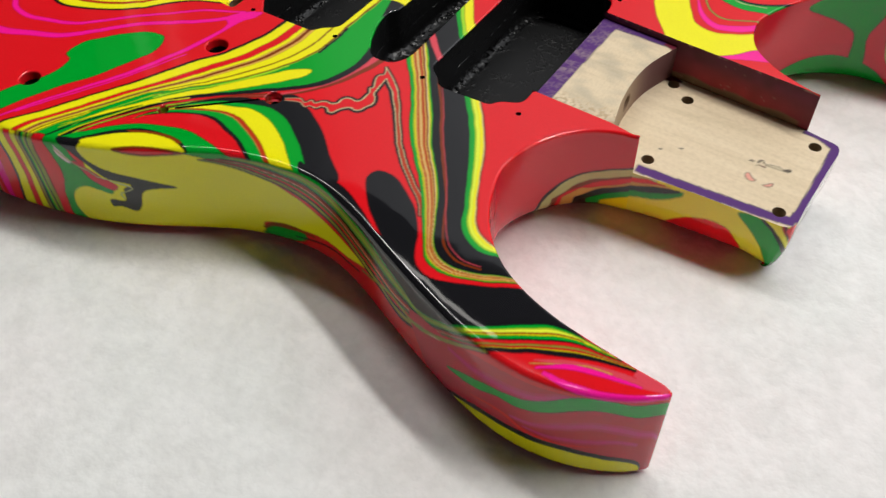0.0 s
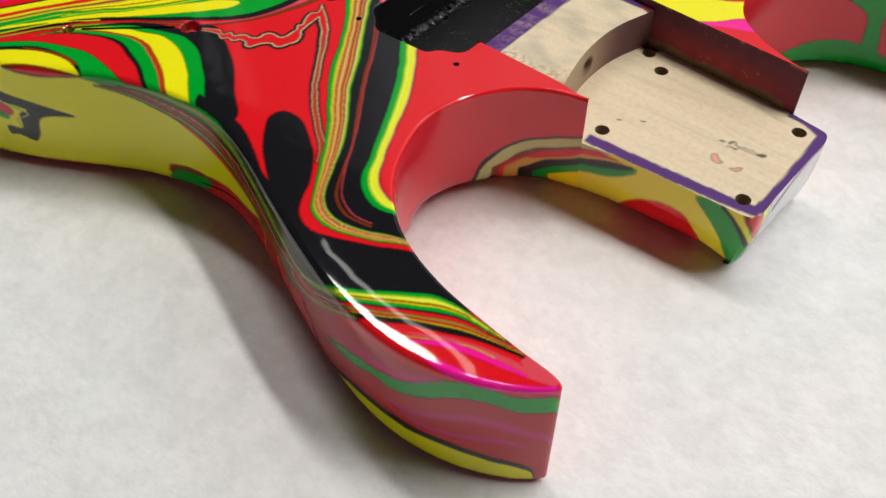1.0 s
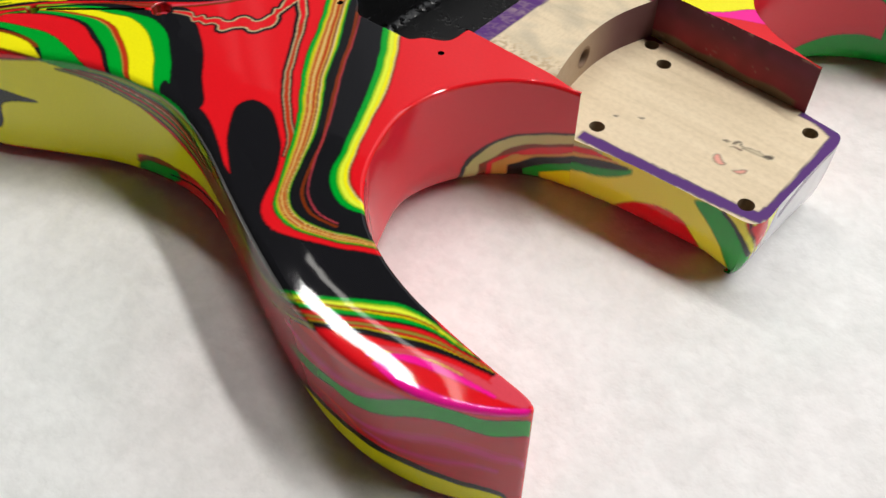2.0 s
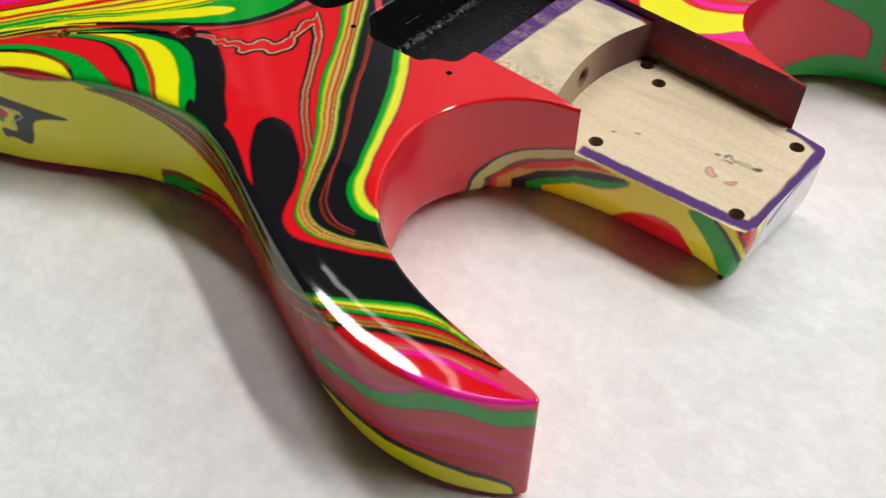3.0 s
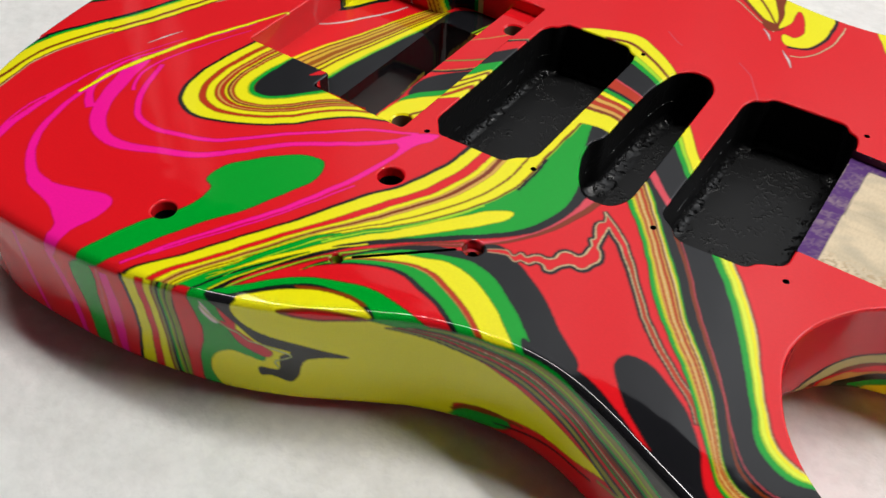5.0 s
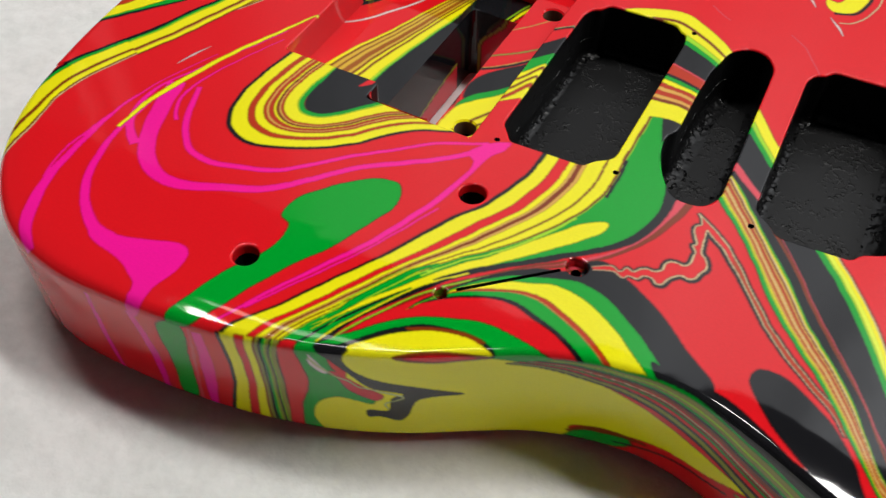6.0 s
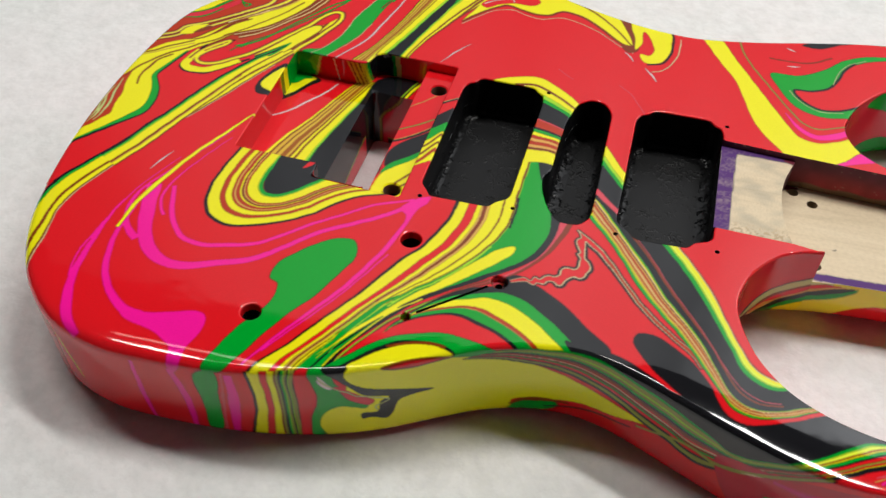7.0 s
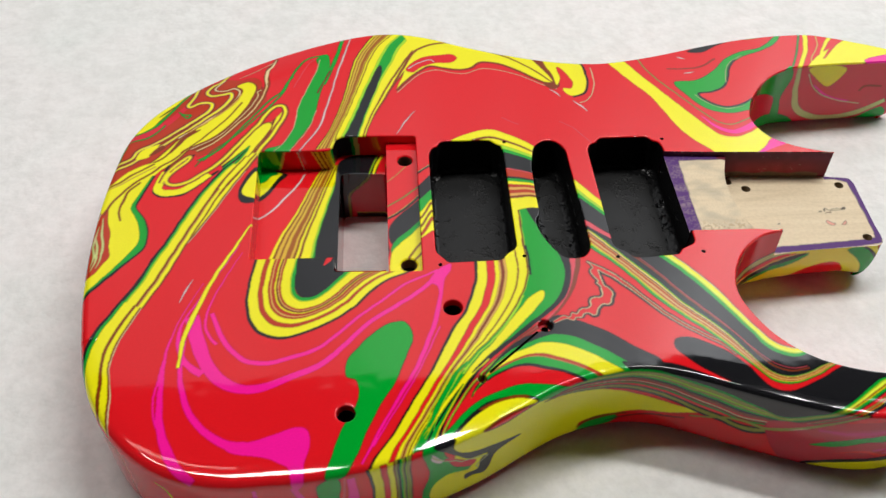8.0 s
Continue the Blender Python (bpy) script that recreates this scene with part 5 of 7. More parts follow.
# waist: threads drawn along the edge towards the horn
top.blob("black", (138.3, -116.0), (148.1, -120.0), (156.9, -123.2), (173.5, -128.5), (165.5, -131.3), (156.0, -132.5), (144.8, -132.7), (136.2, -126.3))
top.blob("black", (86.3, -101.2), (95.7, -102.3), (105.0, -102.3), (117.3, -107.4), (125.2, -111.8), (133.1, -113.8), (145.3, -118.4), (160.9, -125.2), (146.4, -135.0), (134.7, -124.9), (124.1, -118.1), (113.1, -112.5), (102.3, -107.2), (95.2, -106.1), (90.2, -105.6))
top.band([(0.8, 1, 'green'), (1.4, 1.6, 'olive'), (0.7, 0.7, 'lime'), (1, 1, 'olive'), (0.8, 0.8, 'green'), (0.7, 0.7, 'black'), (1.2, 1.2, 'brown'), (0.6, 0.6, 'red'), (0.5, 0.5, 'cream'), (0.8, 0.8, 'brown'), (0.6, 0.6, 'green'), (1.4, 1.4, 'red'), (0.6, 0.6, 'black'), (1.6, 1.6, 'olive'), (0.7, 0.7, 'black')], [(64.7, -111.6), (74.3, -108.0), (82.1, -106.5), (91.8, -104.9), (102.1, -106.4), (113.4, -111.5), (124.3, -117.1), (139.5, -127.6), (146.5, -132.9), (158.8, -131.7), (169.8, -128.4)], [(53.8, -119.5), (63.0, -117.0), (76.1, -115.9), (87.7, -116.8), (97.2, -121.0), (105.2, -126.4), (113.3, -133.2), (120.8, -137.8), (130.6, -144.4), (147.0, -143.8), (168.7, -137.0), (181.1, -132.1)])
top.blob("black", (58.2, -79.3), (64.5, -83.1), (73.0, -89.0), (81.2, -94.7), (87.9, -99.4), (93.9, -104.0), (102.0, -105.5), (103.2, -101.3), (93.4, -93.4), (83.0, -84.6), (70.1, -77.5), (62.6, -74.9))
# squiggle in the red field: a red loop between two pale threads, black outside
LOOP_UP = [(60.7, -78.2), (65.9, -75.3), (68.0, -76.1), (69.0, -75.4), (69.6, -73.8), (71.8, -74.3), (73.3, -72.3), (75.0, -71.4), (76.9, -71.4), (78.6, -69.9), (78.8, -67.5), (79.8, -66.0), (81.7, -65.4), (83.9, -65.3), (85.0, -63.3), (85.0, -60.8), (85.1, -59.3), (83.6, -56.8), (84.4, -56.2), (81.9, -50.8), (82.1, -48.9), (83.3, -48.0), (82.7, -45.6), (81.2, -43.6)]
LOOP_DOWN = [(61.4, -79.1), (66.9, -76.9), (70.2, -77.9), (71.1, -76.4), (73.8, -76.4), (74.9, -74.5), (77.0, -74.2), (78.9, -75.6), (80.2, -75.2), (81.2, -72.5), (82.5, -70.8), (84.3, -69.5), (86.3, -69.7), (87.8, -68.6), (88.4, -66.3), (89.5, -64.1), (89.3, -62.0), (88.1, -60.0), (86.9, -59.1), (85.9, -55.1), (85.6, -51.8), (85.3, -49.0)]
TAIL_UP = [(81.2, -43.6), (83.9, -45.4), (89.2, -49.2), (94.8, -54.9), (99.1, -60.3), (102.3, -64.8), (107.6, -71.5), (110.3, -75.1), (117.0, -81.5), (125.5, -88.6), (131.5, -93.0), (136.2, -98.8)]
TAIL_DOWN = [(85.3, -49.0), (88.7, -51.9), (92.5, -55.1), (96.2, -59.6), (99.9, -63.8), (103.2, -68.1), (107.0, -73.2), (109.2, -75.9), (115.6, -82.4), (124.4, -89.7), (130.6, -94.4), (135.2, -100.0)]
top.line("black", [0.4, 1.2, 2.0, 2.2, 2.0, 1.2], *LOOP_UP)
top.line("black", [0.4, 1.2, 2.4, 2.6, 2.4, 2.0], *LOOP_DOWN)
top.line("black", [1.4, 1.4, 1.2, 0.8], *TAIL_UP)
top.line("black", [2.6, 2.0, 1.4, 0.8], *TAIL_DOWN)
top.fill("red", np.vstack([spline(LOOP_UP), [(83.9, -45.4)], spline(LOOP_DOWN)[::-1]]))
top.fill("rust", np.vstack([spline(TAIL_UP), spline(TAIL_DOWN)[::-1]]))
top.fill("red", np.vstack([spline(TAIL_UP[:4]), spline(TAIL_DOWN[:4])[::-1]]))
for thread in (LOOP_UP, LOOP_DOWN):
    top.line("cream", [0.4, 0.6, 0.7, 0.7, 0.6], *thread)
for thread in (TAIL_UP, TAIL_DOWN):
    top.line("cream", [0.6, 0.6, 0.5, 0.3], *thread)
# orange band down to the treble horn
top.blob("black", (86.2, -0.9), (92.8, -12.6), (86.2, -21.9), (94.4, -33.6), (104.1, -46.9), (111.2, -56.0), (118.9, -68.3), (128.4, -79.6), (135.0, -88.3), (144.3, -105.1), (148.8, -110.0), (153.6, -111.5), (160.0, -110.9), (167.1, -107.9), (173.5, -105.3), (172.4, -98.8), (166.8, -100.1), (161.0, -101.3), (155.3, -100.3), (149.6, -96.3), (145.2, -87.7), (137.8, -75.2), (131.0, -63.3), (122.7, -51.1), (116.4, -43.0), (107.6, -36.5), (102.7, -32.1))
top.blob("black", (117.6, -104.0), (112.6, -98.4), (110.3, -94.2), (111.7, -90.2), (117.2, -89.5), (126.0, -93.9), (132.2, -98.4), (136.9, -103.8), (141.4, -110.3), (144.2, -114.8), (148.0, -117.7), (158.3, -117.0), (167.1, -112.6), (180.2, -105.7), (194.8, -111.6), (204.0, -115.4), (185.1, -119.6), (175.9, -125.9), (170.4, -129.1), (156.6, -123.0), (148.7, -120.3), (140.0, -117.8), (129.2, -112.6))
top.line("red", [2.4, 3.0, 3.4, 3.0, 2.6, 2.0], (140.7, -107.1), (143.0, -111.8), (146.4, -115.8), (151.5, -117.1), (158.1, -115.6), (166.6, -112.0), (177.3, -106.6))
top.band([(1.4, 0.9, 'green'), (0.5, 0.4, 'lime'), (0.7, 0.4, 'yellow'), (0.6, 0.8, 'tan'), (0.4, 0.35, 'rust'), (0.5, 0.7, 'tan'), (0.3, 0.3, 'cream'), (0.5, 0.7, 'tan'), (0.9, 0.45, 'rust'), (0.6, 0.9, 'tan'), (0.5, 0.3, 'brown'), (0.6, 0.7, 'cream'), (0.5, 0.4, 'yellow'), (0.4, 0.4, 'lime'), (0.4, 0.4, 'green'), (0.3, 0.3, 'black')], [(74.1, -19.6), (85.2, -36.0), (92.1, -43.8), (100.3, -54.8), (108.4, -67.3), (117.9, -78.4), (128.4, -89.5), (134.9, -98.4), (142.2, -108.3), (146.5, -113.7), (151.0, -115.4), (157.6, -115.0), (166.4, -111.7), (175.8, -106.5)], [(77.3, -7.9), (86.2, -21.9), (94.4, -33.6), (104.1, -46.9), (111.2, -56.0), (118.9, -68.3), (128.4, -79.6), (135.0, -88.3), (144.3, -105.1), (148.8, -110.0), (153.6, -111.5), (160.0, -110.9), (167.1, -107.9), (173.5, -105.3)])
top.line("brown", [1.4, 1.2, 1, 1, 0.8, 0.8], (84.1, -15.9), (96.1, -31.3), (104.3, -42.3), (112.1, -52.7), (121.0, -66.2), (131.7, -80.4), (138.1, -89.0), (146.4, -103.4), (150.8, -107.5), (156.3, -109.3), (163.4, -108.0))
top.line("rose", 0.5, (104.5, -40.7), (112.9, -52.5), (121.7, -65.9), (132.4, -80.2), (147.3, -102.6), (151.6, -106.2), (156.9, -108.0), (162.7, -107.1))
# green and yellow thread round the cutaway
top.band([(2.0, 2.0, 'green'), (0.6, 0.6, 'lime'), (1.6, 1.6, 'lemon'), (1.2, 1.2, 'yellow'), (0.6, 0.6, 'cream'), (0.3, 0.3, 'brown')], [(105.7, -30.9), (115.8, -43.2), (122.3, -51.0), (130.6, -63.2), (137.3, -75.1), (144.5, -88.2), (149.0, -96.8), (155.0, -101.2), (161.0, -102.1), (168.4, -99.6)], [(111.6, -28.7), (120.9, -40.1), (129.9, -51.9), (138.1, -65.2), (143.1, -76.2), (147.9, -85.4), (153.0, -93.5), (158.0, -96.7), (162.9, -97.5), (167.5, -95.9)])
# treble horn
top.band([(1, 0.6, 'green'), (0.4, 0.4, 'lime'), (1.3, 1.1, 'lemon'), (0.3, 0.3, 'rust'), (0.7, 0.6, 'yellow'), (1.2, 0.8, 'green'), (0.4, 0.4, 'black'), (1.1, 0.9, 'red'), (0.3, 0.3, 'rust'), (0.8, 0.6, 'olive'), (0.6, 0.4, 'red'), (0.45, 0.45, 'yellow'), (1.5, 1.3, 'black')], [(168.7, -128.6), (176.6, -124.5), (184.6, -118.9), (190.5, -115.2), (196.4, -113.8), (202.3, -114.1), (208.1, -114.2)], [(179.1, -132.1), (185.5, -129.2), (191.5, -125.9), (199.0, -122.5), (206.5, -119.2), (213.2, -117.4), (221.3, -115.5)])
top.line("rose", [0.5, 2.4, 3.4, 2], (192.9, -127.7), (200.1, -124.0), (208.1, -121.6), (216.3, -119.9), (224.4, -118.3), (228.2, -117.2))
top.line("tan", 0.5, (192.4, -129.3), (199.3, -125.1), (206.6, -121.7), (213.5, -120.2))
top.line("pink", [0.8, 2.0, 1.6, 0.8], (194.4, -129.7), (200.9, -125.1), (208.7, -122.5), (215.5, -120.9), (222.4, -119.9))
top.line("rose", 2.6, (218.7, -116.4), (224.6, -116.2), (229.0, -116.6))
top.line("pink", [1.5, 3, 2.6, 2], (196.9, -129.9), (207.3, -129.5), (216.4, -127.0), (224.3, -122.6), (230.1, -118.0))
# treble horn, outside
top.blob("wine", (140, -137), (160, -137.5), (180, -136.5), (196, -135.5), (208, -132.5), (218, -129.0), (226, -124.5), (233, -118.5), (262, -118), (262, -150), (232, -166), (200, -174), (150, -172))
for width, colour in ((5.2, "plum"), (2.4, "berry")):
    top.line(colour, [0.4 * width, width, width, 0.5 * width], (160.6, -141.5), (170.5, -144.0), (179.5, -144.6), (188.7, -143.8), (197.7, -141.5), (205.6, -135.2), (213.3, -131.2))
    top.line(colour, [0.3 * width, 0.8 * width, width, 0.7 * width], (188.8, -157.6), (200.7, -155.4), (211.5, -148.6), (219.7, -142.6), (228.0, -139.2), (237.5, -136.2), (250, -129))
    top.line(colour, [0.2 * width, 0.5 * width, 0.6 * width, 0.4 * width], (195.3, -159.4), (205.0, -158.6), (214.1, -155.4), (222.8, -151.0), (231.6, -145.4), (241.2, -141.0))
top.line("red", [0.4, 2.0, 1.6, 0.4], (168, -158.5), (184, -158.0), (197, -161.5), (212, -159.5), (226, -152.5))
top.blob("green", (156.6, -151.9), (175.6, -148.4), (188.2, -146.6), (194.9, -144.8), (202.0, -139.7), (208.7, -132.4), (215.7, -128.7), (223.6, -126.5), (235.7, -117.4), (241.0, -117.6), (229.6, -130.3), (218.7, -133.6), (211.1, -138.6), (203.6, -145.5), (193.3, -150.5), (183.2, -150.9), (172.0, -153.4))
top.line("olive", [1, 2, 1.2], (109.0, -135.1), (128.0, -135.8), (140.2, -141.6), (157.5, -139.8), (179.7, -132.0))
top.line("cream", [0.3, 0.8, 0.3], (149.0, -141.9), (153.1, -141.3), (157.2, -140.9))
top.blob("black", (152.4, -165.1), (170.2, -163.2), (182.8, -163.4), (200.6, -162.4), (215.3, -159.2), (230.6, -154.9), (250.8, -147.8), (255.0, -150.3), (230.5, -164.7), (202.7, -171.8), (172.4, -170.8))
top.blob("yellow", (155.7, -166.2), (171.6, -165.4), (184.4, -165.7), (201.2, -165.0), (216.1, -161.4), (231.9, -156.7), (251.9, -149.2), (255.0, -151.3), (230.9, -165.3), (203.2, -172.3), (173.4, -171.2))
# stripes between the tremolo rout and the bridge pickup
top.line("black", 1.1, (4, 19.4), (6.1, 21.2), (9.8, 24.6), (14, 28.5))
top.line("khaki", 0.5, (4, 20.0), (6.1, 21.8), (9.8, 25.2), (14, 29.1))
top.blob("black", (4, 8.2), (5.3, 9.9), (9.9, 16.5), (14, 21), (14, 10.5), (11.7, 8.3), (6.4, 1.6), (4, -1))
top.blob("green", (4, -1), (6.4, 1.6), (11.7, 8.3), (14, 10.5), (14, 4), (11.9, 1.6), (7, -6.1), (4, -10))
top.blob("yellow", (4, -10), (7, -6.1), (11.9, 1.6), (14, 4), (14, -17), (11.9, -20), (7.4, -24), (4, -27))
for width, colour, rise in ((0.7, "brown", 0), (0.7, "brown", -5.4), (1.2, "rust", -10.8)):
    top.line(colour, width, (4, -14.5 + rise), (7.1, -10.6 + rise), (11.4, -1.9 + rise), (14, 1.5 + rise))
# stripes between the pickups
top.band([(1.4, 1.4, 'yellow'), (0.3, 0.3, 'brown'), (0.9, 0.9, 'yellow'), (0.6, 0.6, 'lime'), (0.6, 0.6, 'green'), (2.8, 2.8, 'black'), (0.25, 0.25, 'rose'), (1.3, 1.3, 'rust'), (0.3, 0.3, 'black'), (0.5, 0.5, 'green'), (0.6, 0.6, 'yellow'), (0.5, 0.5, 'rust'), (0.5, 0.5, 'tan'), (0.6, 0.6, 'rust'), (0.5, 0.5, 'tan'), (0.4, 0.4, 'brown'), (2.4, 2.4, 'yellow')], [(19.1, 43.1), (31.4, 50.4), (45.3, 54.5), (56.7, 48.7), (68.0, 38.9), (75.7, 28.6)], [(21.8, -6.6), (35.3, -8.5), (48.9, -9.5), (60.2, -6.9), (70.4, -9.0)])
top.band([(1.6, 1.6, 'yellow'), (0.6, 0.6, 'lime'), (0.7, 0.7, 'green'), (3.6, 3.6, 'black'), (1, 1, 'rose'), (0.6, 0.6, 'black')], [(75.7, 28.6), (86.9, 9.0), (99.7, -10.5)], [(70.6, -7.4), (82.9, -20.6), (95.5, -32.5)])
# treble cutaway
inner.below("black", (33.8, 33.6), (33.1, 31.6), (32.4, 29.7), (30.3, 27.3), (25.2, 24.0), (20.2, 21.6), (15.1, 20.2), (8.5, 18.5), (0.8, 15.4), (-2.0, 14.1))
inner.below("khaki", (32.5, 33.5), (31.4, 31.4), (29.7, 29.0), (24.8, 24.7), (19.9, 22.2), (15.0, 20.7), (8.5, 19.0), (0.7, 15.9), (-2.0, 14.7))
inner.below("brown", (28.1, 33.3), (24.6, 31.0), (19.8, 26.7), (14.8, 24.5), (8.1, 22.8), (-2.0, 18.3))
inner.below("red", (25.8, 33.1), (23.9, 30.9), (19.7, 28.8), (14.8, 26.3), (8.0, 23.6), (-2.0, 19.3))
inner.below("tan", (24.0, 33.3), (21.2, 31.3), (17.9, 28.8), (14.6, 28.8), (7.8, 26.7), (-2.0, 21.4))
inner.below("black", (19.3, 35.0), (16.1, 32.9), (11.8, 29.6), (7.6, 27.8), (-2.0, 23.0))
inner.below("green", (15.0, 36.6), (11.8, 33.9), (7.4, 30.9), (-2.0, 25.9))
inner.below("yellow", (10.0, 37.3), (7.3, 35.0), (1.7, 31.1), (-2.0, 29.9))
# bass cutaway
# a yellow thread, its shade and sheen put into the khaki
inner.line("khaki", [2.6, 4.2, 4.2, 3.2], (1292.9, 1.7), (1290.6, 19.9), (1286.1, 31.4), (1273.8, 38.8), (1258.2, 39.9), (1245.2, 36.4), (1231.5, 28.7))
inner.blob("yellow", (1286.9, 2.5), (1263.3, 4.1), (1266.7, 12.5), (1271.4, 16.4), (1279.8, 10.7))
inner.blob("green", (1329.4, 4.8), (1298.7, 1.2), (1295.9, 7.1), (1299.7, 20.3), (1297.9, 35.6), (1303.4, 33.9), (1306.0, 19.3))
inner.blob("green", (1350, 45), (1337, 37), (1318, 31), (1300, 33), (1287, 40), (1285, 47), (1350, 48))
inner.blob("green", (1249.4, 43.6), (1231.8, 33.8), (1227.6, 42.6), (1249.5, 43.7))
inner.line("pink", [1, 2, 1], (1280.6, 14.7), (1269.0, 23.9), (1255.1, 28.1))
inner.line("cream", 0.8, (1286.1, 6.2), (1280.1, 16.6), (1272.5, 22.8), (1258.7, 28.0), (1247.3, 30.3))
inner.line("brown", 0.95, (1250.6, 20.9), (1248.2, 17.7), (1237.5, 18.3))
# heel
heel.below("khaki", (-2.0, 0.6), (1.9, 0.3), (5.7, 0.0), (9.2, 0.0))
heel.below("red", (-2.0, 2.7), (2.1, 1.8), (6.0, 0.9), (9.7, 1.3), (12.4, 1.4))
heel.below("tan", (-2.0, 4.9), (2.4, 3.8), (8.0, 2.4), (11.6, 1.9), (14.3, 1.5))
heel.below("black", (-2.0, 7.1), (2.6, 5.5), (7.4, 3.8), (11.8, 2.9), (15.0, 2.2), (17.7, 1.7))
heel.below("green", (-2.0, 9.2), (2.9, 8.0), (7.8, 6.8), (12.2, 5.4), (15.6, 3.7), (18.9, 1.6))
heel.below("mustard", (-2.0, 12.5), (3.3, 11.1), (9.1, 9.6), (13.5, 7.6), (17.6, 4.5), (21.5, 1.2), (44.3, 0.0), (68.9, 0.0))
heel.blob("red", (14.5, 24.0), (16.5, 19.6), (21.3, 13.9), (29.2, 10.3), (36.7, 10.7), (40.6, 15.6), (42.4, 20.0), (42.0, 30.0), (41.0, 42.0), (13.0, 42.0))
heel.blob("green", (39.2, 1.5), (45.3, 0.1), (51.5, 4.1), (57.1, 10.1), (58.9, 14.0), (60.2, 22.0), (61.0, 42.0), (53.0, 42.0), (52.4, 24.0), (49.8, 14.5), (45.2, 7.5))
heel.line("black", [1, 1.6], (47.1, 0.1), (52.8, 4.7), (58.7, 14.0))
heel.blob("chalk", (62, -2), (60, 8), (60, 20), (61, 40), (85, 42), (112, 40), (113, 10), (112, -2), (85, -3))
heel.blob("red", (54.3, 0.0), (64.3, 0.5), (60.0, 1.8), (59.7, 8.4), (55.4, 2.8))
heel.line("yellow", [1.0, 1.6, 1.0], (56.2, -0.5), (58.2, 4.0), (60.6, 9.5), (61.5, 15.0))
heel.line("red", [1.2, 2.6, 2.0, 0.8], (60.5, -0.5), (61.6, 4.0), (62.8, 8.5), (63.0, 12.5))
heel.line("yellow", [2.2, 1.8, 1.0, 0.5], (64.8, -0.5), (65.2, 3.5), (64.2, 8.0), (63.2, 11.0))
heel.line("rust", [0.5, 0.6, 0.4], (67.0, -0.5), (66.6, 4.5), (65.0, 9.0))
heel.line("black", [0.6, 0.8, 0.6], (55.0, -0.5), (57.0, 4.5), (60.2, 12.0), (61.0, 19.0))
heel.blob("red", (56.0, 1.4), (60.8, 0.6), (62.8, 3.5), (62.4, 8.5), (60.8, 11.5), (58.2, 6.5))
heel.blob("yellow", (61.2, -1.5), (66.8, -1.5), (66.2, 3.8), (63.8, 8.5), (62.8, 4.5))
heel.line("cream", [0.3, 0.6, 0.4], (57.6, 6.0), (59.6, 10.5), (60.9, 15.0))
heel.line("purple", [2, 2.5, 2], (70.3, 6.3), (83.1, 1.6), (100.4, 0.1))
# paint left on the bare wood
pocket.line("purple", 4.2, (177.6, -25.1), (190.2, -24.5), (209.4, -23.2), (227.5, -21.8), (234.9, -20.4))
pocket.line("purple", 4.4, (234.4, -20.6), (235.3, -12.0), (235.5, 6.6), (235.4, 24.2))
pocket.line("purple", [6, 6, 5], (235.9, 23.9), (228.8, 27.3), (221.9, 27.4))
pocket.line("pencil", [0.3, 1.0, 0.3], (180.2, -11.7), (180.9, -11.4), (181.7, -11.0))
pocket.line("pencil", [0.3, 0.9, 0.3], (186.5, -7.5), (187.3, -7.1), (188.2, -6.8))
pocket.line("pencil", [0.4, 1.0, 0.4], (210.4, 0.4), (211.4, 0.8), (212.4, 0.9))
pocket.line("pencil", [0.3, 0.9, 0.5, 0.6], (213.6, 0.6), (214.1, 2.6), (214.9, 2.9), (215.8, 1.6))
pocket.line("stain", [0.2, 0.5, 0.4, 0.2], (213.4, -0.8), (214.9, 0.2), (216.6, -0.2), (216.9, 1.4), (218.9, 1.4))
pocket.line("smudge", [0.4, 1.4, 1.8, 1.2], (216.2, 1.4), (218.6, 1.8), (220.8, 1.9), (223.2, 2.0))
pocket.line("pencil", [0.5, 2.0, 1.2], (222.8, 1.6), (224.2, 2.6), (225.2, 3.2))
pocket.line("blush", [1.0, 2.6, 2.4, 0.8], (212.6, -5.6), (213.0, -7.2), (214.4, -8.6), (216.2, -8.4))
pocket.line("blush", [0.4, 1.5, 1.6, 0.6], (219.2, -9.0), (220.7, -8.5), (221.5, -7.3), (221.9, -6.2))
pocket.line("purple", (6.5, 7.2, 7.0), (137.6, -28), (137.4, 0), (138.2, 34))
pocket.line("purple", (5.5, 5.0, 3.5, 2.5), (134, 30.6), (146, 30.0), (158, 29.4), (168, 29.0))
pocket.line("purple", (1.6, 1.2, 1.4), (134, -26.2), (150, -26.0), (168, -26.4))
pocket.line("stain", (2.0, 4.0, 1.0), (162, 29.5), (166, 28.6), (172, 28.8))
top.blob("black", (-75.1, 29.7), (-78.6, 24.7), (-81.3, 17.2), (-82.4, 9.3), (-80.0, 4.0), (-75.3, 3.3), (-72.5, 5.2))
top.blob("yellow", (-74.6, 27.0), (-77.6, 22.5), (-80.3, 15.4), (-80.6, 10.1), (-77.0, 7.4), (-72.6, 6.8))
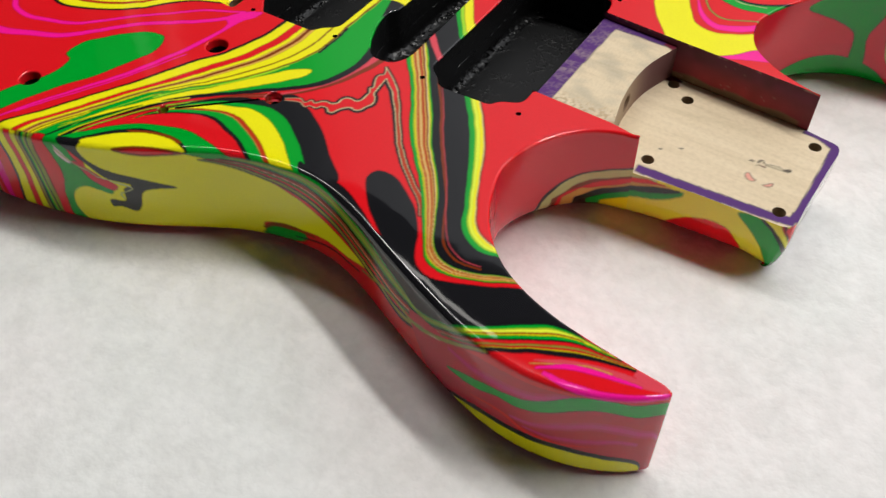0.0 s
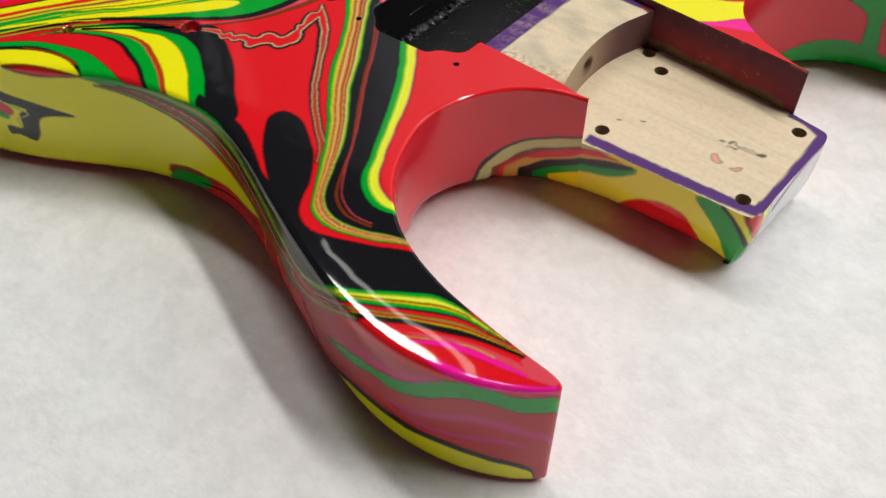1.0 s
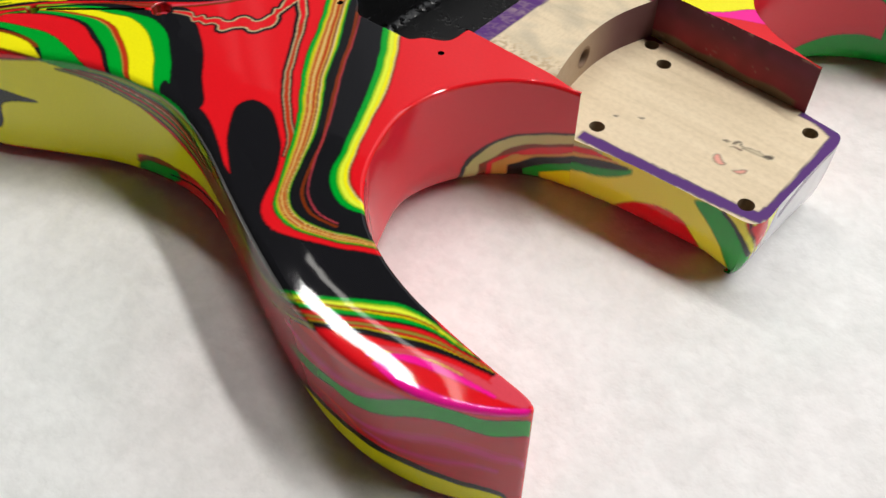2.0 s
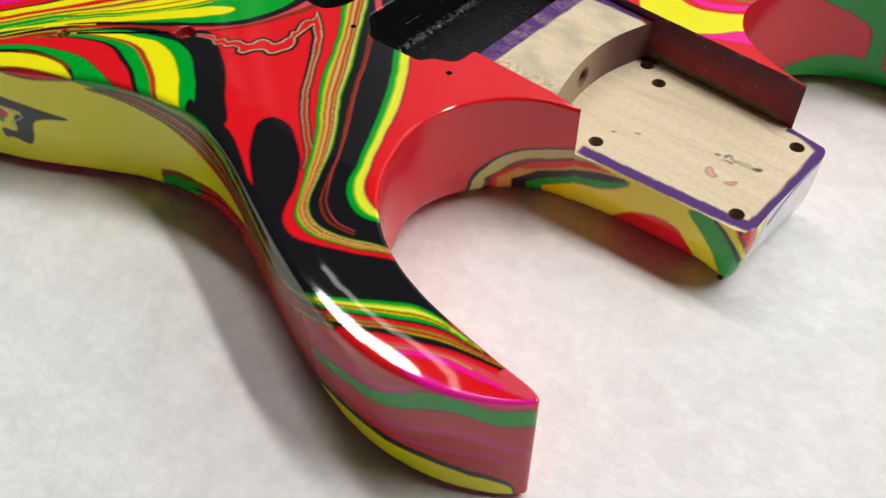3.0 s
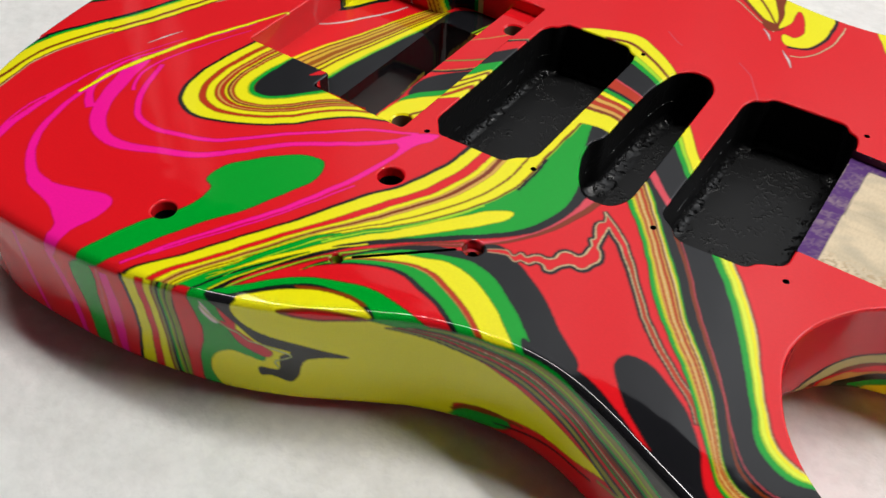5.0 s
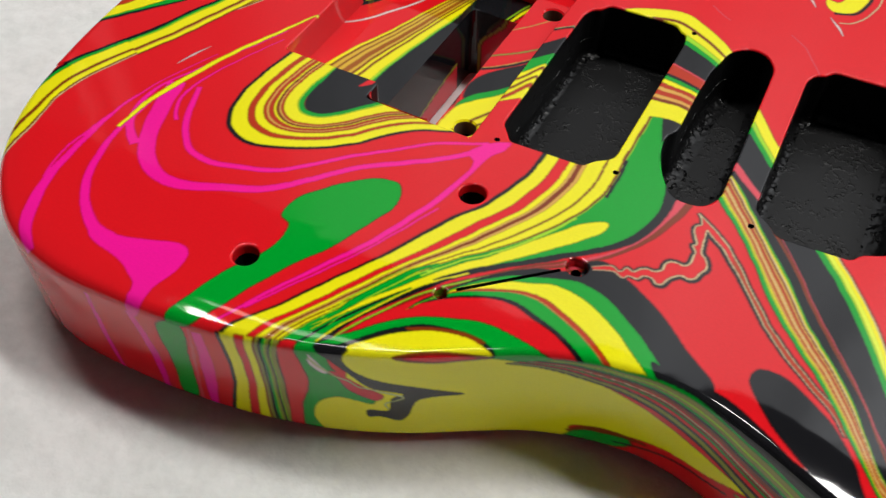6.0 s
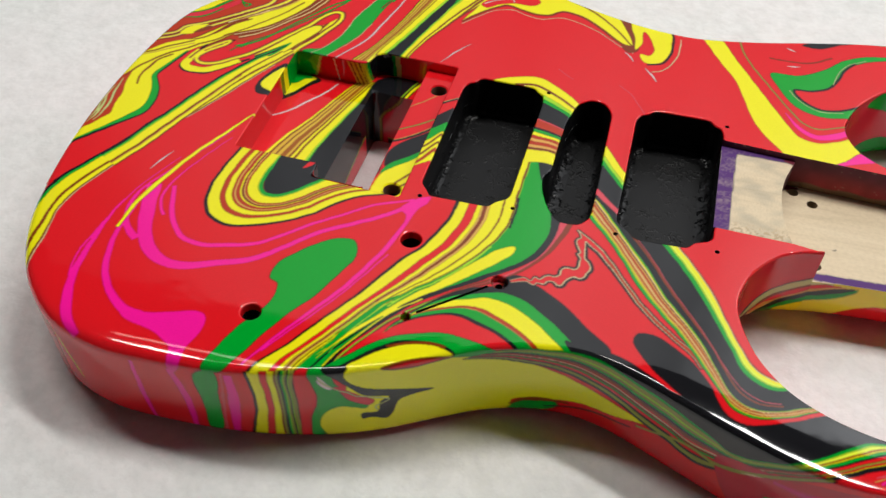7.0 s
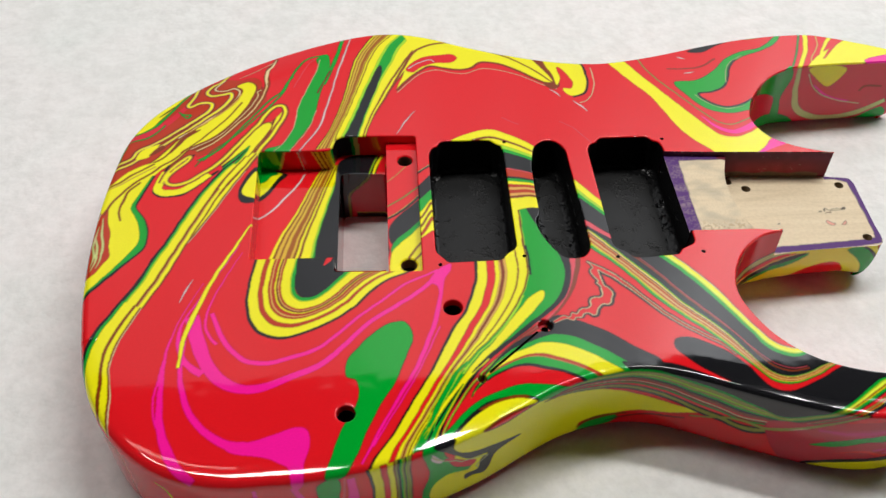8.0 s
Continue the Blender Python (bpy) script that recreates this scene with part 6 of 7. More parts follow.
# floors of the tremolo rout
rout.blob("black", (-77.4, 43.0), (-75.3, 18.1), (-71.6, 20.8), (-68.5, 25.8), (-65.2, 32.6), (-61.7, 37.7), (-67.2, 41.1))
rout.blob("yellow", (-77.2, 40.3), (-75.6, 21.0), (-72.3, 23.4), (-69.3, 28.9), (-66.0, 35.7), (-64.1, 38.8))
rout.blob("green", (-77.4, 43.0), (-75.9, 31.8), (-72.5, 33.0), (-69.9, 37.2), (-66.5, 38.9), (-70.3, 42.7))
rout.band([(0.9, 0.9, 'yellow'), (0.4, 0.4, 'brown'), (1.0, 1.0, 'gold'), (0.3, 0.3, 'brown'), (1.0, 1.0, 'gold'), (1.1, 1.1, 'umber'), (0.7, 0.7, 'gold'), (0.4, 0.4, 'brown'), (0.8, 0.8, 'yellow'), (0.4, 0.4, 'brown'), (2.2, 2.2, 'yellow'), (0.5, 0.5, 'lime'), (0.6, 0.6, 'green')], [(-43.4, 43.5), (-49.0, 28.5), (-55.9, 8.1), (-62.9, -8.7), (-66.5, -21.4), (-69.0, -26.9)], [(-31.6, 45.2), (-36.1, 26.6), (-39.9, 8.2), (-43.0, -9.2), (-44.5, -22.4), (-44.6, -27.5)])
rout.blob("black", (-33.1, 48.4), (-36.7, 26.5), (-40.5, 8.1), (-43.8, -9.4), (-45.0, -23.7), (-43.8, -35.1), (-10.4, -32.5), (-15.8, 2.9), (-16.5, 29.3), (-14.4, 51.0))
rout.line("yellow", [1.6, 1.8, 1.2], (-11.1, 52.9), (-15.3, 42.6), (-17.4, 31.0))
rout.line("lime", 0.8, (-14.4, 51.0), (-17.9, 40.3), (-20.1, 29.7))
rout.line("white", [0.9, 1.3, 1.0], (-52.3, 37.7), (-56.2, 28.7), (-61.5, 20.3), (-65.4, 13.8), (-70.0, 8.3), (-74.2, 4.8))
rout.blob("black", (-7.4, -23.5), (-8.5, -11.4), (6.4, 6.9), (8.7, 9.8), (9.9, -3.5), (2.5, -11.9))
rout.blob("green", (-7.9, -29.0), (-7.0, -22.7), (2.5, -11.9), (10.4, -2.6), (10.5, -7.5), (0.8, -18.1))
rout.blob("yellow", (-6.5, -47.4), (-7.9, -29.0), (0.8, -18.1), (11.1, -7.5), (12.2, -30.1), (10.6, -45.1))
rout.line("brown", 0.7, (-3.3, -39.7), (2.6, -28.4), (10.9, -16.7))
rout.line("brown", 0.7, (-4.5, -44.2), (4.5, -31.9), (11.4, -23.3))
rout.line("olive", [0.8, 1.0], (-10.9, 1.6), (-2.3, 8.3), (6.8, 17.0))
rout.line("tan", 0.6, (-10.8, 19.4), (-4.0, 26.7), (2.7, 35.9))
rout.line("black", [0.8, 1.6, 1.4], (-10.6, -7.0), (-5.6, -3.3), (0.1, 2.1), (6.2, 9.2))
rout.line("tan", 0.6, (-10.6, -6.1), (-5.6, -2.4), (0.1, 3.0), (6.2, 10.1))

# ---- the setting ----
def sheet_of(name, x, y, z, flip, mat, label, category):
    """A plain wall, floor or ceiling slab between two corners."""
    bm = bmesh.new()
    bmesh.ops.create_cube(bm, size=1.0)
    lo, hi = Vector((x[0], y[0], z[0])), Vector((x[1], y[1], z[1]))
    for v in bm.verts:
        v.co = Vector([(lo[k] + hi[k]) / 2 + v.co[k] * (hi[k] - lo[k]) for k in range(3)])
    me = bpy.data.meshes.new(name)
    bm.to_mesh(me)
    bm.free()
    me.materials.append(mat)
    return tagged(new(name, me), label, category, kind="structure")


ROOM = 2.4
sheet_of("window_1", (-2.25, 2.3), (1.235, 1.248), (0.15, 1.88), False, curtain, "window with a bright thin white curtain, its brighter east stretch added", "window")
sheet_of("wall_north", (-ROOM, ROOM), (1.25, 1.35), (-0.1, 3.1), False, plaster, "plain grey plaster wall of the workroom", "wall")
sheet_of("wall_south", (-ROOM, ROOM), (-ROOM - 0.1, -ROOM), (-0.1, 3.1), False, plaster, "plain grey plaster wall of the workroom", "wall")
sheet_of("wall_east", (ROOM, ROOM + 0.1), (-ROOM, ROOM), (-0.1, 3.1), False, plaster, "plain grey plaster wall of the workroom", "wall")
sheet_of("wall_west", (-ROOM - 0.1, -ROOM), (-ROOM, ROOM), (-0.1, 3.1), False, plaster, "plain grey plaster wall of the workroom", "wall")
sheet_of("ceiling", (-ROOM, ROOM), (-ROOM, ROOM), (3.1, 3.2), False, ceiling_paint, "plain grey ceiling of the workroom", "ceiling")

# the sheet lies almost flat, with faint swells
gx = np.concatenate([np.linspace(-ROOM, -0.45, 40), np.linspace(-0.44, 0.5, 240), np.linspace(0.51, ROOM, 40)]) * 1000
gy = np.concatenate([np.linspace(-ROOM, -0.45, 40), np.linspace(-0.44, 0.44, 220), np.linspace(0.45, ROOM, 40)]) * 1000
X, Y = np.meshgrid(gx, gy)
swell = 0.25 * np.sin(X * 0.021 + 1.4 * np.sin(Y * 0.013)) + 0.2 * np.sin(Y * 0.031 + 1.1 * np.sin(X * 0.017)) + 0.08 * np.sin(X * 0.11 + Y * 0.07) * np.sin(Y * 0.09)
ground = mesh("ground", np.stack([X, Y, swell - 0.5], -1).reshape(-1, 3), grid_faces(len(gy), len(gx)), cloth)
tagged(ground, "white cloth sheet spread flat, faintly mottled", "cloth", kind="structure")

# ---- the guitar body ----
guitar = tagged(new("guitar_body"), "electric guitar body, glossy red yellow green swirl paint, on white cloth", "guitar body")

bridge_pickup = rounded([(12.5, 36.5), (14.5, 40.8), (17, 41.8), (19, 46), (45, 45.7), (47.5, 42.5), (50, 41.2), (51, 36.5), (50.5, -33), (45, -37), (43, -40.5), (18, -41), (16, -38), (12.5, -34)], 3)
middle_pickup = rounded([(64.4, 25), (67, 39.5), (73, 44.5), (79, 43.5), (83.5, 37), (85, -34), (81.5, -40.5), (72.5, -41.4), (66.5, -33.5), (62.3, -23), (61.3, -15.5), (64.0, -11), (63.8, 8)], 4)
neck_pickup = rounded([(95, 35.5), (97, 40), (100, 41), (102.5, 44.8), (128, 44.8), (130.2, 41.2), (133, 40.2), (134.5, 36), (134.5, -34), (127, -37.5), (125, -41), (104, -42), (101, -38), (95.5, -34)], 3)
neck_slot = np.array([(133, 32), (167, 30), (222.8, 27.3), (260, 26), (260, -30), (178, -28.3), (166, -26.6), (133, -26)], float)
tremolo = rounded([(-75, 42), (-41, 41), (-38.6, 41.6), (-37.3, 43.2), (-36.6, 46.5), (-35.6, 49.8), (-33, 51.8), (-29, 52.2), (6, 50.8), (6, -45.5), (-34, -44), (-34, -35), (-73, -34.5)], 1.5)
BLOCK = rounded([(-34, 37), (-9.5, 36), (-9.5, -44.8), (-34, -44)], 3.5)     # goes right through for the spring block
SHELF, DEEP = THICK - 5, THICK - 13
pot_holes = [(-27.5, -120.5, 3.8), (18.2, -68, 4.2)]
switch_holes = [(57.2, -80.2, 3.1), (27.8, -106.6, 1.8)]
along = np.array([24.0, 21.5]) / np.hypot(24.0, 21.5)
across = np.array([-along[1], along[0]]) * 0.55
p0, p1 = np.array([31.0, -103.7]), np.array([53.6, -83.4])
switch_slot = rounded([p0 + across, p0 - across, p1 - across, p1 + across], 0.8)
screws = [(136.5, -40), (52.3, 43.5), (135.6, 42.2), (14.2, -42.4), (53.2, -38.8), (96.2, -41.5)]
LIP = 0.7      # the paint rolls over the edges of the routs and holes


def widened(poly, e):
    """A closed line at an even step, and the same line moved outwards."""
    q = even(np.vstack([poly, poly[:1]]), 0.5)[:-1]
    d = np.roll(q, -2, 0) - np.roll(q, 2, 0)
    n = np.stack([d[:, 1], -d[:, 0]], 1) / np.linalg.norm(d, axis=1)[:, None]
    if (q[:, 0] * np.roll(q[:, 1], -1) - np.roll(q[:, 0], -1) * q[:, 1]).sum() < 0:
        n = -n
    return q, q + n * e


def lip(poly, parent, e=LIP, gap=None):
    """The rounded edge between the top and a rout's wall."""
    q, wide = widened(poly, e)
    angles = np.radians(np.linspace(0, 90, 6))
    verts = np.vstack([np.c_[q + (wide - q) * (1 - np.sin(a)), np.full(len(q), THICK - e * (1 - np.cos(a)))] for a in angles])
    faces = grid_faces(len(angles), len(q), True)
    if gap is not None:
        faces = faces[~gap(verts[faces].mean(1))]
    return mesh("edge", verts, faces, lacquer, parent, True, top.at(np.tile(wide, (len(angles), 1))))


def open_side(p):
    return (p[:, 0] > 133) & (np.abs(p[:, 1] - 3) < 29.5)


holes = [widened(p, LIP)[1] for p in (bridge_pickup, middle_pickup, neck_pickup, tremolo)] + [neck_slot, switch_slot] + [widened(circle(*p), LIP)[1] for p in pot_holes + switch_holes] + [circle(x, y, 1.0, 16) for x, y in screws]

v, f = clipped_sheet(INSET, holes, CELL)
z = top_height(v[:, 0], v[:, 1])
mesh("top_face", np.c_[v, z], f, lacquer, guitar, True, top.at(v), "glossy swirl-painted top face")

# the edge: roundover, side wall and lower roundover, along the rim
verts, unrolled, inside_way = [], [], []
zt = top_height(INSET[:, 0], INSET[:, 1])
drop0 = RIM_R * np.cos(A0)      # the roundover's height
arc0 = RIM_R * (np.pi / 2 - A0)
for share in np.linspace(0, 1, 15):
    a = A0 + (np.pi / 2 - A0) * share
    verts.append(np.c_[RIM - RIM_N * (RIM_R * (1 - np.sin(a)))[:, None], zt - RIM_R * (np.cos(A0) - np.cos(a))])
    unrolled.append(INSET + RIM_N * (arc0 * share)[:, None])
    inside_way.append(np.c_[RIM_S, arc0 * share])
for h in np.linspace(0, 1, 84)[1:]:
    zz = (zt - drop0) * (1 - h) + LOW * h
    arc = arc0 + zt - drop0 - zz
    verts.append(np.c_[RIM, zz])
    unrolled.append(INSET + RIM_N * arc[:, None])
    inside_way.append(np.c_[RIM_S, arc])
for a in np.radians(np.linspace(0, 90, 73)[1:]):
    verts.append(np.c_[RIM - RIM_N * (LOW_IN * (1 - np.cos(a)))[:, None], LOW * (1 - np.sin(a))])
    unrolled.append(INSET + RIM_N * (arc + LOW * a)[:, None])
    inside_way.append(np.c_[RIM_S, arc + LOW * a])
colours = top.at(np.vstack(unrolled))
way = np.vstack(inside_way)
cut = (way[:, 0] < TIP_S) | (way[:, 0] > HORN_S)
cut &= way[:, 1] > np.tile(arc0, len(verts))       # the roundover keeps the top's colours
colours[cut] = inner.at(way[cut])
turn = np.searchsorted(RIM_S, near_rim(-146, 40))     # past here only the far side's edge can be seen
rows = len(verts)
verts, colours = np.vstack(verts).reshape(rows, -1, 3), colours.reshape(rows, -1, 4)
some = list(range(0, 15, 2)) + list(range(20, rows - 72, 6)) + list(range(rows - 70, rows, 14)) + [rows - 1]
start = np.searchsorted(RIM_S, HORN_S)
most = list(range(rows - 72)) + list(range(rows - 69, rows, 4))
tip = np.searchsorted(RIM_S, TIP_S)
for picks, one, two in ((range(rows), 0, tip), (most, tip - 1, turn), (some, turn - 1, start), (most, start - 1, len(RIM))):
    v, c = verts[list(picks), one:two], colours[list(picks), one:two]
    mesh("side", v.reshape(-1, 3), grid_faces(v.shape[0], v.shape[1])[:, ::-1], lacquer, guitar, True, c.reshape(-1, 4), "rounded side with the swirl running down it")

# the heel's side
verts, way = [], []
for h in np.linspace(0, 1, 16):
    verts.append(np.c_[HEEL, np.full(len(HEEL), FLOOR * (1 - h) + 20.0 * h)])
    way.append(np.c_[HEEL_S, np.full(len(HEEL), (FLOOR - 20) * h)])
for a in np.radians(np.linspace(0, 90, 46)[1:]):
    verts.append(np.c_[HEEL - HEEL_N * (HEEL_IN[:, None] * (1 - np.cos(a))), np.full(len(HEEL), 20 * (1 - np.sin(a)))])
    way.append(np.c_[HEEL_S, np.full(len(HEEL), FLOOR - 20 + 20 * a)])
mesh("heel_side", np.vstack(verts), grid_faces(len(verts), len(HEEL)), lacquer, guitar, True, heel.at(np.vstack(way)), "swirl-painted side of the neck heel")


def wall_of(name, poly, z0, z1, mat, label, paint=None, closed=True, rows=2, parent=None, shade=None, gap=None):
    """An upright wall along a line, its top and bottom heights fixed or given point by point."""
    q = even(np.vstack([poly, poly[:1]]) if closed else poly, 0.6 if paint is not None or shade else 1.2)
    z0, z1 = (np.full(len(q), z) if np.isscalar(z) else z(q) for z in (z0, z1))
    verts = np.vstack([np.c_[q, z0 + (z1 - z0) * t] for t in np.linspace(0, 1, rows)])
    colours = np.tile(paint(q), (rows, 1)) if paint is not None else None
    if shade:
        colours = np.vstack([shade(q, t) for t in np.linspace(0, 1, rows)])
    faces = grid_faces(rows, len(q))
    if gap:
        faces = faces[~gap(verts[faces].mean(1))]
    return mesh(name, verts, faces, mat, parent or guitar, False, colours, label)


def floor_of(name, poly, z, mat, label, paint=None, gaps=(), cell=1.0, parent=None):
    v, f = clipped_sheet(poly, gaps, cell)
    return mesh(name, np.c_[v, np.full(len(v), z)], f, mat, parent or guitar, False, paint(v) if paint else None, label)


# the flat back, open where the slot goes through
underside = np.vstack([(RIM - RIM_N * LOW_IN[:, None])[::4], (HEEL - HEEL_N * HEEL_IN[:, None])[::-4]])
floor_of("back_face", underside, 0.12, lacquer, "swirl-painted flat back", top.at, [BLOCK], 1.5)

DICE = np.random.RandomState(5).rand(64, 64)


def lumps(x, y, size):
    """Even random lumps, 0 to 1, of about that size."""
    i, j = np.floor(x / size).astype(int), np.floor(y / size).astype(int)
    u, v = smooth(x / size - i), smooth(y / size - j)
    a, b, c, d = (DICE[(i + p) % 64, (j + q) % 64] for p, q in ((0, 0), (1, 0), (0, 1), (1, 1)))
    return (a * (1 - u) + b * u) * (1 - v) + (c * (1 - u) + d * u) * v


# pickup cavities: walls, a floor, and a lumpy fillet of paint between them
for poly in (bridge_pickup, middle_pickup, neck_pickup):
    rim = (lambda q: np.where((q[:, 0] > 133.5) & (np.abs(q[:, 1] - 3) < 29), THICK - 3, THICK - LIP)) if poly is neck_pickup else THICK - LIP
    cavity = wall_of("pickup_cavity", poly, rim, THICK - 21, black_paint, "pickup cavity routed out and painted black")
    floor_of("cavity_floor", poly, THICK - 21, black_paint, "", cell=2.0, parent=cavity)
    lip(poly, cavity, gap=open_side if poly is neck_pickup else None)
    q = even(np.vstack([poly, poly[:1]]), 0.5)[:-1]
    d = np.roll(q, -3, 0) - np.roll(q, 3, 0)
    inwards = np.stack([-d[:, 1], d[:, 0]], 1) / np.linalg.norm(d, axis=1)[:, None]
    if ((q.mean(0) - q) * inwards).sum() < 0:
        inwards = -inwards
    one, two = {id(bridge_pickup): (3.6, 2.2), id(middle_pickup): (6.0, 4.5), id(neck_pickup): (3.6, 5.5)}[id(poly)]
    wide = np.where(inwards[:, 0] > 0.6, one, np.where(inwards[:, 0] < -0.6, two, 2.2))
    wide = np.convolve(np.r_[wide[-12:], wide, wide[:12]], np.ones(25) / 25, "valid")
    rows = []
    for a in np.radians(np.linspace(0, 90, 22)):
        out, up = wide * (1 - np.cos(a)), np.minimum(wide, 3.0) * (1 - np.sin(a))
        p = q + inwards * out[:, None]
        lump = 2.0 * lumps(p[:, 0] + 0.5 * up, p[:, 1] + up, 1.4) + lumps(p[:, 0], p[:, 1] + up, 0.7) - 1.5
        rows.append(np.c_[p + inwards * (0.12 * lump * np.sin(2 * a))[:, None], THICK - 20.9 + up + 0.2 * lump * np.sin(2 * a)])
    mesh("paint_crust", np.vstack(rows), grid_faces(len(rows), len(q), True), black_crust, cavity, True, None, "lumpy black paint pooled along the wall")
    # a bead left by the router's second pass, part of the way down the wall
    bead = []
    for a in np.radians(np.linspace(0, 180, 9)):
        fat = 1.0 * (lumps(q[:, 0], q[:, 1], 3.0) - 0.52) + 0.5 * (lumps(q[:, 1], q[:, 0], 0.8) - 0.5)
        bead.append(np.c_[q + inwards * (fat * np.sin(a))[:, None], THICK - 12.6 + fat * np.cos(a) + 0.25 * np.sin(q[:, 1] * 0.4)])
    mesh("paint_bead", np.vstack(bead), grid_faces(len(bead), len(q), True), black_crust, cavity, True, None, "thin bead of black paint along the cavity wall")

# control holes, switch slot, screw holes
for x, y, r in pot_holes:
    hole = wall_of("control_hole", circle(x, y, r), THICK - LIP, THICK - 3.5, lacquer, "drilled hole for a control knob", top.at)
    lip(circle(x, y, r), hole)
    wall_of("bore", circle(x, y, r), THICK - 3.5, 4.0, black_paint, "", parent=hole)
    floor_of("bore_end", circle(x, y, r), 4.0, black_paint, "", parent=hole)
for x, y, r in switch_holes:
    hole = wall_of("switch_hole", circle(x, y, r), THICK - LIP, THICK - 3.0, lacquer, "countersunk switch screw hole", top.at)
    lip(circle(x, y, r), hole)
    floor_of("countersink", circle(x, y, r), THICK - 3.0, lacquer, "", top.at, [circle(x, y, r * 0.5, 24)], 0.4, hole)
    wall_of("bore", circle(x, y, r * 0.5, 24), THICK - 3.0, 10.0, black_paint, "", parent=hole)
    floor_of("bore_end", circle(x, y, r * 0.5, 24), 10.0, black_paint, "", parent=hole)
slot = wall_of("switch_slot", switch_slot, THICK, 8.0, black_paint, "narrow slot cut for the selector switch")
floor_of("slot_end", switch_slot, 8.0, black_paint, "", parent=slot)
for x, y in screws:
    hole = wall_of("screw_hole", circle(x, y, 1.0, 16), THICK, THICK - 8, black_paint, "small drilled screw hole")
    floor_of("hole_end", circle(x, y, 1.0, 16), THICK - 8, black_paint, "", cell=0.5, parent=hole)

def slot_paint(q, h):
    """The far end of the slot is dark red, with an olive thread curving down it beside the black."""
    c = rout.at(q)
    far = q[:, 1] > 24
    thread = -19.5 - 11.5 * smooth(h / 0.55)
    for colour, x in (("black", -60), ("olive", thread), ("brown", thread + 1.3), ("crimson", thread + 1.9)):
        c[far & (q[:, 0] > x)] = (*COLOURS[colour], 1)
    for colour, low in (("olive", 0.88), ("black", 0.905)):
        c[far & (q[:, 0] > -27) & (h > low)] = (*COLOURS[colour], 1)
    # the thread goes on along the west side, red under it
    west = (q[:, 0] < -31) & (q[:, 1] > -39) & ~far
    line = 0.58 + 0.26 * smooth((26 - q[:, 1]) / 60)
    for colour, low in (("black", 0.0), ("olive", line), ("brown", line + 0.035), ("crimson", line + 0.055)):
        c[west & (h > low)] = (*COLOURS[colour], 1)
    return c


# the tremolo rout: a deep floor behind, a shelf with two post holes, a slot right through
posts = [circle(0, 37, 3.8), circle(0, -37, 3.8)]
recess = floor_of("tremolo_rout", np.array([(-75, 42), (-41, 41), (-38.6, 41.6), (-37.3, 43.2), (-36.6, 46.5), (-35.6, 49.8), (-33, 51.8), (-29, 52.2), (-9.5, 51.4), (-9.5, 30), (-34, 30), (-34, -35), (-73, -34.5)], float), DEEP, lacquer, "stepped tremolo rout painted with the same swirl", rout.at, [BLOCK], 0.5)
floor_of("post_shelf", np.array([(-9.5, 51.4), (6, 50.8), (6, -45.5), (-9.5, -44.8)], float), SHELF, lacquer, "", rout.at, [widened(q, 0.6)[1] for q in posts], 0.5, recess)
lip(tremolo, recess)
def rout_wall_paint(q, h):
    """The colours of the top run down the walls, leaning as the sheet of paint was folded over the edge; the west end is plain red."""
    c = top.at(q)
    x, y = q.T
    for colour, low in (("red", -60), ("black", 20), ("yellow", 23.5), ("green", 28)):
        c[(x < -71) & (y > low)] = (*COLOURS[colour], 1)
    far = y > 36
    for colour, start, lean in (("green", -76, 0), ("khaki", -62.6, -3.5), ("red", -61.3, -3.5), ("white", -55.8, 2.6), ("red", -55.0, 2.6), ("tan", -48.5, 5), ("brown", -47.4, 5), ("gold", -46.6, 5), ("umber", -44.9, 4.6), ("gold", -43.7, 4.3), ("brown", -42.3, 4), ("gold", -41.6, 3.6), ("yellow", -40.4, 3), ("lime", -38.9, 2), ("green", -38.2, 1.4), ("black", -37.5, 1), ("green", -28.4, 0.8), ("khaki", -26.8, 0.8), ("red", -24.2, 0.6)):
        c[far & (x > start + lean * h)] = (*COLOURS[colour], 1)
    return c


wall_of("rout_wall", tremolo, THICK - LIP, lambda q: np.where(q[:, 0] > -9.5, SHELF, DEEP), lacquer, "", rout.at, parent=recess, rows=14, shade=rout_wall_paint)
wall_of("shelf_step", np.array([(-9.5, 51.4), (-9.5, 30)], float), SHELF, DEEP, lacquer, "", rout.at, False, 3, recess)
wall_of("through_slot", BLOCK, lambda q: np.where(q[:, 0] > -10.5, SHELF, np.where(q[:, 1] < -40, THICK, DEEP)), 0.15, lacquer, "open slot through the body", rout.at, parent=recess, rows=40, shade=slot_paint)
for q in posts:
    hole = wall_of("post_hole", q, SHELF - 0.6, SHELF - 6.0, bare_wood, "bored hole for a tremolo post", lambda q: np.tile((0.10, 0.05, 0.03, 0.85), (len(q), 1)), parent=recess)
    inner_q, outer_q = widened(q, 0.6)
    mesh("countersink", np.vstack([np.c_[outer_q, np.full(len(q_), SHELF)] if k == 0 else np.c_[inner_q, np.full(len(q_), SHELF - 0.6)] for k, q_ in enumerate((outer_q, inner_q))]), grid_faces(2, len(inner_q), True), lacquer, hole, True, rout.at(np.vstack([outer_q, outer_q])))
    wall_of("bore", q, SHELF - 6.0, 8.0, black_paint, "", parent=hole)
    floor_of("bore_end", q, 8.0, black_paint, "", parent=hole)

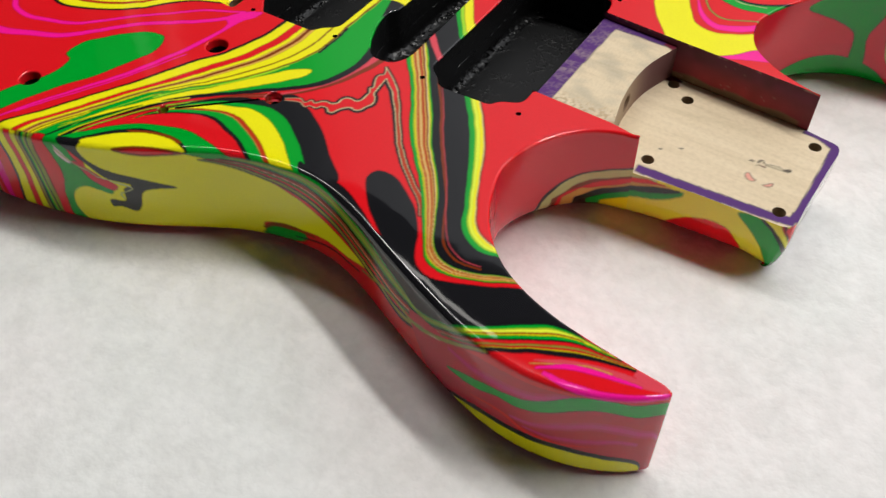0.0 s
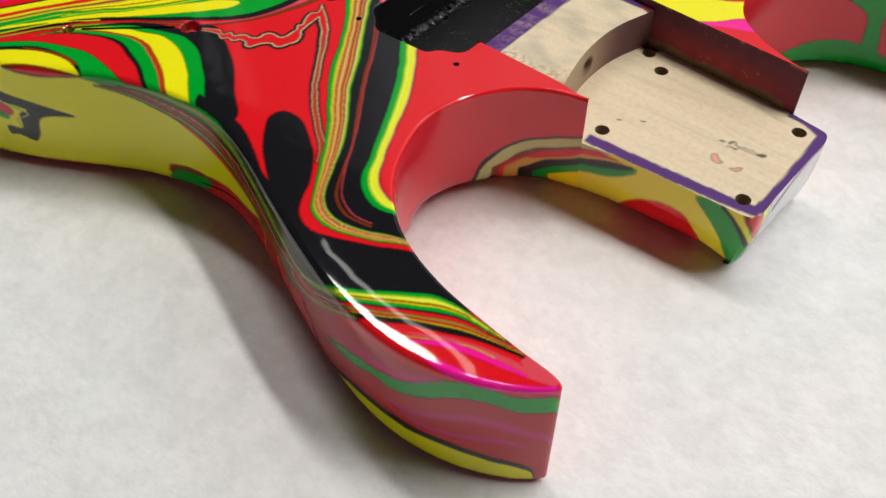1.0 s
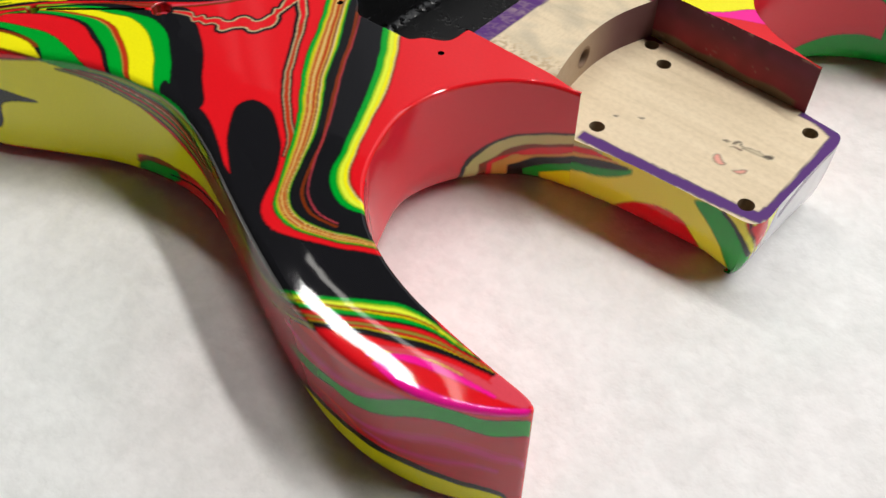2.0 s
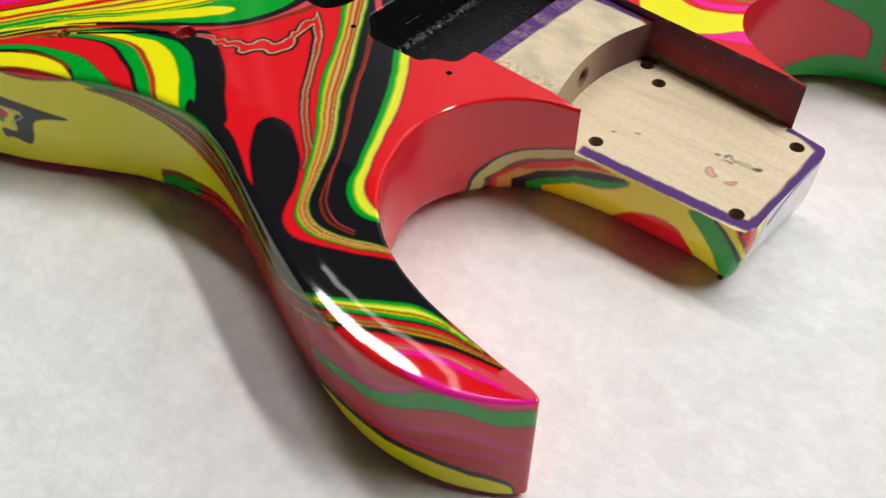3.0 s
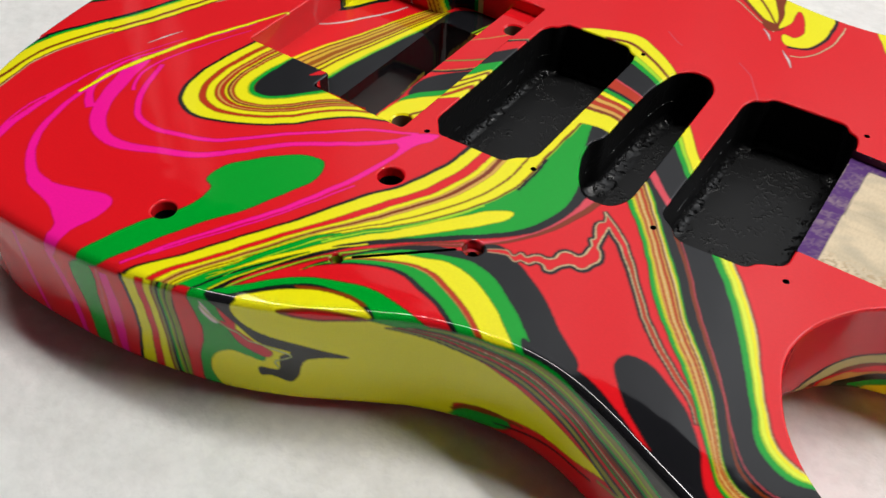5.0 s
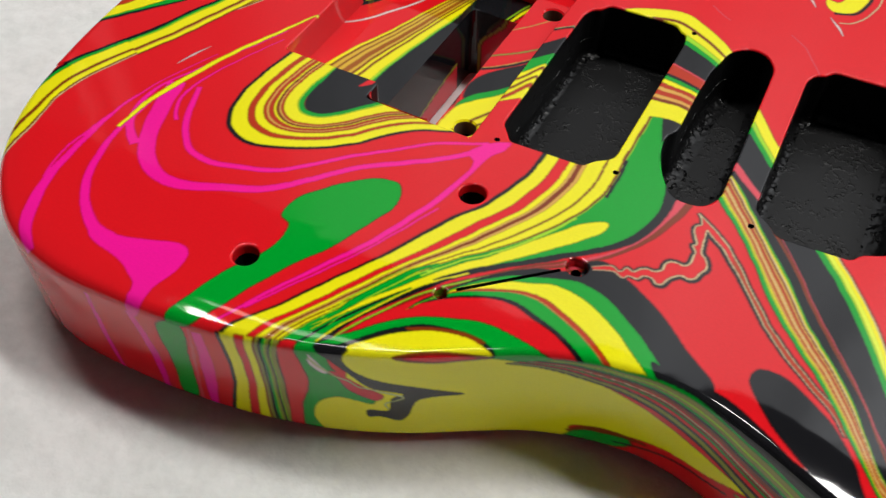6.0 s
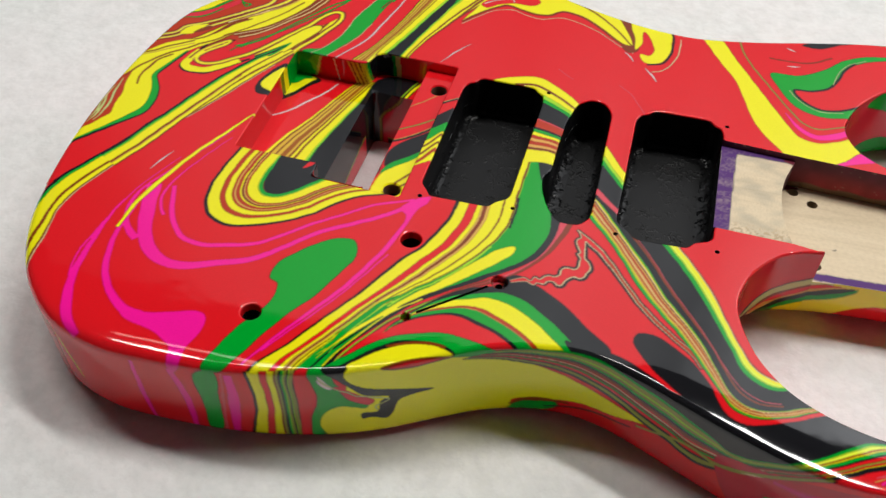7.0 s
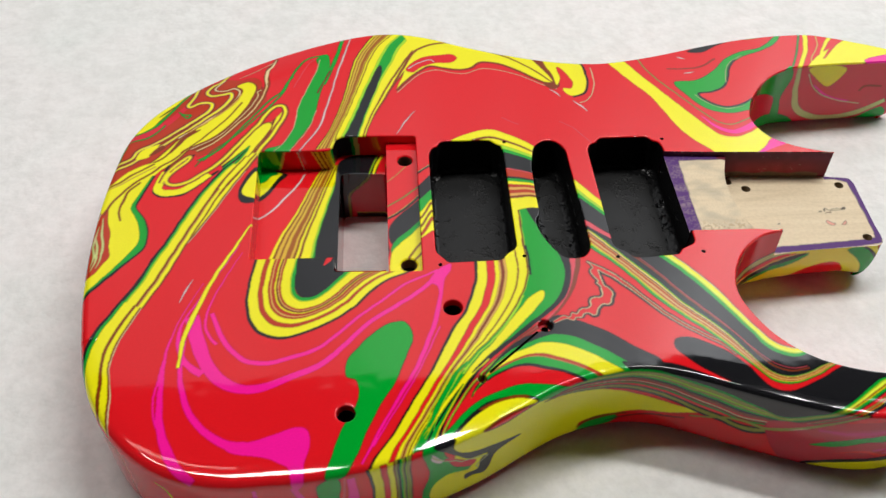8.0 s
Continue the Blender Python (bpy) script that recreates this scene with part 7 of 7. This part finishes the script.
# the neck pocket: bare wood with purple masked edges
step = spline([(167.2, -26.9), (164.6, -18), (162.4, -8), (161.4, 4), (162.4, 15), (166.8, 29.9)], 0.5)
shelf_edge = np.vstack([[(134.5, 32), (134.5, -26.2)], step])
wood = floor_of("neck_pocket", np.vstack([step[::-1], [(178, -28.3)], HEEL[::2], [(222.8, 27.3)]]), FLOOR, bare_wood, "bare wooden neck pocket edged with purple paint", pocket.at, [circle(x, y, 2.4, 20) for x, y in BOLTS], 0.6)
def ledge_paint(q):
    """The ledge is scuffed grey in places."""
    c = pocket.at(q)
    x, y = q[:, 0], q[:, 1]
    scuff = 0.36 * smooth(0.35 + 0.5 * np.sin(y * 0.31 + 0.9 * np.sin(x * 0.21 + 0.4 * np.sin(y * 0.5))) * np.sin(x * 0.17 + 1.1) + 0.25 * np.sin(x * 0.53 + 1.7 * np.sin(y * 0.37)) * np.sin(y * 0.61))
    grey = np.c_[np.tile((0.26, 0.25, 0.20), (len(q), 1)), scuff]
    thin = np.clip(0.84 + 0.3 * lumps(x * 0.2, y, 2.6) + 0.3 * (lumps(x, y, 0.8) - 0.5), 0, 1)     # brushed on unevenly
    dust = smooth((y + 14) / -8) * smooth((lumps(x, y, 0.9) - 0.45) / 0.2) * 0.6
    grey = np.where(dust[:, None] > scuff[:, None], np.c_[np.tile((0.33, 0.20, 0.09), (len(q), 1)), dust], grey)
    return np.where(c[:, 3:] > 0.05, c * np.c_[np.ones((len(q), 3)), thin], grey)


def step_paint(q, h):
    """Brown over the ledge's step, turning dark purple towards the bass end."""
    dark = smooth((q[:, 1:] + 8) / 26)
    c = np.hstack([np.array([[0.26, 0.15, 0.09]]) * (1 - dark) + np.array([[0.10, 0.018, 0.04]]) * dark, 0.6 + 0.3 * dark])
    c[:, 3] = np.maximum(c[:, 3], 0.9 * smooth((q[:, 1] - 12) / 16))
    return c


def stained(q, h):
    """Overspray on the pocket's walls: dark purple above and at the ends, red between, bare wood at the foot with its
    shade put into the brown.
    """
    t = np.linspace(0, 1, len(q))
    red = np.exp(-((t - 0.66) / 0.34) ** 2) * smooth((h - 0.1) / 0.7)
    c = np.array([[0.11, 0.014, 0.045]]) * (1 - red[:, None]) + np.array([[0.40, 0.025, 0.035]]) * red[:, None]
    bare = smooth((h - 0.80 - 0.03 * np.sin(q[:, 0] * 0.35)) / 0.05) * smooth((0.97 - t) / 0.03)
    c = c * (1 - bare[:, None]) + np.array([[0.22, 0.14, 0.07]]) * bare[:, None]
    along, deep = q[:, 0], np.full(len(q), h * 17.0)
    cloudy = 0.75 + 0.5 * lumps(along, deep, 4.0)
    chip = smooth((lumps(along * 0.7, deep * 1.6, 1.1) - 0.86) / 0.08) * smooth((lumps(along, deep, 9.0) - 0.48) / 0.1) + smooth((0.07 - h) / 0.04) * smooth((lumps(along, deep, 2.0) - 0.66) / 0.1)
    chip = 0.5 * np.clip(chip, 0, 1)[:, None]
    return np.c_[c * cloudy[:, None] * (1 - chip) + np.array([[0.50, 0.34, 0.24]]) * chip, np.full(len(q), 0.97)]


floor_of("pocket_ledge", shelf_edge, THICK - 3, bare_wood, "", ledge_paint, (), 0.6, wood)
face = wall_of("ledge_step", step, THICK - 3, FLOOR, bare_wood, "", None, False, 30, wood, step_paint, lambda p: np.hypot(p[:, 1] - STEP_HOLE[0], p[:, 2] - STEP_HOLE[1]) < 3.0)
# the bore in it, its brown darkened with depth to put shade into the colour
turn = np.linspace(0, 2 * np.pi, 36, endpoint=False)
rings, tints = [], []
for r, back, tint in ((3.7, -0.06, 0.85), (2.7, -0.05, 0.9), (2.7, 4.0, 0.97), (2.7, 9.0, 0.99), (0.1, 10.5, 1.0)):
    y, z = STEP_HOLE[0] + r * np.cos(turn), STEP_HOLE[1] + r * np.sin(turn)
    x = np.interp(y if back < 1 else np.full(36, STEP_HOLE[0]), step[:, 1], step[:, 0]) - back
    rings.append(np.c_[x, y, z])
    tints.append(np.tile((0.20 - 0.14 * (back > 1), 0.11 - 0.08 * (back > 1), 0.065 - 0.05 * (back > 1), tint), (36, 1)))
mesh("bore", np.vstack(rings), grid_faces(5, 36, True), bare_wood, wood, True, np.vstack(tints), "dark round bore in the step")
wall_of("pocket_wall", np.array([(134, 32), (167, 30.1), (222.8, 27.3)], float), THICK, FLOOR, bare_wood, "", None, False, 30, wood, stained)
wall_of("pocket_wall", np.array([(134, -26.0), (166, -26.6), (178, -28.3)], float), THICK, FLOOR, bare_wood, "", None, False, 30, wood, stained)
for x, y in BOLTS:
    hole = wall_of("bolt_hole", circle(x, y, 2.4, 20), FLOOR, 19.0, bare_wood, "", lambda q: np.tile((0.20, 0.13, 0.07, 0.7), (len(q), 1)), parent=wood)
    floor_of("hole_end", circle(x, y, 2.4, 20), 19.0, bare_wood, "", lambda q: np.tile((0.12, 0.08, 0.05, 0.7), (len(q), 1)), parent=hole)

# lint on the cloth
for k, (x, y, w, turn) in enumerate([(268, -107, 1.0, 0.4), (300, -118, 1.6, 1.2), (322, -150, 1.3, 2.0)]):
    bm = bmesh.new()
    bmesh.ops.create_icosphere(bm, subdivisions=2, radius=0.0005)
    for q in bm.verts:
        q.co = Vector((q.co.x * w * 1.6, q.co.y * 0.7 + 0.0002 * math.sin(q.co.x * 4000), q.co.z * 0.5))
    me = bpy.data.meshes.new("lint")
    bm.to_mesh(me)
    bm.free()
    me.materials.append(speck_grey)
    ob = tagged(new("lint", me), "tiny dark speck of lint on the white cloth", "lint", "lint on the cloth")
    ob.matrix_world = Matrix.Translation((x / 1000, y / 1000, 0.0002)) @ Matrix.Rotation(turn, 4, "Z")
